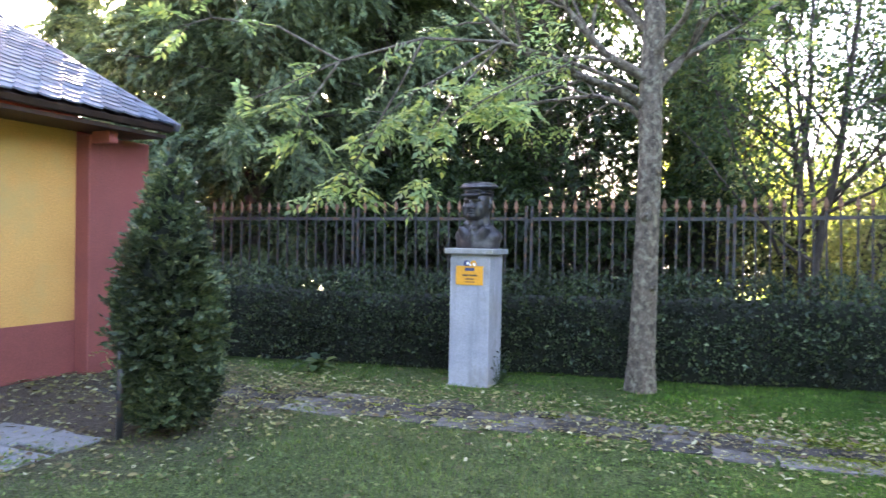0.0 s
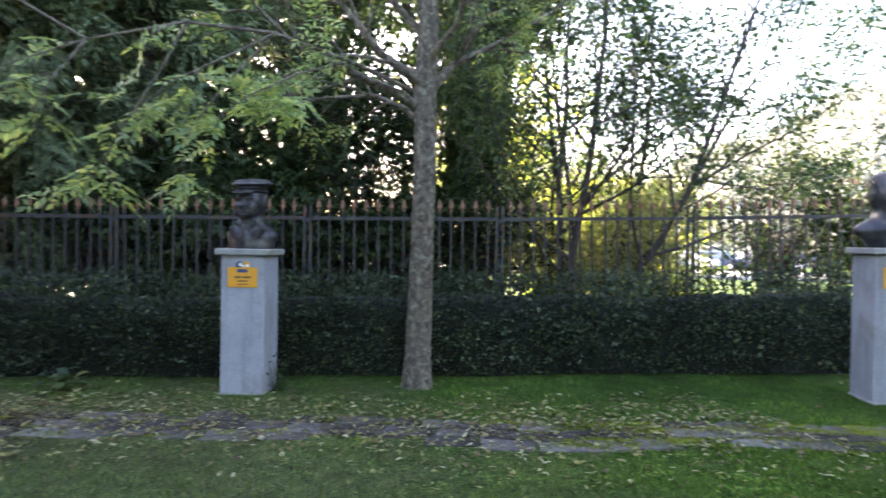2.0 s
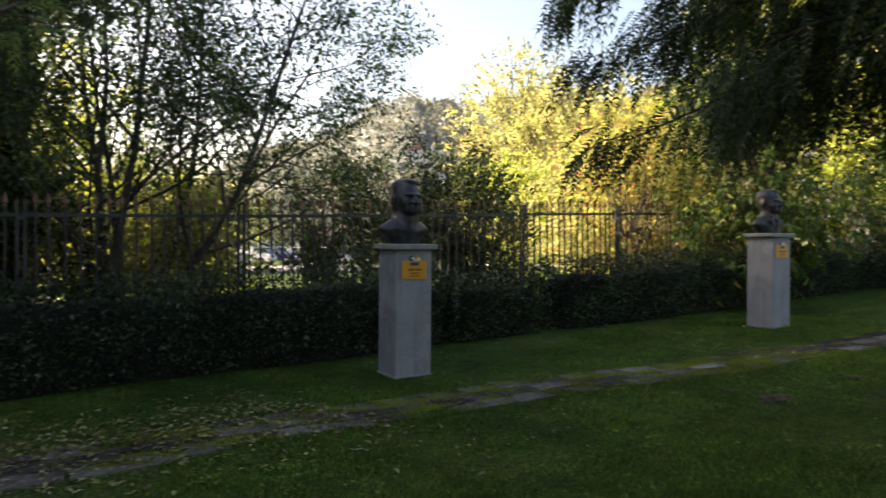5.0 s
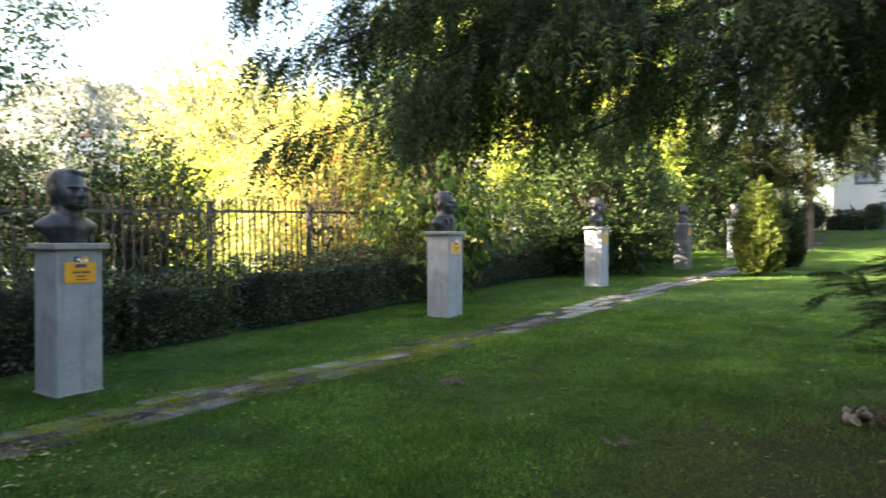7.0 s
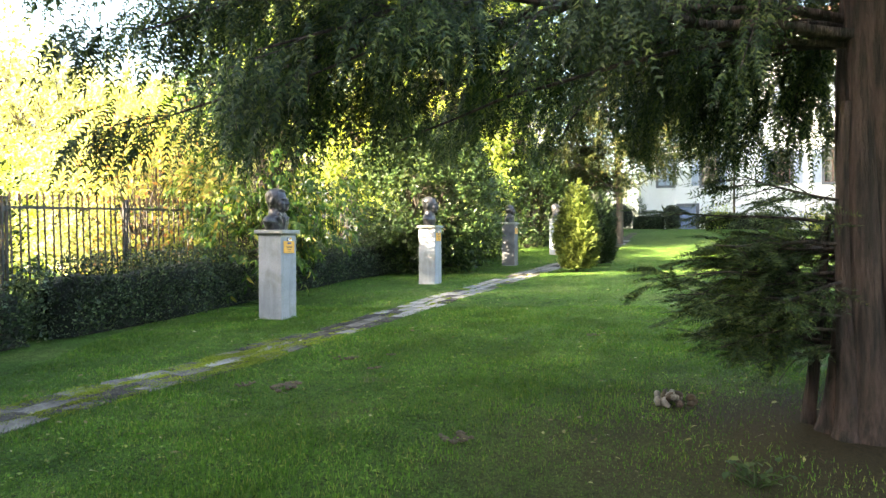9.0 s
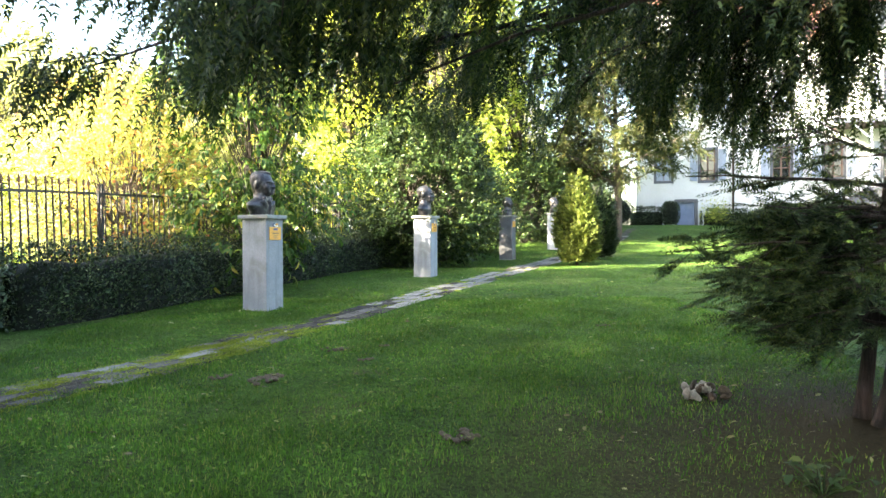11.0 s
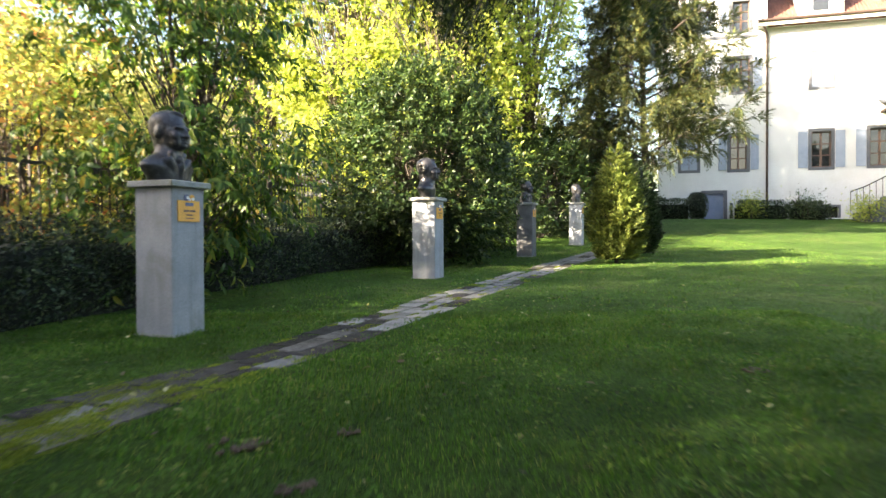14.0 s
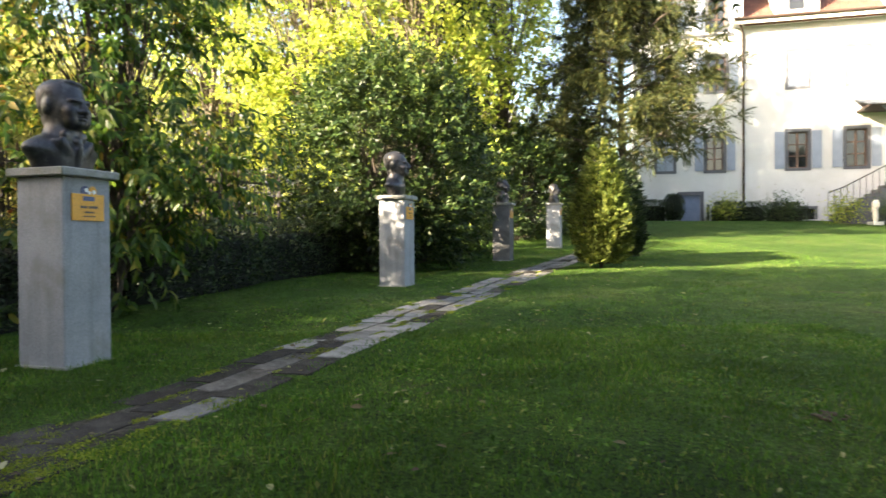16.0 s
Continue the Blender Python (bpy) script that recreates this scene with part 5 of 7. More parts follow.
def build_path():
    rng = rng_of(21)
    xs = np.arange(-3.6, 40, 0.2)
    rows = []
    for s in (-0.5, -0.25, 0.0, 0.25, 0.5):
        for x in xs:
            wob = 0.07 * math.sin(x * 3.1 + s * 9) + 0.05 * math.sin(x * 7.3 - s * 5)
            px, py = x + 0.38 * s * 0.72, path_centre(x) + 0.925 * s * 0.72 + wob * abs(s) * 2
            rows.append((px, py, gz(px, py) + (0.001 + rng.normal() * 0.002 if abs(s) < 0.4 else -0.014)))
    n = len(xs)
    i = (np.arange(4)[:, None] * n + np.arange(n - 1)[None]).ravel()
    F = np.stack([i, i + 1, i + n + 1, i + n], -1)
    bed = link("path", mesh_of("path", np.array(rows), F, True), M_PATHBED)
    tagged(bed, "worn garden path of broken mossy flagstones", "path", kind="structure")
    made = {}

    def slab(rng, w, l, rough, kind):
        """One of a stock of slabs, by size, roughness and colour."""
        key = (round(l * 12), rough, kind, int(rng.integers(0, 5)))
        if key not in made:
            me = irregular(rng, w, round(l * 12) / 12, rough)
            me.materials.clear()
            me.materials.append({"pale": M_STONE_PALE, "dark": M_STONE_DARK, "grey": M_STONE}[kind])
            made[key] = me
        return made[key]

    for lane, s in ((0, -0.245), (1, 0.0), (2, 0.245)):
        x = -3.2 + lane * 0.13
        while x < 34:
            size = rng.uniform(0.3, 0.46) if x < 9.5 else rng.uniform(0.42, 0.62)
            x += size * 0.92 / 2
            skip = rng.random() < (0.17 if x < 9.4 else 0.1 if x < 11.7 else 0.04)
            if not skip:
                chance = rng.random()
                if x < 9.4:
                    kind = "pale" if chance < 0.04 else "dark" if chance < 0.3 else "grey"
                elif x < 11.7:
                    kind = "pale" if lane == 0 and 10.3 < x < 10.9 else "grey" if chance < 0.1 else "dark"
                else:
                    kind = "dark" if chance < 0.16 else "pale"
                px = x + 0.38 * s + rng.normal() * 0.01
                py = path_centre(x) + 0.925 * s + rng.normal() * 0.012
                rough = 0.03 if x < 9.4 else 0.014
                ob = new("flagstone", slab(rng, 0.232, size * 0.985, rough, kind))
                ob.parent = bed
                slope = math.degrees(math.atan2(path_centre(x + 0.5) - path_centre(x - 0.5), 1.0))
                ob.matrix_local = pose(px, py, gz(px, py) + 0.006 + rng.normal() * 0.0015, math.degrees(math.atan2(gz(px - 0.23, py + 0.1) - gz(px + 0.23, py - 0.1), 0.5)) + rng.normal() * 0.3, rng.normal() * 0.3, slope + 90 + rng.normal() * (2 if x < 9.4 else 0.6))
            x += size * 0.92 / 2


def path_material():
    m, nt, b = node_mat("trodden_path_earth")
    col = ramp(nt, noise_tex(nt, 5, 5, 0.65), [(0.3, (0.026, 0.023, 0.02)), (0.55, (0.062, 0.056, 0.048)), (0.75, (0.12, 0.11, 0.097))])
    crumbs = noise_tex(nt, 34, 6, 0.8)
    col = mixed(nt, 1.0, col, ramp(nt, crumbs, [(0.38, (0.4, 0.4, 0.4)), (0.5, (0.9, 0.9, 0.9)), (0.66, (1.9, 1.8, 1.6))]), "MULTIPLY")
    nt.links.new(col, b.inputs["Base Color"])
    b.inputs["Roughness"].default_value = 0.95
    b.inputs["Specular IOR Level"].default_value = 0.15
    bump(nt, b, crumbs, 1.0, 0.03)
    return m


M_PATHBED = path_material()
build_path()


def path_moss():
    """Low cushions of moss in the joints between the flagstones."""
    rng = rng_of(22)
    pts = []
    for x0, x1, count in ((2.5, 9.6, 210), (8.2, 9.9, 45), (-3.0, 3.0, 40), (9.6, 20, 90)):
        for k in range(count):
            x = rng.uniform(x0, x1)
            s = rng.choice((-0.31, -0.122, -0.122, 0.122, 0.122, 0.3)) + rng.normal() * 0.035
            r = rng.uniform(0.025, 0.075) * (1.2 if x0 == 2.5 else 1.6 if x0 == 8.2 else 0.7)
            m = int(150 * r / 0.05)
            q = rng.normal(size=(m, 2)) * r * 0.6
            along_x = q[:, 0] * 2.2
            px = x + along_x * 0.925 + (s + q[:, 1]) * 0.38
            py = path_centre(x) - along_x * 0.4 + (s + q[:, 1]) * 0.925
            pts.append(np.column_stack([px, py]))
    P = np.concatenate(pts)
    n = len(P)
    P = np.column_stack([P, ground_z(P[:, 0], P[:, 1]) + 0.004])
    D = np.column_stack([rng.normal(size=(n, 2)) * 0.7, np.full(n, 0.6)])
    V, F = needle_arrays(P, D, rng.normal(size=(n, 3)), rng.uniform(0.007, 0.017, n), rng.uniform(0.007, 0.014, n))
    tagged(link("moss", mesh_of("moss", V, F), M_MOSS), "yellow-green moss between the flagstones", "moss", kind="stuff")


path_moss()

# ---- trees and shrubs ----
def cone_bush(x, y, height, radius, seed, label, mat, n=2600, leaf=0.05, full=1.0):
    """A clipped cone: a short stem, a near-black core that paints the shade within and a ragged coat of small sprays.
    """
    rng = rng_of(seed)
    base = np.array([x, y, gz(x, y)])

    def rad(f):
        return radius * np.interp(f, [0, 0.12, 0.35, 0.55, 0.75, 0.9, 1.0], [0.62, 0.85, 1.0, 0.86 + 0.08 * full, 0.56 + 0.16 * full, 0.26 + 0.16 * full, 0.02 + 0.03 * full])
    t = thing("cone_bush", Matrix.Translation(base), label, "conifer")
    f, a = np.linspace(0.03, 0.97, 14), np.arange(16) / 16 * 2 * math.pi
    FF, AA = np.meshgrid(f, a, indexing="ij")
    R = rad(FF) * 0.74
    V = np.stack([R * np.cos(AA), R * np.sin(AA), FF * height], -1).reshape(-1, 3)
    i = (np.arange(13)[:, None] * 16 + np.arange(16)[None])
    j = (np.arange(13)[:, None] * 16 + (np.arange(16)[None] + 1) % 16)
    link("inside", mesh_of("inside", V, np.stack([i, j, j + 16, i + 16], -1).reshape(-1, 4), True), M_INNER_SHADE, t)
    V, F = tube_arrays([([(0, 0, -0.1), (0.01, 0, 0.2), (0, 0.01, 0.5)], [0.05, 0.045, 0.035])], 8)
    link("stem", mesh_of("stem", V, F, True), M_BARK_DARK, t)
    f = 1 - np.sqrt(rng.uniform(0, 1, n)) * 0.985
    a = rng.uniform(0, 2 * math.pi, n)
    lump = 1 + 0.13 * np.sin(a * 3 + f * 9 + seed) + 0.07 * np.sin(a * 7 - f * 17)
    r = rad(f) * lump * rng.uniform(0.68, 1.0, n)
    P = np.stack([r * np.cos(a), r * np.sin(a), 0.05 + f * height * 0.97], -1)
    D = np.stack([np.cos(a), np.sin(a), np.full(n, 0.75)], -1) + rng.normal(size=(n, 3)) * (0.7 if mat is M_TOPIARY else 0.35)
    V, F = fronds(rng, P, D, leaf * 2.0, 5, leaf, leaf * (0.62 if mat is M_TOPIARY else 0.42), 0.05, 0.75, needles=mat not in (M_TOPIARY,))
    link("sprays", mesh_of("sprays", V, F), mat, t)
    return t


cone_bush(-2.08, 5.28, 2.14, 0.37, 11, "dark green clipped cone-shaped yew bush", M_TOPIARY, 4600, 0.04, 0.0)
cone_bush(20.9, -4.2, 2.66, 0.54, 12, "golden green cone-shaped conifer beside the path", M_GOLD_YEW, 3600, 0.085, 0.3)
cone_bush(23.3, -5.35, 2.5, 0.6, 13, "dark green clipped conifer behind the golden one", M_HEDGE, 3200, 0.08)


def stake(x, y):
    s = thing("stake", pose(x, y, gz(x, y), 1.5, 1.0), "black wooden stake in the ground beside the bush", "stake")
    bm = bmesh.new()
    bmesh.ops.create_cone(bm, segments=10, radius1=0.026, radius2=0.022, depth=0.86, cap_ends=True, matrix=pose(0, 0, 0.31))
    part("pole", bm, M_IRON, s, smooth=True)
    bm = bmesh.new()
    bmesh.ops.create_cone(bm, segments=10, radius1=0.03, radius2=0.028, depth=0.05, cap_ends=True, matrix=pose(0, 0, 0.33))
    part("collar", bm, M_RUBBER, s)


stake(-2.3, 4.98)


def ash_tree():
    """The tree beside the first pedestal, with a low limb that droops before the bust."""
    rng = rng_of(31)
    x, y = 2.03, 7.05
    z = gz(x, y)
    trunk = (np.array([(x, y, z - 0.15), (x, y, z + 0.06), (x + 0.005, y, z + 0.3), (x + 0.02, y, z + 0.9), (x + 0.035, y, z + 1.6), (x + 0.05, y, z + 2.3), (x + 0.04, y, z + 3.0), (x + 0.08, y + 0.05, z + 3.8), (x + 0.02, y + 0.1, z + 5.0), (x + 0.1, y, z + 6.6), (x + 0.1, y, z + 8.2)]),
             np.array([0.2, 0.165, 0.14, 0.13, 0.12, 0.118, 0.12, 0.11, 0.08, 0.05, 0.02]))
    limbs, low = [], []
    for pts, r in (([(2.06, 7.05, 2.86), (1.8, 6.98, 3.0), (1.47, 6.9, 3.1), (1.0, 6.8, 3.22), (0.7, 6.7, 3.33), (0.38, 6.6, 3.6), (0.1, 6.5, 3.86)], 0.055),
                   ([(2.08, 7.05, 3.15), (1.82, 7.0, 3.27), (1.58, 6.95, 3.42), (1.3, 6.92, 3.7), (1.07, 6.9, 3.95), (0.66, 6.9, 4.5)], 0.062),
                   ([(2.05, 7.06, 2.72), (1.9, 7.2, 2.92), (1.62, 7.5, 3.06), (1.2, 7.9, 3.1), (0.66, 8.3, 3.05)], 0.035),
                   ([(2.1, 7.03, 3.06), (2.32, 6.95, 3.3), (2.46, 6.9, 3.55), (2.52, 6.9, 3.9), (2.62, 6.9, 4.5)], 0.05),
                   ([(2.1, 7.05, 3.14), (2.38, 7.08, 3.4), (2.78, 7.15, 3.62), (3.18, 7.25, 3.86), (3.8, 7.4, 4.3)], 0.045),
                   ([(2.08, 7.0, 3.4), (2.26, 6.7, 3.68), (2.34, 6.4, 4.05), (2.5, 6.1, 4.6)], 0.04)):
        pts = np.array(pts)
        pts[1:] += rng.normal(size=(len(pts) - 1, 3)) * 0.02
        limbs.append((pts, np.linspace(r, 0.012, len(pts))))
    for dz, d, ln, r, rise in ((3.6, (-0.7, 0.6, 0.9), 2.8, 0.045, 0.4), (3.9, (0.5, 0.8, 1.0), 2.8, 0.045, 0.4), (4.4, (0.8, -0.3, 0.9), 2.5, 0.04, 0.3), (4.7, (-0.8, -0.2, 0.9), 2.5, 0.04, 0.3), (5.4, (0.3, 0.7, 1), 2.2, 0.035, 0.3), (5.6, (-0.3, -0.7, 1), 2.2, 0.035, 0.3), (6.2, (0.6, 0.1, 1), 1.8, 0.03, 0.3), (6.6, (-0.6, 0.2, 1), 1.6, 0.03, 0.3)):
        i = np.interp(dz, trunk[0][:, 2] - z, np.arange(len(trunk[0])))
        p = trunk[0][int(i)] * (1 - i % 1) + trunk[0][min(int(i) + 1, 10)] * (i % 1)
        limbs.append(limb(rng, p, d, ln, r, 0.01, 9, 0.07, rise))
    # the low limb reaches out and droops
    def twig(*pts, r=0.013):
        return np.array(pts, float), np.linspace(r, 0.004, len(pts))
    drop = [twig((1.9, 6.95, 3.05), (1.2, 6.6, 3.2), (0.5, 6.3, 3.3), (-0.2, 6.05, 3.25), (-0.9, 5.9, 3.0), (-1.6, 5.8, 2.65), r=0.026),
            twig((0.5, 6.3, 3.3), (0.15, 6.1, 2.85), (-0.15, 5.95, 2.4), (-0.27, 5.85, 2.0)),
            twig((-0.2, 6.05, 3.25), (-0.4, 5.95, 2.8), (-0.7, 5.9, 2.25), (-0.88, 5.85, 1.85)),
            twig((0.5, 6.3, 3.3), (0.1, 6.05, 3.0), (-0.3, 5.95, 2.75), (-0.55, 5.9, 2.5)),
            twig((-0.9, 5.9, 3.0), (-1.1, 5.85, 2.7), (-1.27, 5.8, 2.35)),
            twig((1.2, 6.6, 3.2), (0.7, 6.2, 2.95), (0.3, 6.0, 2.7), (0.05, 5.95, 2.5)),
            twig((1.2, 6.6, 3.2), (0.85, 6.4, 2.95), (0.6, 6.3, 2.75), (0.45, 6.2, 2.62), r=0.008),
            twig((-0.9, 5.9, 3.0), (-1.4, 5.8, 3.25), (-1.94, 5.75, 3.3), (-2.2, 5.7, 3.2))]
    twigs = []
    for l in limbs:
        twigs += branch_out(rng, l, 7, 0.3, 1.0, 0.8, 0.15)
    low = []
    for l in drop:
        low += branch_out(rng, l, 5, 0.35, 0.38, 0.8, -0.3)
    P, D = along(rng, twigs + limbs[4:], 620, 0.5)
    V1 = fronds(rng, P, D + rng.normal(size=P.shape) * 0.7 + [0, 0, -0.3], 0.28, 5, 0.085, 0.032, 0.25, 1.0, 0.1)
    P, D = along(rng, low[2:], 165, 0.5)
    V2 = fronds(rng, P, D * 0.5 + rng.normal(size=P.shape) * [0.8, 0.8, 0.25] + [-0.2, -0.1, 0.08], 0.24, 5, 0.095, 0.042, 0.2, 1.0, 0.14, fold=0.2)
    knots = []
    for dz, a in ((1.05, -1.2), (1.75, -2.0), (2.2, -0.9)):
        c = np.array([x + 0.03, y, z + dz])
        o = np.array([math.cos(a), math.sin(a), 0.1])
        knots.append((np.array([c + o * 0.08, c + o * 0.135, c + o * 0.15]), np.array([0.06, 0.045, 0.015])))
    tree_thing("ash_tree", limbs + drop + twigs + low, joined([V1, V2]), M_BARK, M_ASH, (x, y, z), "slender grey-barked ash tree with yellow-green pinnate leaves", sides=7, trunk_paths=[trunk] + knots)


ash_tree()


def conifer(x, y, height, radius, seed, label, mat=None, n=13500, frond=0.42, leaf=0.115, group="conifers behind the fence"):
    """A tall drooping conifer: whorled branches on a straight trunk, hung with flat sprays."""
    rng = rng_of(seed)
    z = gz(x, y)
    trunk = limb(rng, (x, y, z - 0.2), (0, 0, 1), height, radius * 0.085 + 0.04, 0.02, 10, 0.01)
    br = []
    k = 0
    for f in np.linspace(0.06, 0.97, int(height * 9)):
        a = k * 2.4 + rng.normal() * 0.3
        k += 1
        ln = radius * (1 - f) ** 0.75 * rng.uniform(0.75, 1.2) + 0.15
        br.append(limb(rng, (x, y, z + f * height), (math.cos(a), math.sin(a), 0.15), ln, 0.03, 0.006, 5, 0.06, -0.35))
    low = [b for b in br if b[0][0][2] < 8.5]
    top = [b for b in br if b[0][0][2] >= 8.5]
    P, D = along(rng, low, n, 0.06)
    P = P + rng.normal(size=P.shape) * 0.1
    crown = fronds(rng, P, D * 0.8 + rng.normal(size=P.shape) * 0.5 + [0, 0, -0.22], frond, 7, leaf, leaf * 0.46, 0.3, 0.6, 0.22, needles=True)
    if top:
        P, D = along(rng, top, n // 5, 0.06)
        crown = joined([crown, fronds(rng, P, D * 0.8 + rng.normal(size=P.shape) * 0.5 + [0, 0, -0.45], frond * 2.0, 5, leaf * 3.2, leaf * 1.4, 0.45, 0.6, 0.2, needles=True)])
    t = tree_thing("conifer", br, crown, M_BARK_DARK, mat or M_THUJA, (x, y, z), label, "conifer", group, 5, trunk_paths=[trunk])
    return t


conifer(-5.6, 14.6, 13.0, 2.7, 41, "tall dark green drooping cypress behind the building", n=9000)
conifer(-3.4, 12.8, 15.5, 3.3, 42, "tall dense dark green cypress behind the railings")
conifer(-1.2, 13.4, 15.5, 2.7, 43, "dark green cypress with drooping branches")
# hidden behind the other cypresses, added for its shadow on the lawn
conifer(-2.0, 17.2, 16.0, 3.0, 45, "hidden tall cypress added to shade the lawn", n=3000, leaf=0.14, frond=0.5)
conifer(-8.4, 15.8, 7.2, 2.2, 39, "smaller dark green cypress behind the building", n=4500)
# never in view, added only to hold back the low sun
conifer(-13.5, 13.0, 11.0, 2.8, 44, "unseen cypress beyond the building, added for shade", n=1500, leaf=0.2, frond=0.6)


def broadleaf(name, x, y, height, spread, seed, label, mat, bark=None, stems=1, leaves=16000, size=0.09, width=0.05, clump=0.28, low=0.25, droop=0.4, lean=(0, 0), category="tree", group="", rise=0.5, trunk_r=None, branches=9, per=14):
    """A broad-leaved tree or shrub: stems, limbs, branches and clumps of leaves hung on them."""
    rng = rng_of(seed)
    z = gz(x, y)
    limbs, stemsp = [], []
    r0 = trunk_r or height * 0.02 + 0.02
    for s in range(stems):
        a = s * 2.4 + rng.uniform(0, 1)
        tilt = (0.0 if stems == 1 else 0.42)
        d = (math.cos(a) * tilt + lean[0], math.sin(a) * tilt + lean[1], 1.0)
        stemsp.append(limb(rng, (x + math.cos(a) * 0.12 * (stems > 1), y + math.sin(a) * 0.12 * (stems > 1), z - 0.15), d, height * rng.uniform(0.8, 0.98), r0 / stems ** 0.4, 0.012, 9, 0.06, 0.25))
    for st in stemsp:
        limbs += branch_out(rng, st, max(4, int(branches * (1 if stems == 1 else 0.7))), low, spread * 1.0, 0.95, rise, 0.1, 7)
    subs = []
    for l in limbs:
        subs += branch_out(rng, l, 5, 0.25, spread * 0.42, 0.8, 0.2, 0.15, 4)
    m = max(60, leaves // per)
    P, D = along(rng, subs + limbs, m, 0.3)
    P[:, 2] = np.maximum(P[:, 2], z + 0.12)
    crown = scatter_leaves(rng, P, per, clump, size, width, droop, axis=(x, y, z + height * 0.45))
    crown[0][:, 2] = np.maximum(crown[0][:, 2], z + 0.03)
    t = tree_thing(name, limbs + subs, crown, bark or M_BARK_DARK, mat, (x, y, z), label, category, group, 5, trunk_paths=stemsp)
    return t


def crown_points(rng, n, r, height, foot, bumps, shell, squash):
    """Points in a lumpy dome, most of them near its skin, with the outward way at each."""
    B = unit(rng.normal(size=(26, 3)) + [0, 0, 0.35])
    O = unit(rng.normal(size=(n, 3)) + [0, 0, 0.15])
    lump = np.max(O @ B.T, 1)
    swell = 1 + bumps * (smoothstep(0.78, 1.0, lump) - 0.5)
    k = np.clip(shell + (1 - shell) * rng.uniform(0, 1, n) ** 0.6, 0, 1) * swell
    half = (height - foot) / 2
    up = np.sign(O[:, 2]) * np.abs(O[:, 2]) ** squash
    side = np.sqrt(np.clip(1 - np.abs(up) ** 2.4, 0.0, 1)) / np.maximum(np.hypot(O[:, 0], O[:, 1]), 1e-6)
    P = np.stack([O[:, 0] * side * r[0], O[:, 1] * side * r[1], up * half], -1) * k[:, None] + [0, 0, foot + half]
    return P, unit(O / [r[0], r[1], half])


def full_shrub(name, x, y, r, height, seed, label, mat, twigs, per, size, width, twig=0.3, droop=0.3, foot=0.1, bumps=0.35, shell=0.45, squash=0.8, stems=6, angle=0.9, curved=False, rise=0.5, bark=None, category="shrub", group="", trunk_r=0.032, spread=0.25):
    """A full-crowned shrub or tree: stems that fork to many twigs, whose leaves make a lumpy, ragged dome."""
    rng = rng_of(seed)
    z = gz(x, y)
    r = (r, r) if isinstance(r, (int, float)) else r
    C, O = crown_points(rng, twigs, r, height, foot, bumps, shell, squash)
    ways = O * [1, 1, 0.8] + rng.normal(size=O.shape) * 0.45 + [0, 0, rise]
    crown = leafy_twigs(rng, C + [x, y, z], ways, twig, per, size, width, droop, angle, curved=curved)
    crown[0][:, 2] = np.maximum(crown[0][:, 2], z + 0.02)
    trunks, limbs = [], []
    for s in range(stems):
        a = s * 2.4 + rng.uniform(0, 1)
        k = spread if stems > 1 else 0.0
        top = np.array([math.cos(a) * r[0] * k * 1.7, math.sin(a) * r[1] * k * 1.7, height * rng.uniform(0.7, 0.92)])
        f = np.linspace(0, 1, 9)[:, None]
        pts = np.array([x + math.cos(a) * 0.1 * (stems > 1), y + math.sin(a) * 0.1 * (stems > 1), z - 0.1]) + top * np.hstack([f ** 1.3, f ** 1.3, f])
        pts[1:-1] += rng.normal(size=(7, 3)) * 0.03 * height * [0.4, 0.4, 0.1]
        trunks.append((pts, np.linspace(trunk_r, 0.012, 9)))
    for c in C[:: max(1, twigs // 170)]:
        st = trunks[int(rng.integers(0, stems))][0]
        i = int(np.clip((c[2] * 0.62) / height * 8, 0, 7))
        a, b = st[i], c + [x, y, z]
        m = (a + b) / 2 + [0, 0, 0.06 * np.linalg.norm(b - a)] + rng.normal(size=3) * 0.04 * height / 3
        limbs.append((np.array([a, (a + m) / 2 + rng.normal(size=3) * 0.03, m, b]), np.array([0.3, 0.24, 0.16, 0.08]) * trunk_r))
    t = tree_thing(name, limbs, crown, bark or M_BARK_DARK, mat, (x, y, z), label, category, group, 5, trunk_paths=trunks)
    return t


def ivy_trunk(x, y, height, r, seed):
    """A straight dark trunk clad in ivy, with a few upper limbs."""
    rng = rng_of(seed)
    z = gz(x, y)
    trunk = limb(rng, (x, y, z - 0.2), (0.03, 0, 1), height, r, r * 0.45, 12, 0.02)
    limbs = branch_out(rng, trunk, 14, 0.3, 2.4, 0.7, 0.5, 0.1, 6, 0.4)
    subs = []
    for l in limbs:
        subs += branch_out(rng, l, 4, 0.3, 1.0, 0.8, 0.2, 0.15, 4)
    n = 2600
    h, a = rng.uniform(0.02, 0.62, n) * height, rng.uniform(0, 6.28, n)
    hump = 1 + 0.9 * np.sin(h * 2.3 + np.sin(a) * 2) ** 2
    P = np.stack([x + 0.03 * h + np.cos(a) * r * 1.25 * hump, y + np.sin(a) * r * 1.25 * hump, z + h], -1)
    D = np.stack([np.cos(a), np.sin(a), np.full(n, -0.5)], -1)
    V1 = leafy_twigs(rng, P, D, 0.12, 4, 0.1, 0.075, 0.4, 1.0)
    Q, E = along(rng, subs + limbs, 1500, 0.3)
    V2 = leafy_twigs(rng, Q, E + rng.normal(size=Q.shape) * 0.5, 0.3, 8, 0.09, 0.045, 0.3)
    tree_thing("ivy_clad_tree", limbs + subs, joined([V1, V2]), M_BARK_DARK, M_GREY, (x, y, z), "straight dark tree clad in ivy behind the railings", trunk_paths=[trunk])


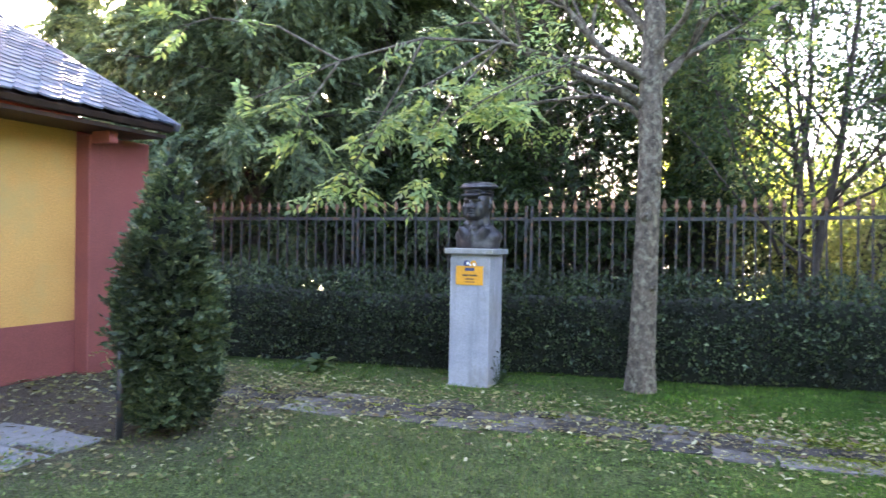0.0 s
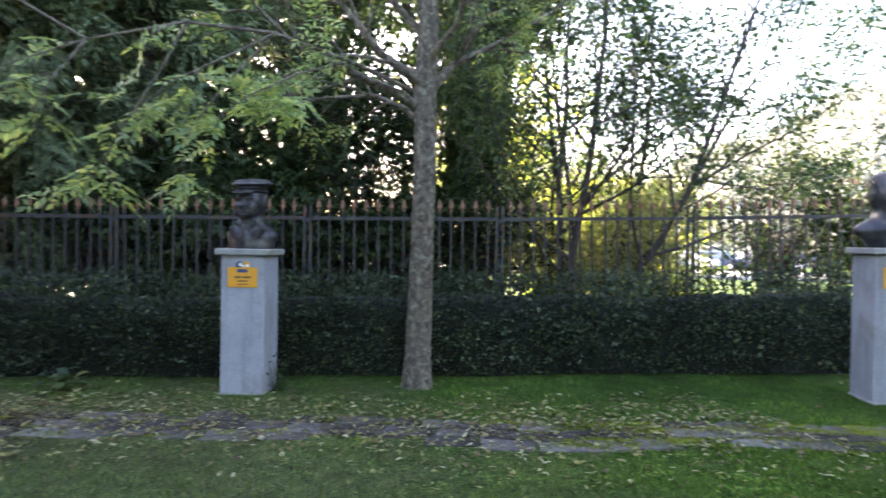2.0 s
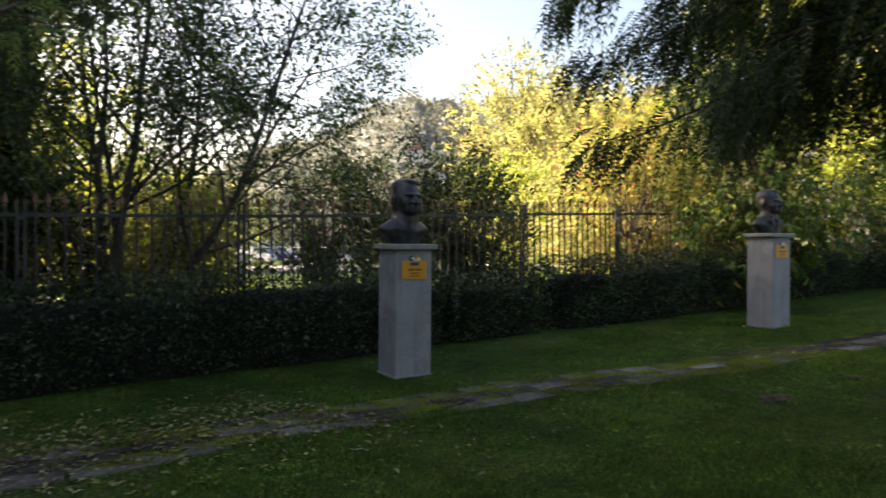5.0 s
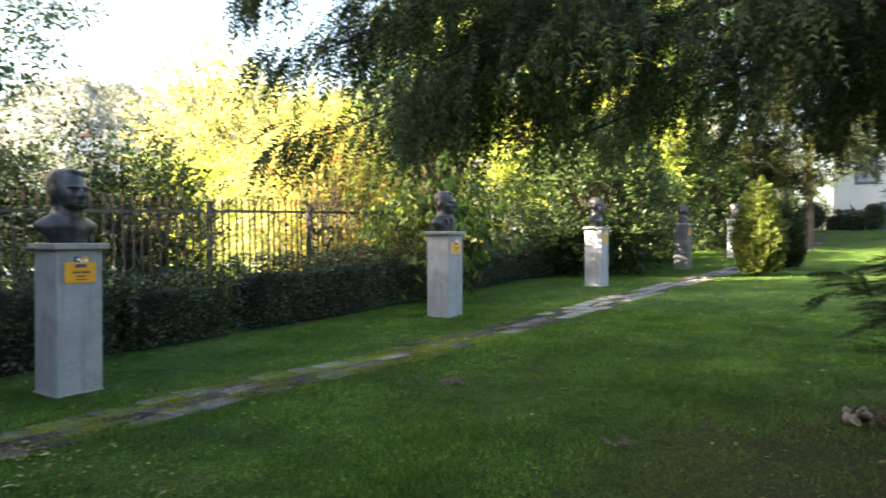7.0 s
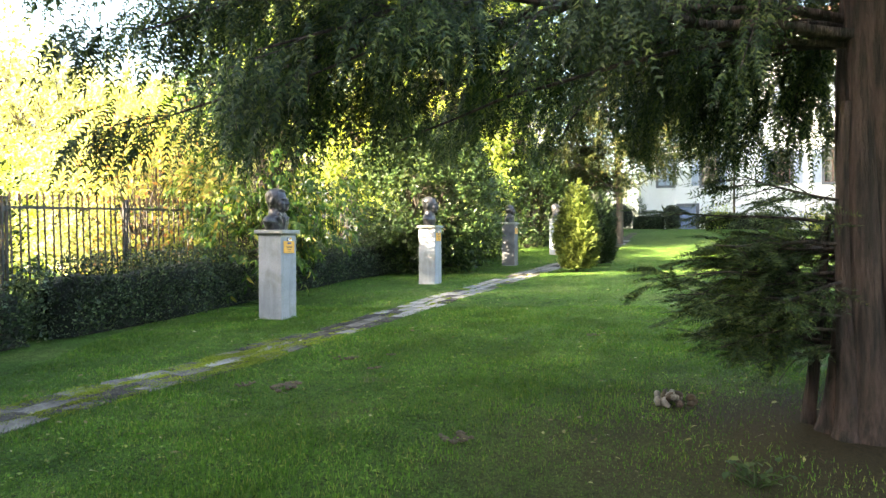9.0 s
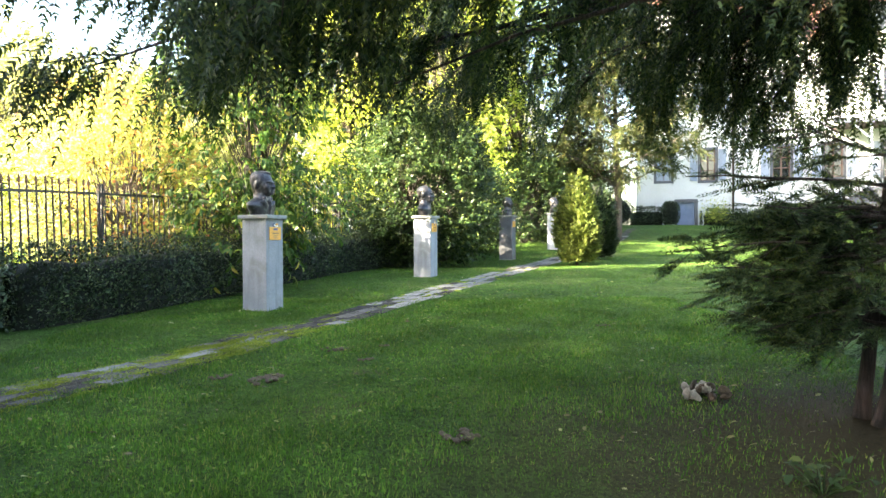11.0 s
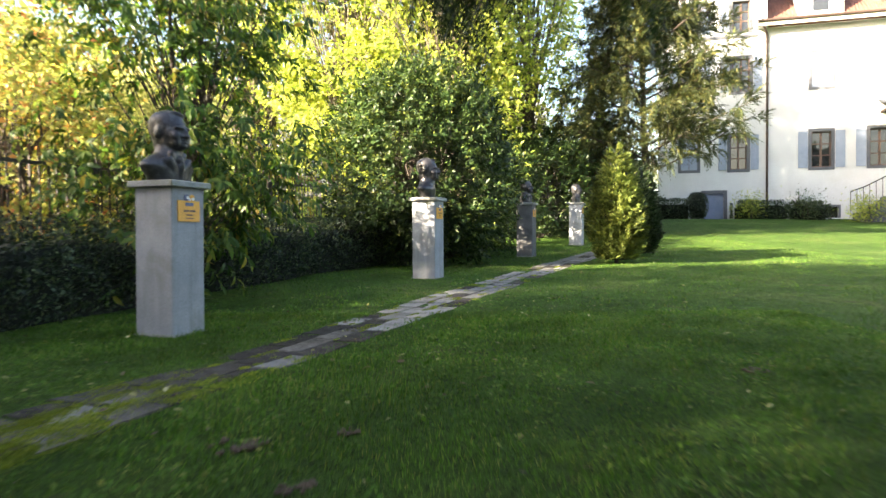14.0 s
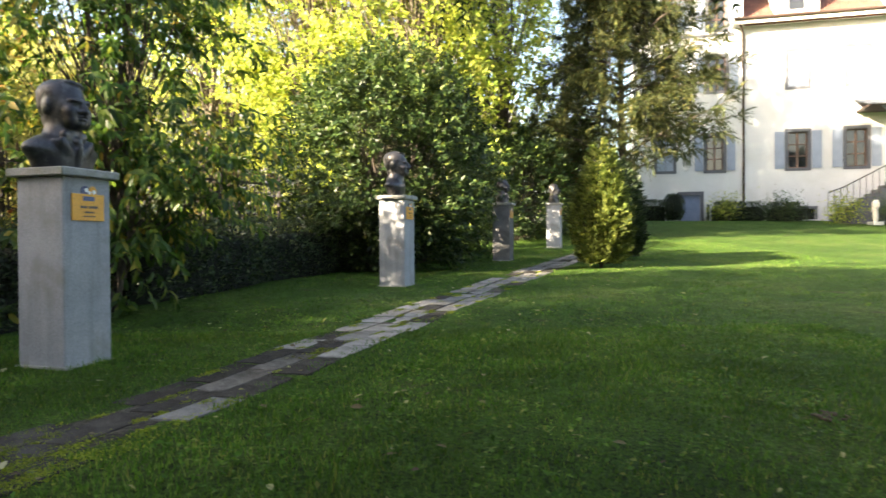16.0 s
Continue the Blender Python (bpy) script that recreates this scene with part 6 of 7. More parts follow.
# behind the railings, from the building to the car park
# crown added mostly above the view, to keep sun off the lawn
full_shrub("shade_tree", 5.4, 15.6, 2.8, 12.0, 46, "tall grey-green tree with a high crown added for shade", M_GREY, 1800, 9, 0.18, 0.1, 0.5, 0.3, foot=5.6, bumps=0.6, shell=0.3, stems=1, category="tree", trunk_r=0.16)
full_shrub("shade_tree", 8.4, 20.5, 2.6, 6.8, 47, "tall yellow-green tree beyond the railings", M_LIME, 1300, 8, 0.17, 0.09, 0.45, 0.3, foot=1.6, bumps=0.6, shell=0.3, stems=1, category="tree", trunk_r=0.16)
full_shrub("shade_tree", 12.3, 24.0, 2.4, 5.6, 49, "green tree at the edge of the car park lawn", M_GREY, 700, 9, 0.15, 0.08, 0.4, 0.3, foot=0.8, bumps=0.6, shell=0.3, stems=1, category="tree", trunk_r=0.14)
# another added high crown, dense above the view, that shades the lawn
full_shrub("shade_tree", 2.2, 17.6, 3.3, 14.5, 48, "tall tree whose high crown is added to shade the lawn", M_GREY, 2600, 9, 0.19, 0.11, 0.5, 0.3, foot=6.4, bumps=0.6, shell=0.3, stems=1, category="tree", trunk_r=0.18)
full_shrub("thin_tree", 1.6, 14.6, 1.7, 7.0, 148, "thin young tree with grey-green leaves", M_GREY, 420, 8, 0.13, 0.06, 0.45, 0.3, foot=2.6, bumps=0.7, shell=0.3, stems=2, category="tree", trunk_r=0.06)
ivy_trunk(3.95, 10.9, 10.0, 0.17, 50)
full_shrub("laurel", 2.0, 11.6, 1.5, 4.6, 51, "dark glossy evergreen shrub behind the railings", M_LAUREL, 1500, 10, 0.12, 0.06, 0.35, 0.35, foot=0.0, bumps=0.4)
full_shrub("laurel", 0.7, 12.4, 1.4, 4.0, 152, "dark evergreen shrub beside the cypress", M_LAUREL, 1100, 10, 0.12, 0.06, 0.35, 0.35, foot=0.0, bumps=0.4)
full_shrub("laurel", 3.5, 12.3, 1.5, 4.4, 52, "dark evergreen shrub behind the railings", M_LAUREL, 1200, 10, 0.12, 0.06, 0.35, 0.35, foot=0.0, bumps=0.4)
for k, (x, y, tall) in enumerate([(0.4, 10.6, 2.1), (1.3, 11.6, 2.6), (2.4, 10.3, 2.0), (3.6, 10.2, 2.2), (-1.6, 11.2, 2.2), (-0.6, 11.8, 2.6)]):
    full_shrub("low_evergreen", x, y, 1.1, tall, 151 + k, "low dark evergreen shrub behind the railings", M_LAUREL, 520, 9, 0.12, 0.062, 0.32, 0.3, foot=0.0, bumps=0.5, squash=0.6, group="low evergreens behind the railings")
full_shrub("shrub", 7.0, 11.8, 1.4, 2.2, 158, "sunlit yellow-green shrub beyond the crooked tree", M_LIME, 620, 9, 0.12, 0.065, 0.4, 0.25, foot=0.0, bumps=0.6, squash=0.6)
full_shrub("shrub", 9.4, 14.5, 1.5, 2.6, 159, "low yellow-green shrub on the far lawn", M_LIME, 420, 9, 0.13, 0.07, 0.4, 0.25, foot=0.0, bumps=0.6, squash=0.6)
broadleaf("crooked_tree", 5.0, 9.15, 6.8, 3.0, 53, "crooked many-stemmed tree with sparse grey-green leaves", M_GREY, stems=7, leaves=38000, size=0.085, width=0.04, clump=0.15, low=0.2, trunk_r=0.14, lean=(0.22, 0.0), branches=17, per=9)
broadleaf("shrub", 5.2, 9.75, 2.6, 1.1, 54, "yellow-green sunlit shrub behind the railings", M_YELLOW, stems=5, leaves=8000, size=0.085, low=0.05, category="shrub")
broadleaf("shrub", 6.4, 9.5, 1.7, 0.8, 155, "bright yellow-green shrub under the crooked tree", M_YELLOW, stems=5, leaves=4500, size=0.085, low=0.05, category="shrub")
broadleaf("shrub", 8.6, 8.4, 1.2, 0.6, 55, "thin green shrub behind the railings", M_GREY, stems=4, leaves=1500, size=0.08, category="shrub")
full_shrub("shrub", 9.0, 9.7, 1.1, 2.6, 160, "loose twiggy shrub behind the railings", M_GREY, 200, 8, 0.09, 0.045, 0.4, 0.25, foot=1.3, bumps=0.6, shell=0.3, rise=0.9)
broadleaf("shrub", 10.4, 9.0, 3.2, 1.2, 56, "loose green shrub with upright shoots behind the railings", M_SHRUB, stems=7, leaves=9000, size=0.09, width=0.045, low=0.08, clump=0.16, rise=1.2, category="shrub")
full_shrub("shrub", 11.2, 8.3, 1.0, 2.7, 157, "leafy dark green shrub behind the railings", M_SHRUB, 420, 9, 0.11, 0.06, 0.4, 0.2, bumps=0.7, rise=1.0)
full_shrub("shrub", 12.2, 8.4, 1.1, 2.5, 57, "leafy green shrub behind the railings", M_SHRUB, 520, 9, 0.11, 0.06, 0.35, 0.2, bumps=0.6, rise=0.9)
full_shrub("autumn_tree", 27.5, 16.6, 2.6, 9.0, 58, "tall tree with pale yellow autumn leaves", M_YELLOW, 1300, 9, 0.2, 0.12, 0.6, 0.25, foot=1.0, bumps=0.7, shell=0.3, stems=1, category="tree", trunk_r=0.13)
full_shrub("autumn_tree", 24.5, 12.6, 2.3, 6.2, 59, "yellow-green autumn tree beyond the railings", M_YELLOW, 1000, 9, 0.18, 0.11, 0.55, 0.25, foot=0.6, bumps=0.7, shell=0.3, stems=1, category="tree", trunk_r=0.12)
full_shrub("autumn_tree", 29.5, 13.0, 2.4, 7.6, 60, "slender pale yellow autumn tree", M_YELLOW, 1000, 9, 0.2, 0.12, 0.55, 0.25, foot=0.8, bumps=0.7, shell=0.3, stems=1, category="tree", trunk_r=0.12)
full_shrub("autumn_shrub", 17.6, 8.2, 1.7, 3.4, 62, "yellow autumn shrub behind the railings", M_YELLOW, 1100, 9, 0.12, 0.07, 0.4, 0.25, foot=0.0, bumps=0.6, shell=0.3, squash=0.6)
full_shrub("autumn_shrub", 21.5, 8.0, 2.0, 4.4, 63, "yellow-green autumn shrub behind the railings", M_LIME, 1200, 9, 0.13, 0.075, 0.45, 0.25, foot=0.0, bumps=0.6, shell=0.3, squash=0.6)
full_shrub("autumn_shrub", 18.5, 11.6, 1.8, 3.4, 64, "yellow-green shrub beyond the railings", M_LIME, 900, 9, 0.13, 0.07, 0.4, 0.25, foot=0.0, bumps=0.6, shell=0.3, squash=0.6)

# along the path
full_shrub("cherry_tree", 14.6, 3.45, 1.6, 5.4, 71, "tall shrubby tree with long drooping green and yellow leaves", M_CHERRY, 1250, 10, 0.15, 0.05, 0.3, 0.65, foot=0.0, bumps=0.45, shell=0.2, squash=0.6, stems=3, angle=0.8, curved=True, rise=0.1, trunk_r=0.035, spread=0.3)
# added behind the cherry, to keep sun off the evergreen's lower leaves
full_shrub("autumn_shrub", 18.7, 5.4, 1.2, 3.7, 173, "yellow-green shrub added to shade the dark evergreen", M_YELLOW, 900, 9, 0.11, 0.06, 0.4, 0.25, foot=0.0, bumps=0.6, shell=0.3, squash=0.6)
full_shrub("autumn_shrub", 16.6, 6.2, 1.6, 3.4, 72, "yellow shrub behind the hedge", M_YELLOW, 1300, 9, 0.11, 0.06, 0.4, 0.25, foot=0.0, bumps=0.6, shell=0.3, squash=0.6)
full_shrub("autumn_shrub", 14.5, 5.9, 1.4, 3.7, 172, "red and orange autumn shrub behind the low hedge", M_ORANGE, 1300, 9, 0.1, 0.055, 0.35, 0.3, foot=0.0, bumps=0.6, shell=0.3, squash=0.6)
full_shrub("dark_shrub", 20.4, 0.3, (1.4, 1.72), 4.0, 73, "dense rounded dark green evergreen behind the pedestals", M_SHRUB, 3600, 11, 0.11, 0.052, 0.32, 0.35, foot=0.0, bumps=0.45, shell=0.5, squash=0.7, stems=5, rise=0.4)
full_shrub("dark_shrub", 23.0, -0.35, (1.5, 1.5), 3.3, 74, "dense dark green evergreen behind the hedge", M_SHRUB, 2000, 10, 0.11, 0.048, 0.32, 0.3, foot=0.0, bumps=0.45, shell=0.5, squash=0.7, stems=5)
full_shrub("dark_shrub", 26.6, -1.6, 1.6, 3.0, 75, "dark green shrub beside the far path", M_SHRUB, 1300, 9, 0.13, 0.065, 0.35, 0.3, foot=0.0, bumps=0.45, shell=0.45)
full_shrub("dark_shrub", 31.2, -4.2, 1.7, 3.6, 76, "dark green shrub behind the last pedestal", M_SHRUB, 1200, 9, 0.14, 0.07, 0.35, 0.3, foot=0.0, bumps=0.45, shell=0.45)
for k, (x, y, r, tall, lift) in enumerate(((36.0, 7.5, 4.4, 16.5, 0.8), (33.0, 3.0, 4.1, 15.0, 0.8), (31.0, -0.6, 3.6, 14.5, 1.6), (37.0, -4.2, 3.8, 14.5, 1.0), (41.5, -0.6, 4.0, 14.0, 0.8))):
    full_shrub("lime_tree", x, y, r, tall, 77 + k, ("large tree with bright yellow-green sunlit leaves", "large yellow-green tree behind the shrubs", "yellow-green tree with pale forked limbs", "yellow-green tree beside the evergreen", "yellow-green tree at the end of the garden")[k], M_LIME, (2900, 3300, 3000, 2900, 2200)[k], 9, 0.21, 0.11, 0.6, 0.35, foot=lift, bumps=0.6, shell=0.35, squash=0.7, stems=3, spread=0.22, category="tree", trunk_r=0.14, bark=M_BARK)
full_shrub("dark_shrub", 33.8, -7.0, 1.7, 4.2, 84, "dark green shrub below the evergreen tree", M_SHRUB, 1200, 9, 0.14, 0.07, 0.35, 0.3, foot=0.0, bumps=0.45, shell=0.45)
for k, (x, y) in enumerate([(38.0, 9.0), (37.5, 5.0), (38.5, 1.5), (37.5, -2.5), (39.0, -6.0), (36.0, -4.2)]):
    if k == 0:
        far_shrub = full_shrub("dark_shrub", x, y, 2.0, 4.0, 88, "dense dark green shrub at the end of the garden", M_SHRUB, 700, 8, 0.2, 0.1, 0.4, 0.3, foot=0.0, bumps=0.45, group="shrubs at the garden's end")
    else:
        copy_thing(far_shrub, pose(x, y, gz(x, y), 0, 0, 50 * k))
broadleaf("red_shrub", 36.0, -8.0, 3.6, 1.2, 80, "small dark red-leaved shrub near the house", M_RED, stems=4, leaves=4000, size=0.14, width=0.08, category="shrub")


def feathery_evergreen(x, y, height, reach, seed):
    """A spreading evergreen: long boughs that rise and arch outwards, feathered with fine sprays."""
    rng = rng_of(seed)
    z = gz(x, y)
    trunk = limb(rng, (x, y, z - 0.2), (0, -0.04, 1), height, 0.2, 0.03, 10, 0.02)
    boughs = []
    for k in range(58):
        f = 0.22 + 0.76 * k / 57
        a = k * 2.4 + rng.normal() * 0.25
        ln = reach * (1.0 - 0.72 * (f - 0.22) / 0.78) * rng.uniform(0.75, 1.15) * (1.15 if math.sin(a) < -0.3 else 0.9)
        i = f * 10
        p = trunk[0][int(i)] * (1 - i % 1) + trunk[0][min(int(i) + 1, 10)] * (i % 1)
        boughs.append(limb(rng, p, (math.cos(a), math.sin(a), 0.55), ln, 0.05, 0.01, 8, 0.07, -0.35))
    subs = []
    for b in boughs:
        subs += branch_out(rng, b, 10, 0.22, reach * 0.28, 0.85, -0.1, 0.12, 4, flat=0.5)
    P, D = along(rng, subs + boughs, 13500, 0.15)
    P = P + rng.normal(size=P.shape) * 0.06
    crown = fronds(rng, P, D * 0.8 + rng.normal(size=P.shape) * 0.45 + [0, 0, -0.12], 0.46, 9, 0.11, 0.03, 0.25, 0.7, 0.18, needles=True)
    tree_thing("evergreen_tree", boughs + subs, crown, M_BARK_DARK, M_EVERGREEN, (x, y, z), "feathery bronze-green evergreen tree beside the white house", trunk_paths=[trunk])


feathery_evergreen(32.4, -8.6, 10.5, 4.6, 81)


def yew():
    """The old yew over the lawn: fluted red-brown stems, long level boughs with hanging sprays, and a low skirt."""
    rng = rng_of(91)
    x, y = 5.55, -3.32
    z = gz(x, y)
    stems = []
    for dx, dy, r, l in ((0.0, 0.0, 0.27, 6.5), (0.24, 0.06, 0.14, 5.5), (-0.24, -0.06, 0.15, 5.5), (0.06, 0.27, 0.12, 4.6), (-0.14, 0.22, 0.13, 5.0), (0.18, -0.19, 0.13, 5.0), (0.19, 0.22, 0.1, 3.6), (-0.05, -0.27, 0.13, 5.0), (-0.3, 0.12, 0.1, 3.4), (0.3, -0.06, 0.09, 2.8), (0.02, 0.42, 0.075, 2.4), (-0.16, 0.38, 0.08, 2.6), (0.2, 0.44, 0.055, 1.8)):
        p, rr = limb(rng, (x + dx * 1.15, y + dy * 1.15, z - 0.15), (-dx * 0.12, -dy * 0.12, 1), l, r, r * 0.4, 12, 0.03)
        rr[0] *= 1.8
        rr[1] *= 1.2
        stems.append((p, rr))
    boughs = []
    for k, (zz, a, ln) in enumerate(((2.45, 62, 5.4), (2.6, 84, 5.6), (2.5, 40, 5.0), (2.5, 105, 4.6), (3.0, 22, 4.4), (2.9, 72, 6.0), (2.8, 118, 4.8), (3.0, 52, 5.6), (3.1, 94, 5.8), (2.6, 5, 3.4), (3.3, -12, 4.0), (3.5, 150, 3.8), (3.3, 32, 5.2), (3.5, 78, 6.0), (3.7, 180, 3.6), (3.6, 240, 3.4), (3.6, 300, 3.4), (3.8, 62, 5.8), (3.8, 108, 5.2), (4.3, 15, 4.4), (4.6, 330, 3.6), (4.8, 200, 3.2), (4.4, 88, 5.2), (4.5, 45, 5.0), (5.4, 140, 3.4), (5.4, 280, 3.2), (2.7, 50, 4.0), (2.6, 73, 4.6), (2.4, 95, 3.8), (2.7, 32, 3.8), (3.2, 100, 5.4), (3.4, 88, 5.9), (3.0, 110, 4.6), (3.6, 98, 5.6))):
        d = (math.cos(radians(a)), math.sin(radians(a)), 0.14)
        ln *= 0.72 if -20 < a < 36 else 1.0
        boughs.append(limb(rng, (x + d[0] * 0.1, y + d[1] * 0.1, z + zz + (0.45 if zz < 3.25 else 0.1)), d, ln, (0.03, 0.042, 0.026, 0.055)[k % 4] * (0.6 if a < 45 else 1.0), 0.006, 9, 0.1, -0.46))
    subs = []
    for b in boughs:
        subs += branch_out(rng, b, 17, 0.12, 1.05, 0.95, -0.5, 0.1, 5, flat=0.35)
    kept = []
    for b in subs:
        mid, tip = b[0][len(b[0]) // 2], b[0][-1]
        far_side = float(smoothstep(0.6, -1.2, mid[1]))
        if mid[1] > -2.4 and (rng.random() < 0.58 * far_side or tip[2] < 2.1 + 0.45 * far_side):
            continue
        kept.append(b)
    subs = kept
    P, D = along(rng, subs, 18500, 0.05)
    P = P + rng.normal(size=P.shape) * 0.07
    ok = (P[:, 2] > 2.2 + 0.12 * np.sin(P[:, 0] * 2.3 + P[:, 1] * 3.1)) | (P[:, 1] < -2.2)
    P, D = P[ok], D[ok]
    V1 = fronds(rng, P, D * 0.6 + rng.normal(size=P.shape) * 0.3 + [0, 0, -0.5], 0.3, 10, 0.052, 0.016, 0.3, 0.95, 0.14, needles=True)
    # low skirt of flat, layered branches on the sunny side
    skirt = []
    for a in np.linspace(-30, 100, 15):
        for zz in (0.62, 0.85, 1.1, 1.35):
            d = (math.cos(radians(a + rng.normal() * 8)), math.sin(radians(a + rng.normal() * 8)), 0.12)
            ln = rng.uniform(0.6, 1.15) * (1.0 if a < 50 else 1.1)
            skirt.append(limb(rng, (x + d[0] * 0.15, y + d[1] * 0.2, z + zz), d, ln, 0.014, 0.004, 5, 0.08, -0.1))
    # the branches that hang over the bare soil
    for a, zz, ln in ((108, 0.95, 1.55), (102, 1.2, 1.65), (112, 1.4, 1.6), (98, 1.55, 1.6), (118, 1.7, 1.4), (106, 0.75, 1.25), (95, 0.95, 1.3), (122, 1.15, 1.2)):
        skirt.append(limb(rng, (x, y + 0.25, z + zz), (math.cos(radians(a)), math.sin(radians(a)), 0.05), ln, 0.016, 0.004, 6, 0.06, -0.1))
    sk2 = []
    for s in skirt:
        sk2 += branch_out(rng, s, 9, 0.25, 0.4, 0.8, -0.1, 0.1, 3, flat=0.25)
    P, D = along(rng, sk2 + skirt, 4600, 0.25)
    V2 = fronds(rng, P, D * [1, 1, 0.5] + rng.normal(size=P.shape) * [0.3, 0.3, 0.12], 0.22, 11, 0.038, 0.011, 0.12, 1.0, 0.1, needles=True)
    tree_thing("yew_tree", boughs + subs + skirt + sk2, joined([V1, V2]), M_BARK_YEW, M_YEW, (x, y, z), "old spreading yew with red-brown fluted stems and drooping boughs", sides=5, trunk_paths=stems)


yew()


# unseen trees added on the garden's other side, to cut sky light
for k, (x, y, tall, r) in enumerate([(-9, -13, 9, 2.8), (-3, -15, 10, 3.0), (3, -14, 9, 2.8), (9, -16, 10, 3.0), (-12, -4, 9, 2.8), (-13, 4, 9, 2.8)]):
    if k == 0:
        first_far = conifer(x, y, tall, r, 140, "unseen dark green cypress added to cut the sky light", n=1400, leaf=0.4, frond=0.8, group="conifers across the lawn")
    else:
        copy_thing(first_far, pose(x, y, gz(x, y), 0, 0, 63 * k))

# ---- grass, fallen leaves and small things ----
def grass():
    rng = rng_of(101)
    n1, n2, n3 = 240000, 150000, 70000
    x = np.concatenate([rng.uniform(1.5, 13, n1), rng.uniform(-5, 6, n2), rng.uniform(10, 32, n3)])
    y = np.concatenate([rng.uniform(-4, 4.5, n1), rng.uniform(1.0, 8.5, n2), rng.uniform(-11, 3, n3)])
    far = np.concatenate([np.ones(n1), np.ones(n2), np.full(n3, 1.7)])
    pc = np.interp(x, PATH_X, PATH_Y)
    off = (y - pc) * 0.925
    ok = (np.abs(off) > 0.315 + 0.07 * np.sin(x * 4.1) * np.sin(y * 5 + x) + 0.06 * np.sin(x * 13 + 1) + rng.uniform(-0.07, 0.07, len(x))) & (y < 8.3 - 0.27 * x) & (np.hypot(x - 5.3, y + 3.0) > 0.45 + rng.random(len(x)) * 1.2)
    ok &= ~((x < -2.3) & (y > 4.3))
    ok &= rng.random(len(x)) > 0.42 * np.clip(1.7 - np.hypot(x - 4.3, y + 1.9) * 0.6, 0, 1)
    for px, py in PEDESTALS:
        ok &= np.hypot(x - px, y - py) > 0.25
    x, y, far = x[ok], y[ok], far[ok]
    n = len(x)
    P = np.column_stack([x, y, ground_z(x, y) - 0.005])
    tuft = 0.8 + 0.25 * np.sin(x * 1.3 + 2) * np.sin(y * 1.7) + 0.2 * np.sin(x * 5.1 + y * 3.3) * np.sin(y * 4.3 - x)
    L = np.clip(0.042 * tuft, 0.016, 0.075) * rng.uniform(0.6, 1.5, n)
    D = np.column_stack([rng.normal(size=(n, 2)) * 0.45, np.full(n, 0.8)])
    V, F = leaf_arrays(P, D, rng.normal(size=(n, 3)), L, (0.005 + 0.07 * L) * far, 0.2, 0.25)
    # one triangle a blade
    F = F.reshape(-1, 2, 3)[:, 0]
    V4 = V.reshape(-1, 4, 3)
    V = np.stack([V4[:, 3], V4[:, 1], V4[:, 2]], 1)
    V[:, :2, 2] = P[:, 2][:, None]
    V = V.reshape(-1, 3)
    F = np.arange(len(V)).reshape(-1, 3)
    tagged(link("grass", mesh_of("grass", V, F), M_BLADE), "short uneven lawn grass blades", "grass", kind="stuff")


grass()


def weeds():
    """Clover, daisies' leaves and plantain in loose patches among the grass."""
    rng = rng_of(105)
    n = 900
    cx = np.concatenate([rng.uniform(2.5, 14, n), rng.uniform(-3, 4, n // 3)])
    cy = np.concatenate([rng.uniform(-4, 3.5, n), rng.uniform(2.0, 5.0, n // 3)])
    keep = (np.abs((cy - np.interp(cx, PATH_X, PATH_Y)) * 0.925) > 0.45) & (np.hypot(cx - 4.8, cy + 2.2) > 2.3)
    cx, cy = cx[keep], cy[keep]
    per = 16
    q = rng.normal(size=(len(cx) * per, 2)) * np.repeat(rng.uniform(0.03, 0.13, len(cx)), per)[:, None]
    x, y = np.repeat(cx, per) + q[:, 0], np.repeat(cy, per) + q[:, 1]
    m = len(x)
    P = np.column_stack([x, y, ground_z(x, y) + rng.uniform(0.008, 0.035, m)])
    D = np.column_stack([rng.normal(size=(m, 2)), rng.uniform(-0.1, 0.5, m)])
    L = rng.uniform(0.018, 0.042, m)
    V, F = leaf_arrays(P, D, np.column_stack([rng.normal(size=(m, 2)) * 0.35, np.ones(m)]), L, L * rng.uniform(0.5, 0.85, m), 0.15, 0.55)
    tagged(link("weeds", mesh_of("weeds", V, F), M_BLADE), "clover and small weeds among the lawn grass", "weeds", kind="stuff")


weeds()


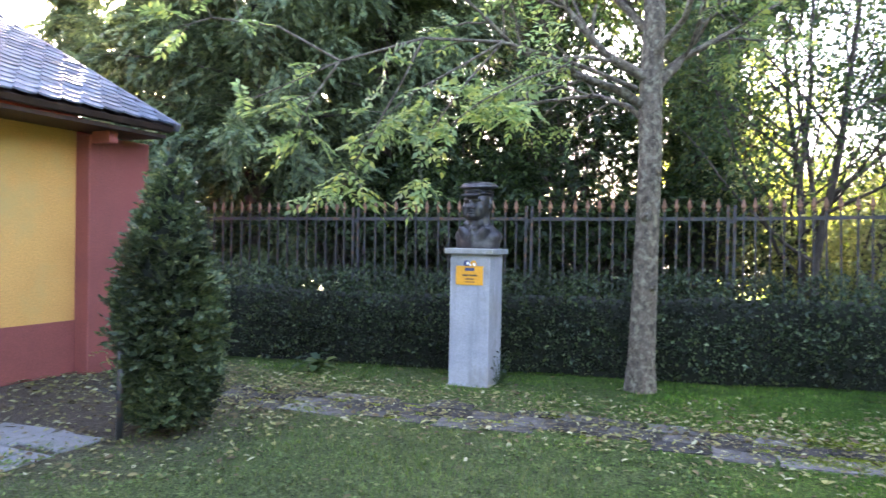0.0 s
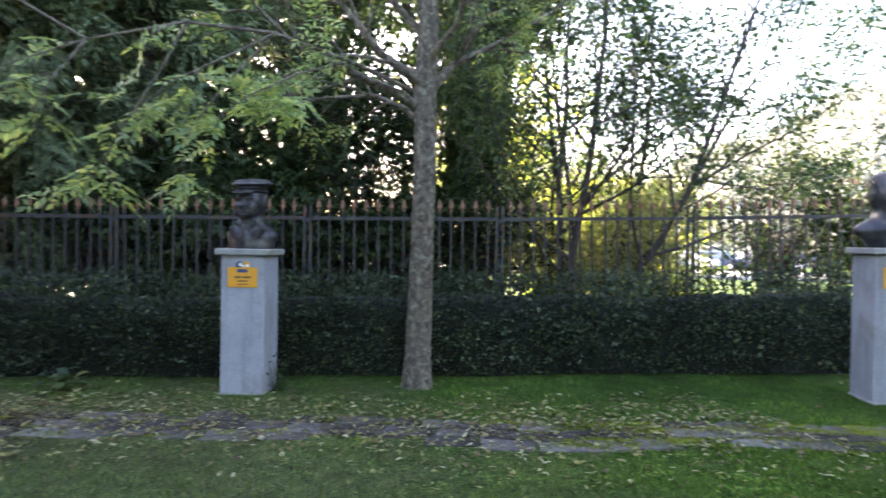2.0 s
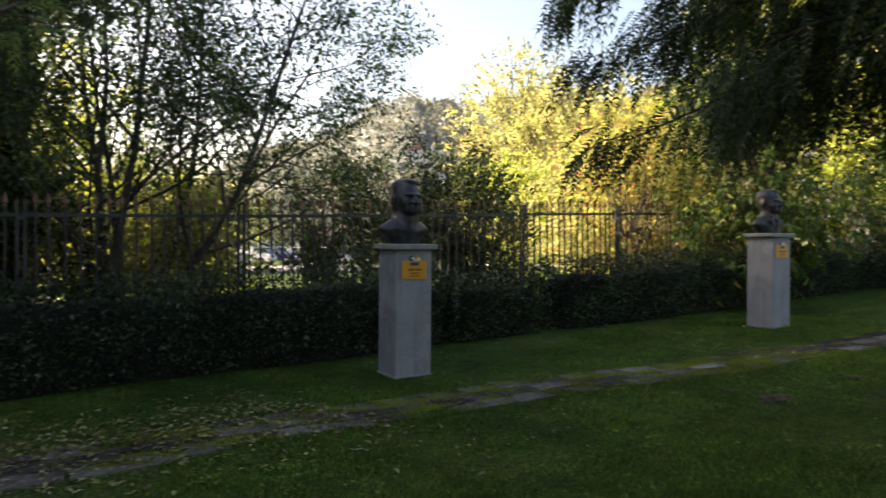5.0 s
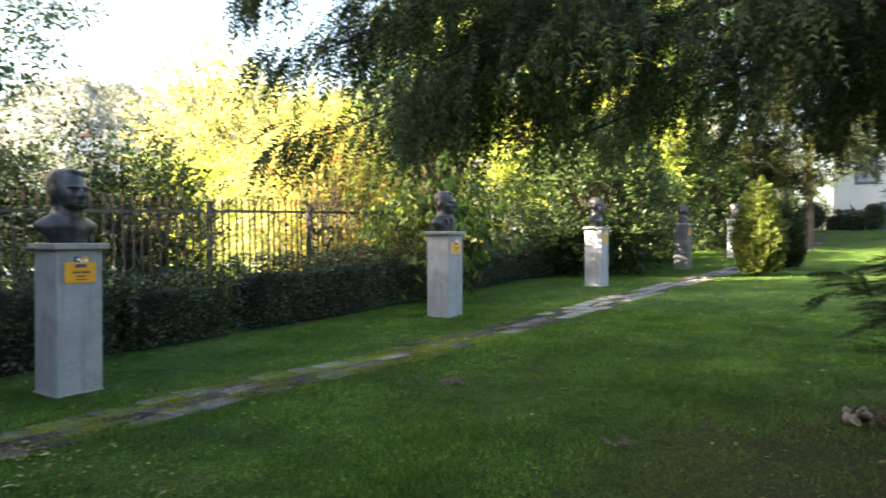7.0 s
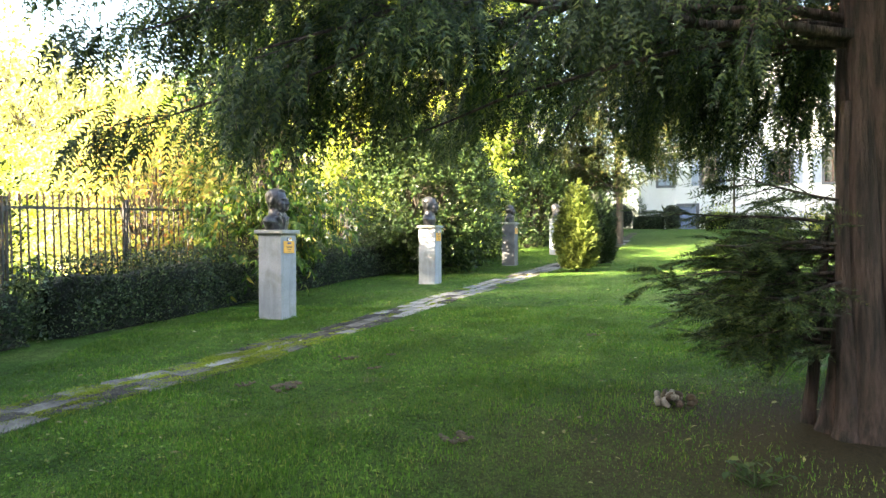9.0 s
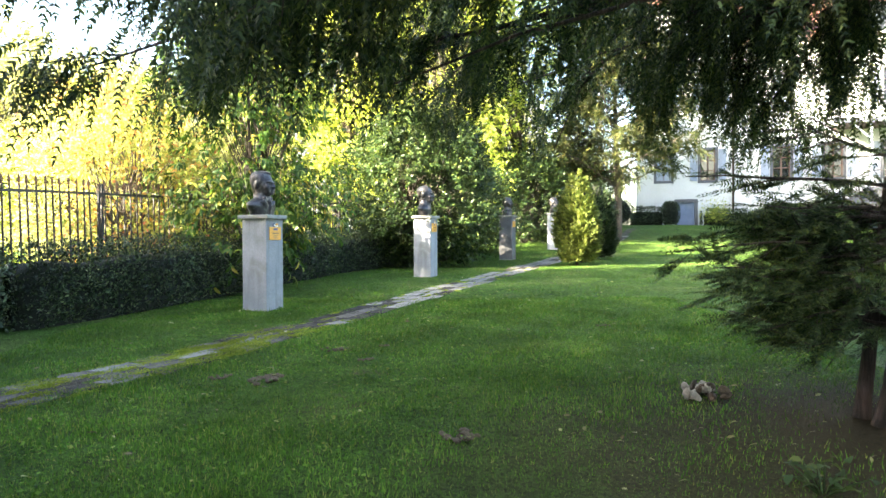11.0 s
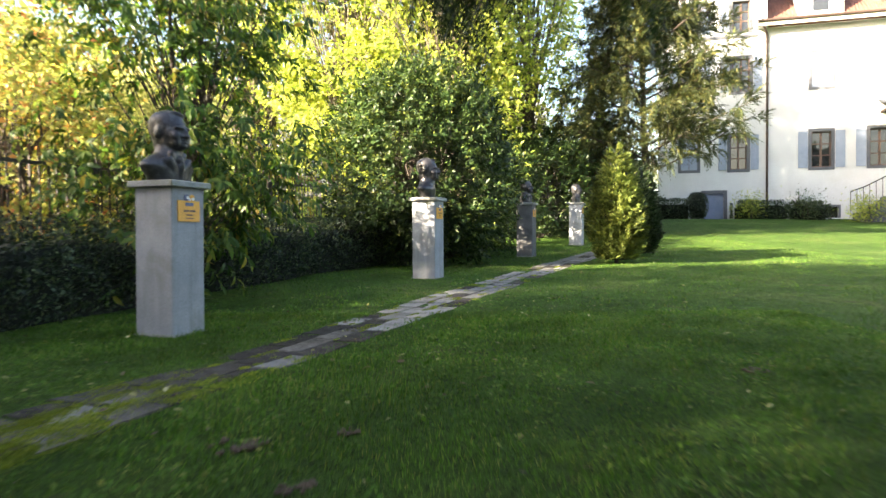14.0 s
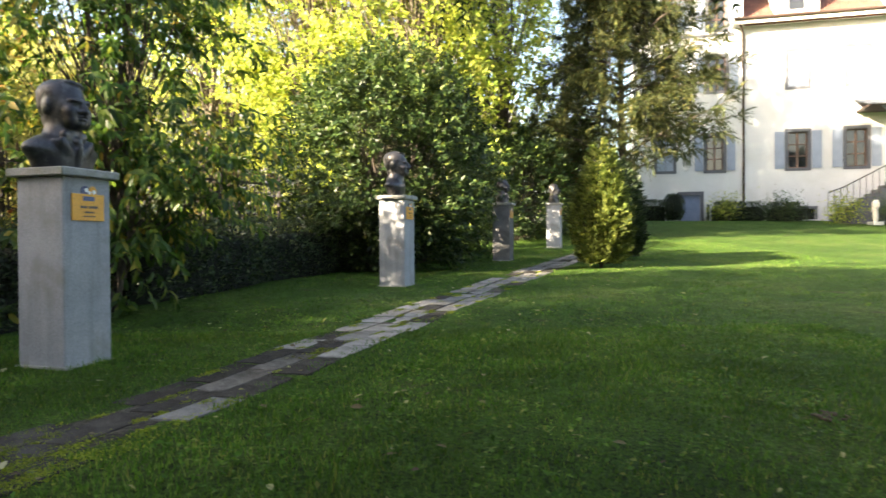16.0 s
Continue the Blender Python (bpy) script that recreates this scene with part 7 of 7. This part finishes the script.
def litter():
    rng = rng_of(102)
    n1, n2, n3 = 7000, 1500, 110
    x = np.concatenate([rng.uniform(-4.5, 4.5, n1), rng.uniform(-4, 26, n2), rng.normal(5.6, 1.2, n3)])
    y = np.concatenate([np.interp(x[:n1], PATH_X, PATH_Y) + 0.25 + rng.normal(size=n1) * 0.6, np.interp(x[n1:n1 + n2], PATH_X, PATH_Y) + rng.normal(size=n2) * 2.2, rng.normal(-2.0, 0.9, n3)])
    x, y = np.append(x, rng.uniform(-5.2, -1.2, 3000)), np.append(y, rng.uniform(4.2, 7.6, 3000))
    ok = (y < 8.2 - 0.27 * x) & ~((np.hypot(x - 5.2, y + 2.85) < 0.4))
    x, y = x[ok], y[ok]
    n = len(x)
    P = np.column_stack([x, y, ground_z(x, y) + rng.uniform(0.015, 0.032, n)])
    D = np.column_stack([rng.normal(size=(n, 2)), rng.normal(size=n) * 0.12])
    N = np.column_stack([rng.normal(size=(n, 2)) * 0.3, np.ones(n)])
    L = 0.022 + 0.055 * rng.uniform(0, 1, n) ** 1.8
    V, F = curved_leaves(P, D, N, L, L * rng.uniform(0.35, 0.6, n), 0.12, 0.15)
    tagged(link("fallen_leaves", mesh_of("fallen_leaves", V, F), M_LITTER), "scattered yellow and brown fallen leaves on the lawn", "leaves", kind="stuff")


litter()


M_RUBBLE = surface("dusty_grey_rubble", [(0.3, (0.12, 0.11, 0.1)), (0.7, (0.25, 0.23, 0.2))], 8, 60, 0.9, relief=0.5)


def stone_heap(x, y):
    rng = rng_of(103)
    h = thing("stone_heap", pose(x, y, gz(x, y)), "small heap of stones and debris on the lawn", "stones")
    for k in range(26):
        bm = bmesh.new()
        bmesh.ops.create_icosphere(bm, subdivisions=2, radius=1)
        s = rng.uniform(0.028, 0.055)
        for v in bm.verts:
            v.co *= 1 + 0.25 * noise.noise(v.co * 1.7 + Vector((k, 0, 0)))
        a, r = rng.uniform(0, 6.3), rng.uniform(0, 0.2)
        bm.transform(pose(r * math.cos(a) * 1.2, r * math.sin(a), s * 0.5 + 0.015 + (0.05 if r < 0.08 else 0), *rng.uniform(0, 360, 3)) @ Matrix.Diagonal((s, s * 0.8, s * 0.55, 1)))
        part("stone", bm, (M_RUBBLE, M_SOIL, M_RUBBLE, M_BARK_DARK)[k % 4], h, smooth=True)


stone_heap(6.28, -1.93)


def mole_hill(x, y, r, seed):
    """A scuffed patch: flat crumbs of soil, half sunk in the grass."""
    rng = rng_of(200 + seed)
    ob = thing("soil_patch", pose(x, y, gz(x, y), 0, 0, -25), "low scuffed patch of brown soil in the grass", "soil", "bare patches in the lawn")
    for k in range(14):
        bm = bmesh.new()
        a, d = rng.uniform(0, 6.28), r * math.sqrt(rng.uniform(0, 1))
        q = r * rng.uniform(0.16, 0.34)
        m = pose(d * math.cos(a) * 1.4, d * math.sin(a), 0.012, *rng.uniform(-14, 14, 2), rng.uniform(0, 360)) @ Matrix.Diagonal((q, q * 0.8, q * 0.4, 1))
        for v in bmesh.ops.create_icosphere(bm, subdivisions=2, radius=1, matrix=m)["verts"]:
            v.co += Vector((1, 1, 0.4)) * (q * 0.3 * noise.noise(v.co * (1.5 / q) + Vector((seed, k, 0))))
        part("clod", bm, M_SOIL, ob)


for k, (x, y, r) in enumerate([(7.07, 1.5, 0.15), (7.16, 1.95, 0.09), (8.43, 1.12, 0.12), (5.48, -0.06, 0.12), (9.9, -2.1, 0.08), (7.9, 0.75, 0.07), (8.6, 0.6, 0.06)]):
    mole_hill(x, y, r, k + 1)


def lodge_patio():
    """Worn slabs beside the building."""
    rng = rng_of(104)
    p = thing("patio", pose(0, 0, 0), "worn pale paving slabs beside the building", "paving", kind="structure")
    for k, (x, y, w, l) in enumerate(((-3.2, 5.12, 0.5, 0.36), (-2.72, 4.95, 0.42, 0.3), (-2.9, 4.55, 0.46, 0.34), (-3.42, 4.72, 0.5, 0.36), (-3.75, 5.2, 0.45, 0.4), (-3.95, 4.75, 0.44, 0.36), (-3.35, 4.28, 0.5, 0.34), (-3.9, 4.3, 0.5, 0.36))):
        me = irregular(rng, w * 1.12, l * 1.22, 0.015)
        me.materials.clear()
        me.materials.append(M_PALE_SLAB)
        ob = new("slab", me)
        ob.parent = p
        ob.matrix_local = pose(x, y, gz(x, y) + 0.022, rng.normal(), rng.normal(), -24 + rng.normal() * 4)


M_PALE_SLAB = surface("pale_worn_slab", [(0.3, (0.13, 0.13, 0.128)), (0.7, (0.23, 0.228, 0.22))], 3, 60, 0.85, relief=0.4, stain=(0.07, 0.075, 0.05), stain_scale=3)
lodge_patio()


def low_plant(x, y, seed, label, mat, n=26, leaf=0.16, width=0.08, tall=0.3):
    rng = rng_of(seed)
    t = thing("low_plant", pose(x, y, gz(x, y)), label, "plant")
    P = rng.normal(size=(n, 3)) * [0.1, 0.1, 0] + [0, 0, 0]
    P[:, 2] = rng.uniform(0.03, tall, n)
    D = rng.normal(size=(n, 3)) * [1, 1, 0.3] + [0, 0, 0.35]
    L = leaf * rng.uniform(0.7, 1.2, n)
    V, F = curved_leaves(P, D, rng.normal(size=(n, 3)) * 0.4 + [0, 0, 1], L, L * width / leaf, 0.15, 0.3)
    link("leaves", mesh_of("leaves", V, F), mat, t)
    for p in P[::2]:
        V, F = tube_arrays([([(0, 0, -0.03), (p[0] * 0.6, p[1] * 0.6, p[2] * 0.6), tuple(p)], [0.005, 0.004, 0.003])], 4)
        link("stalk", mesh_of("stalk", V, F), M_GREY, t)


low_plant(4.5, -1.8, 111, "broad-leaved green seedling on bare soil", M_GREY, 24, 0.085, 0.06, 0.2)
low_plant(0.62, 7.2, 112, "small ivy plant at the foot of the pedestal", M_HEDGE, 34, 0.06, 0.045, 0.4)
low_plant(-1.4, 7.7, 113, "broad-leaved plant below the hedge", M_GREY, 22, 0.14, 0.09, 0.16)
low_plant(-3.4, 7.25, 114, "weed at the foot of the red wall", M_ASH, 20, 0.12, 0.05, 0.3)


# planting before the white house
def at_house(s, out):
    p = HOUSE_M @ Vector((s, -out, 0))
    return p.x, p.y


def ball_bush(s, out, r, h, seed, label, mat, n=2400, leaf=0.07):
    rng = rng_of(seed)
    x, y = at_house(s, out)
    t = thing("clipped_bush", pose(x, y, gz(x, y)), label, "bush", "bushes before the house")
    # near-black ball, painted as the shade inside the bush
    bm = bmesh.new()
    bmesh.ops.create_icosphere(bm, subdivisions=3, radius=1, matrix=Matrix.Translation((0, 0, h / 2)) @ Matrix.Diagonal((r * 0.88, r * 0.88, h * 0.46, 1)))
    part("inside", bm, M_INNER_SHADE, t)
    O = unit(rng.normal(size=(n, 3)))
    k = np.sign(O) * np.abs(O) ** 0.8
    P = k * [r, r, h / 2] * rng.uniform(0.86, 1.03, (n, 1)) + [0, 0, h / 2]
    V, F = leaf_arrays(P, O + rng.normal(size=O.shape) * 0.6, rng.normal(size=O.shape) + O, leaf, leaf * 0.55, 0.3)
    link("leaves", mesh_of("leaves", V, F), mat, t)


ball_bush(1.95, 0.9, 0.5, 1.4, 121, "dark green clipped egg-shaped bush by the cellar door", M_HEDGE)
ball_bush(-0.9, 2.6, 0.8, 1.5, 122, "rounded dark clipped bush near the house corner", M_HEDGE)
hedge("hedge", [at_house(-0.3, 0.9), at_house(1.5, 0.8)], 0.4, 1.0, 123, "low clipped hedge at the foot of the house", 150, 0.09)
hedge("hedge", [at_house(3.8, 0.7), at_house(6.2, 0.7)], 0.4, 0.85, 124, "low clipped hedge along the house wall", 150, 0.09)
hedge("hedge", [at_house(6.4, 0.7), at_house(8.0, 0.7)], 0.38, 0.8, 125, "low dark hedge by the cellar window", 150, 0.09)
for k, (s, o) in enumerate(((4.6, 1.0), (7.2, 1.0), (9.6, 2.3), (11.6, 2.2), (14, 2.3))):
    x, y = at_house(s, o)
    broadleaf("flower_shrub", x, y, 1.2, 0.5, 130 + k, "loose flowering shrub before the white house", M_GREY if k % 2 else M_LIME, stems=4, leaves=1600, size=0.1, category="shrub", group="flower shrubs")


def garden_statue():
    """A small pale torso on a block, far off before the stair."""
    x, y = at_house(10.7, 2.4)
    bm = bmesh.new()
    add_box(bm, (-0.25, -0.25, -0.1), (0.25, 0.25, 0.14), 0.02)
    for c, r in (((0, 0, 0.4), (0.14, 0.12, 0.32)), ((0.06, 0, 0.7), (0.17, 0.13, 0.2)), ((0, 0, 0.9), (0.2, 0.13, 0.24)), ((-0.16, 0, 0.95), (0.08, 0.08, 0.2))):
        bmesh.ops.create_uvsphere(bm, u_segments=16, v_segments=10, radius=1, matrix=Matrix.Translation(c) @ Matrix.Diagonal((*r, 1)))
    me = bpy.data.meshes.new("garden_statue")
    bm.to_mesh(me)
    bm.free()
    ob = link("garden_statue", me, M_PALE_STONE)
    ob.matrix_world = pose(x, y, gz(x, y))
    tagged(ob, "pale weathered stone torso statue on the lawn", "statue")


garden_statue()
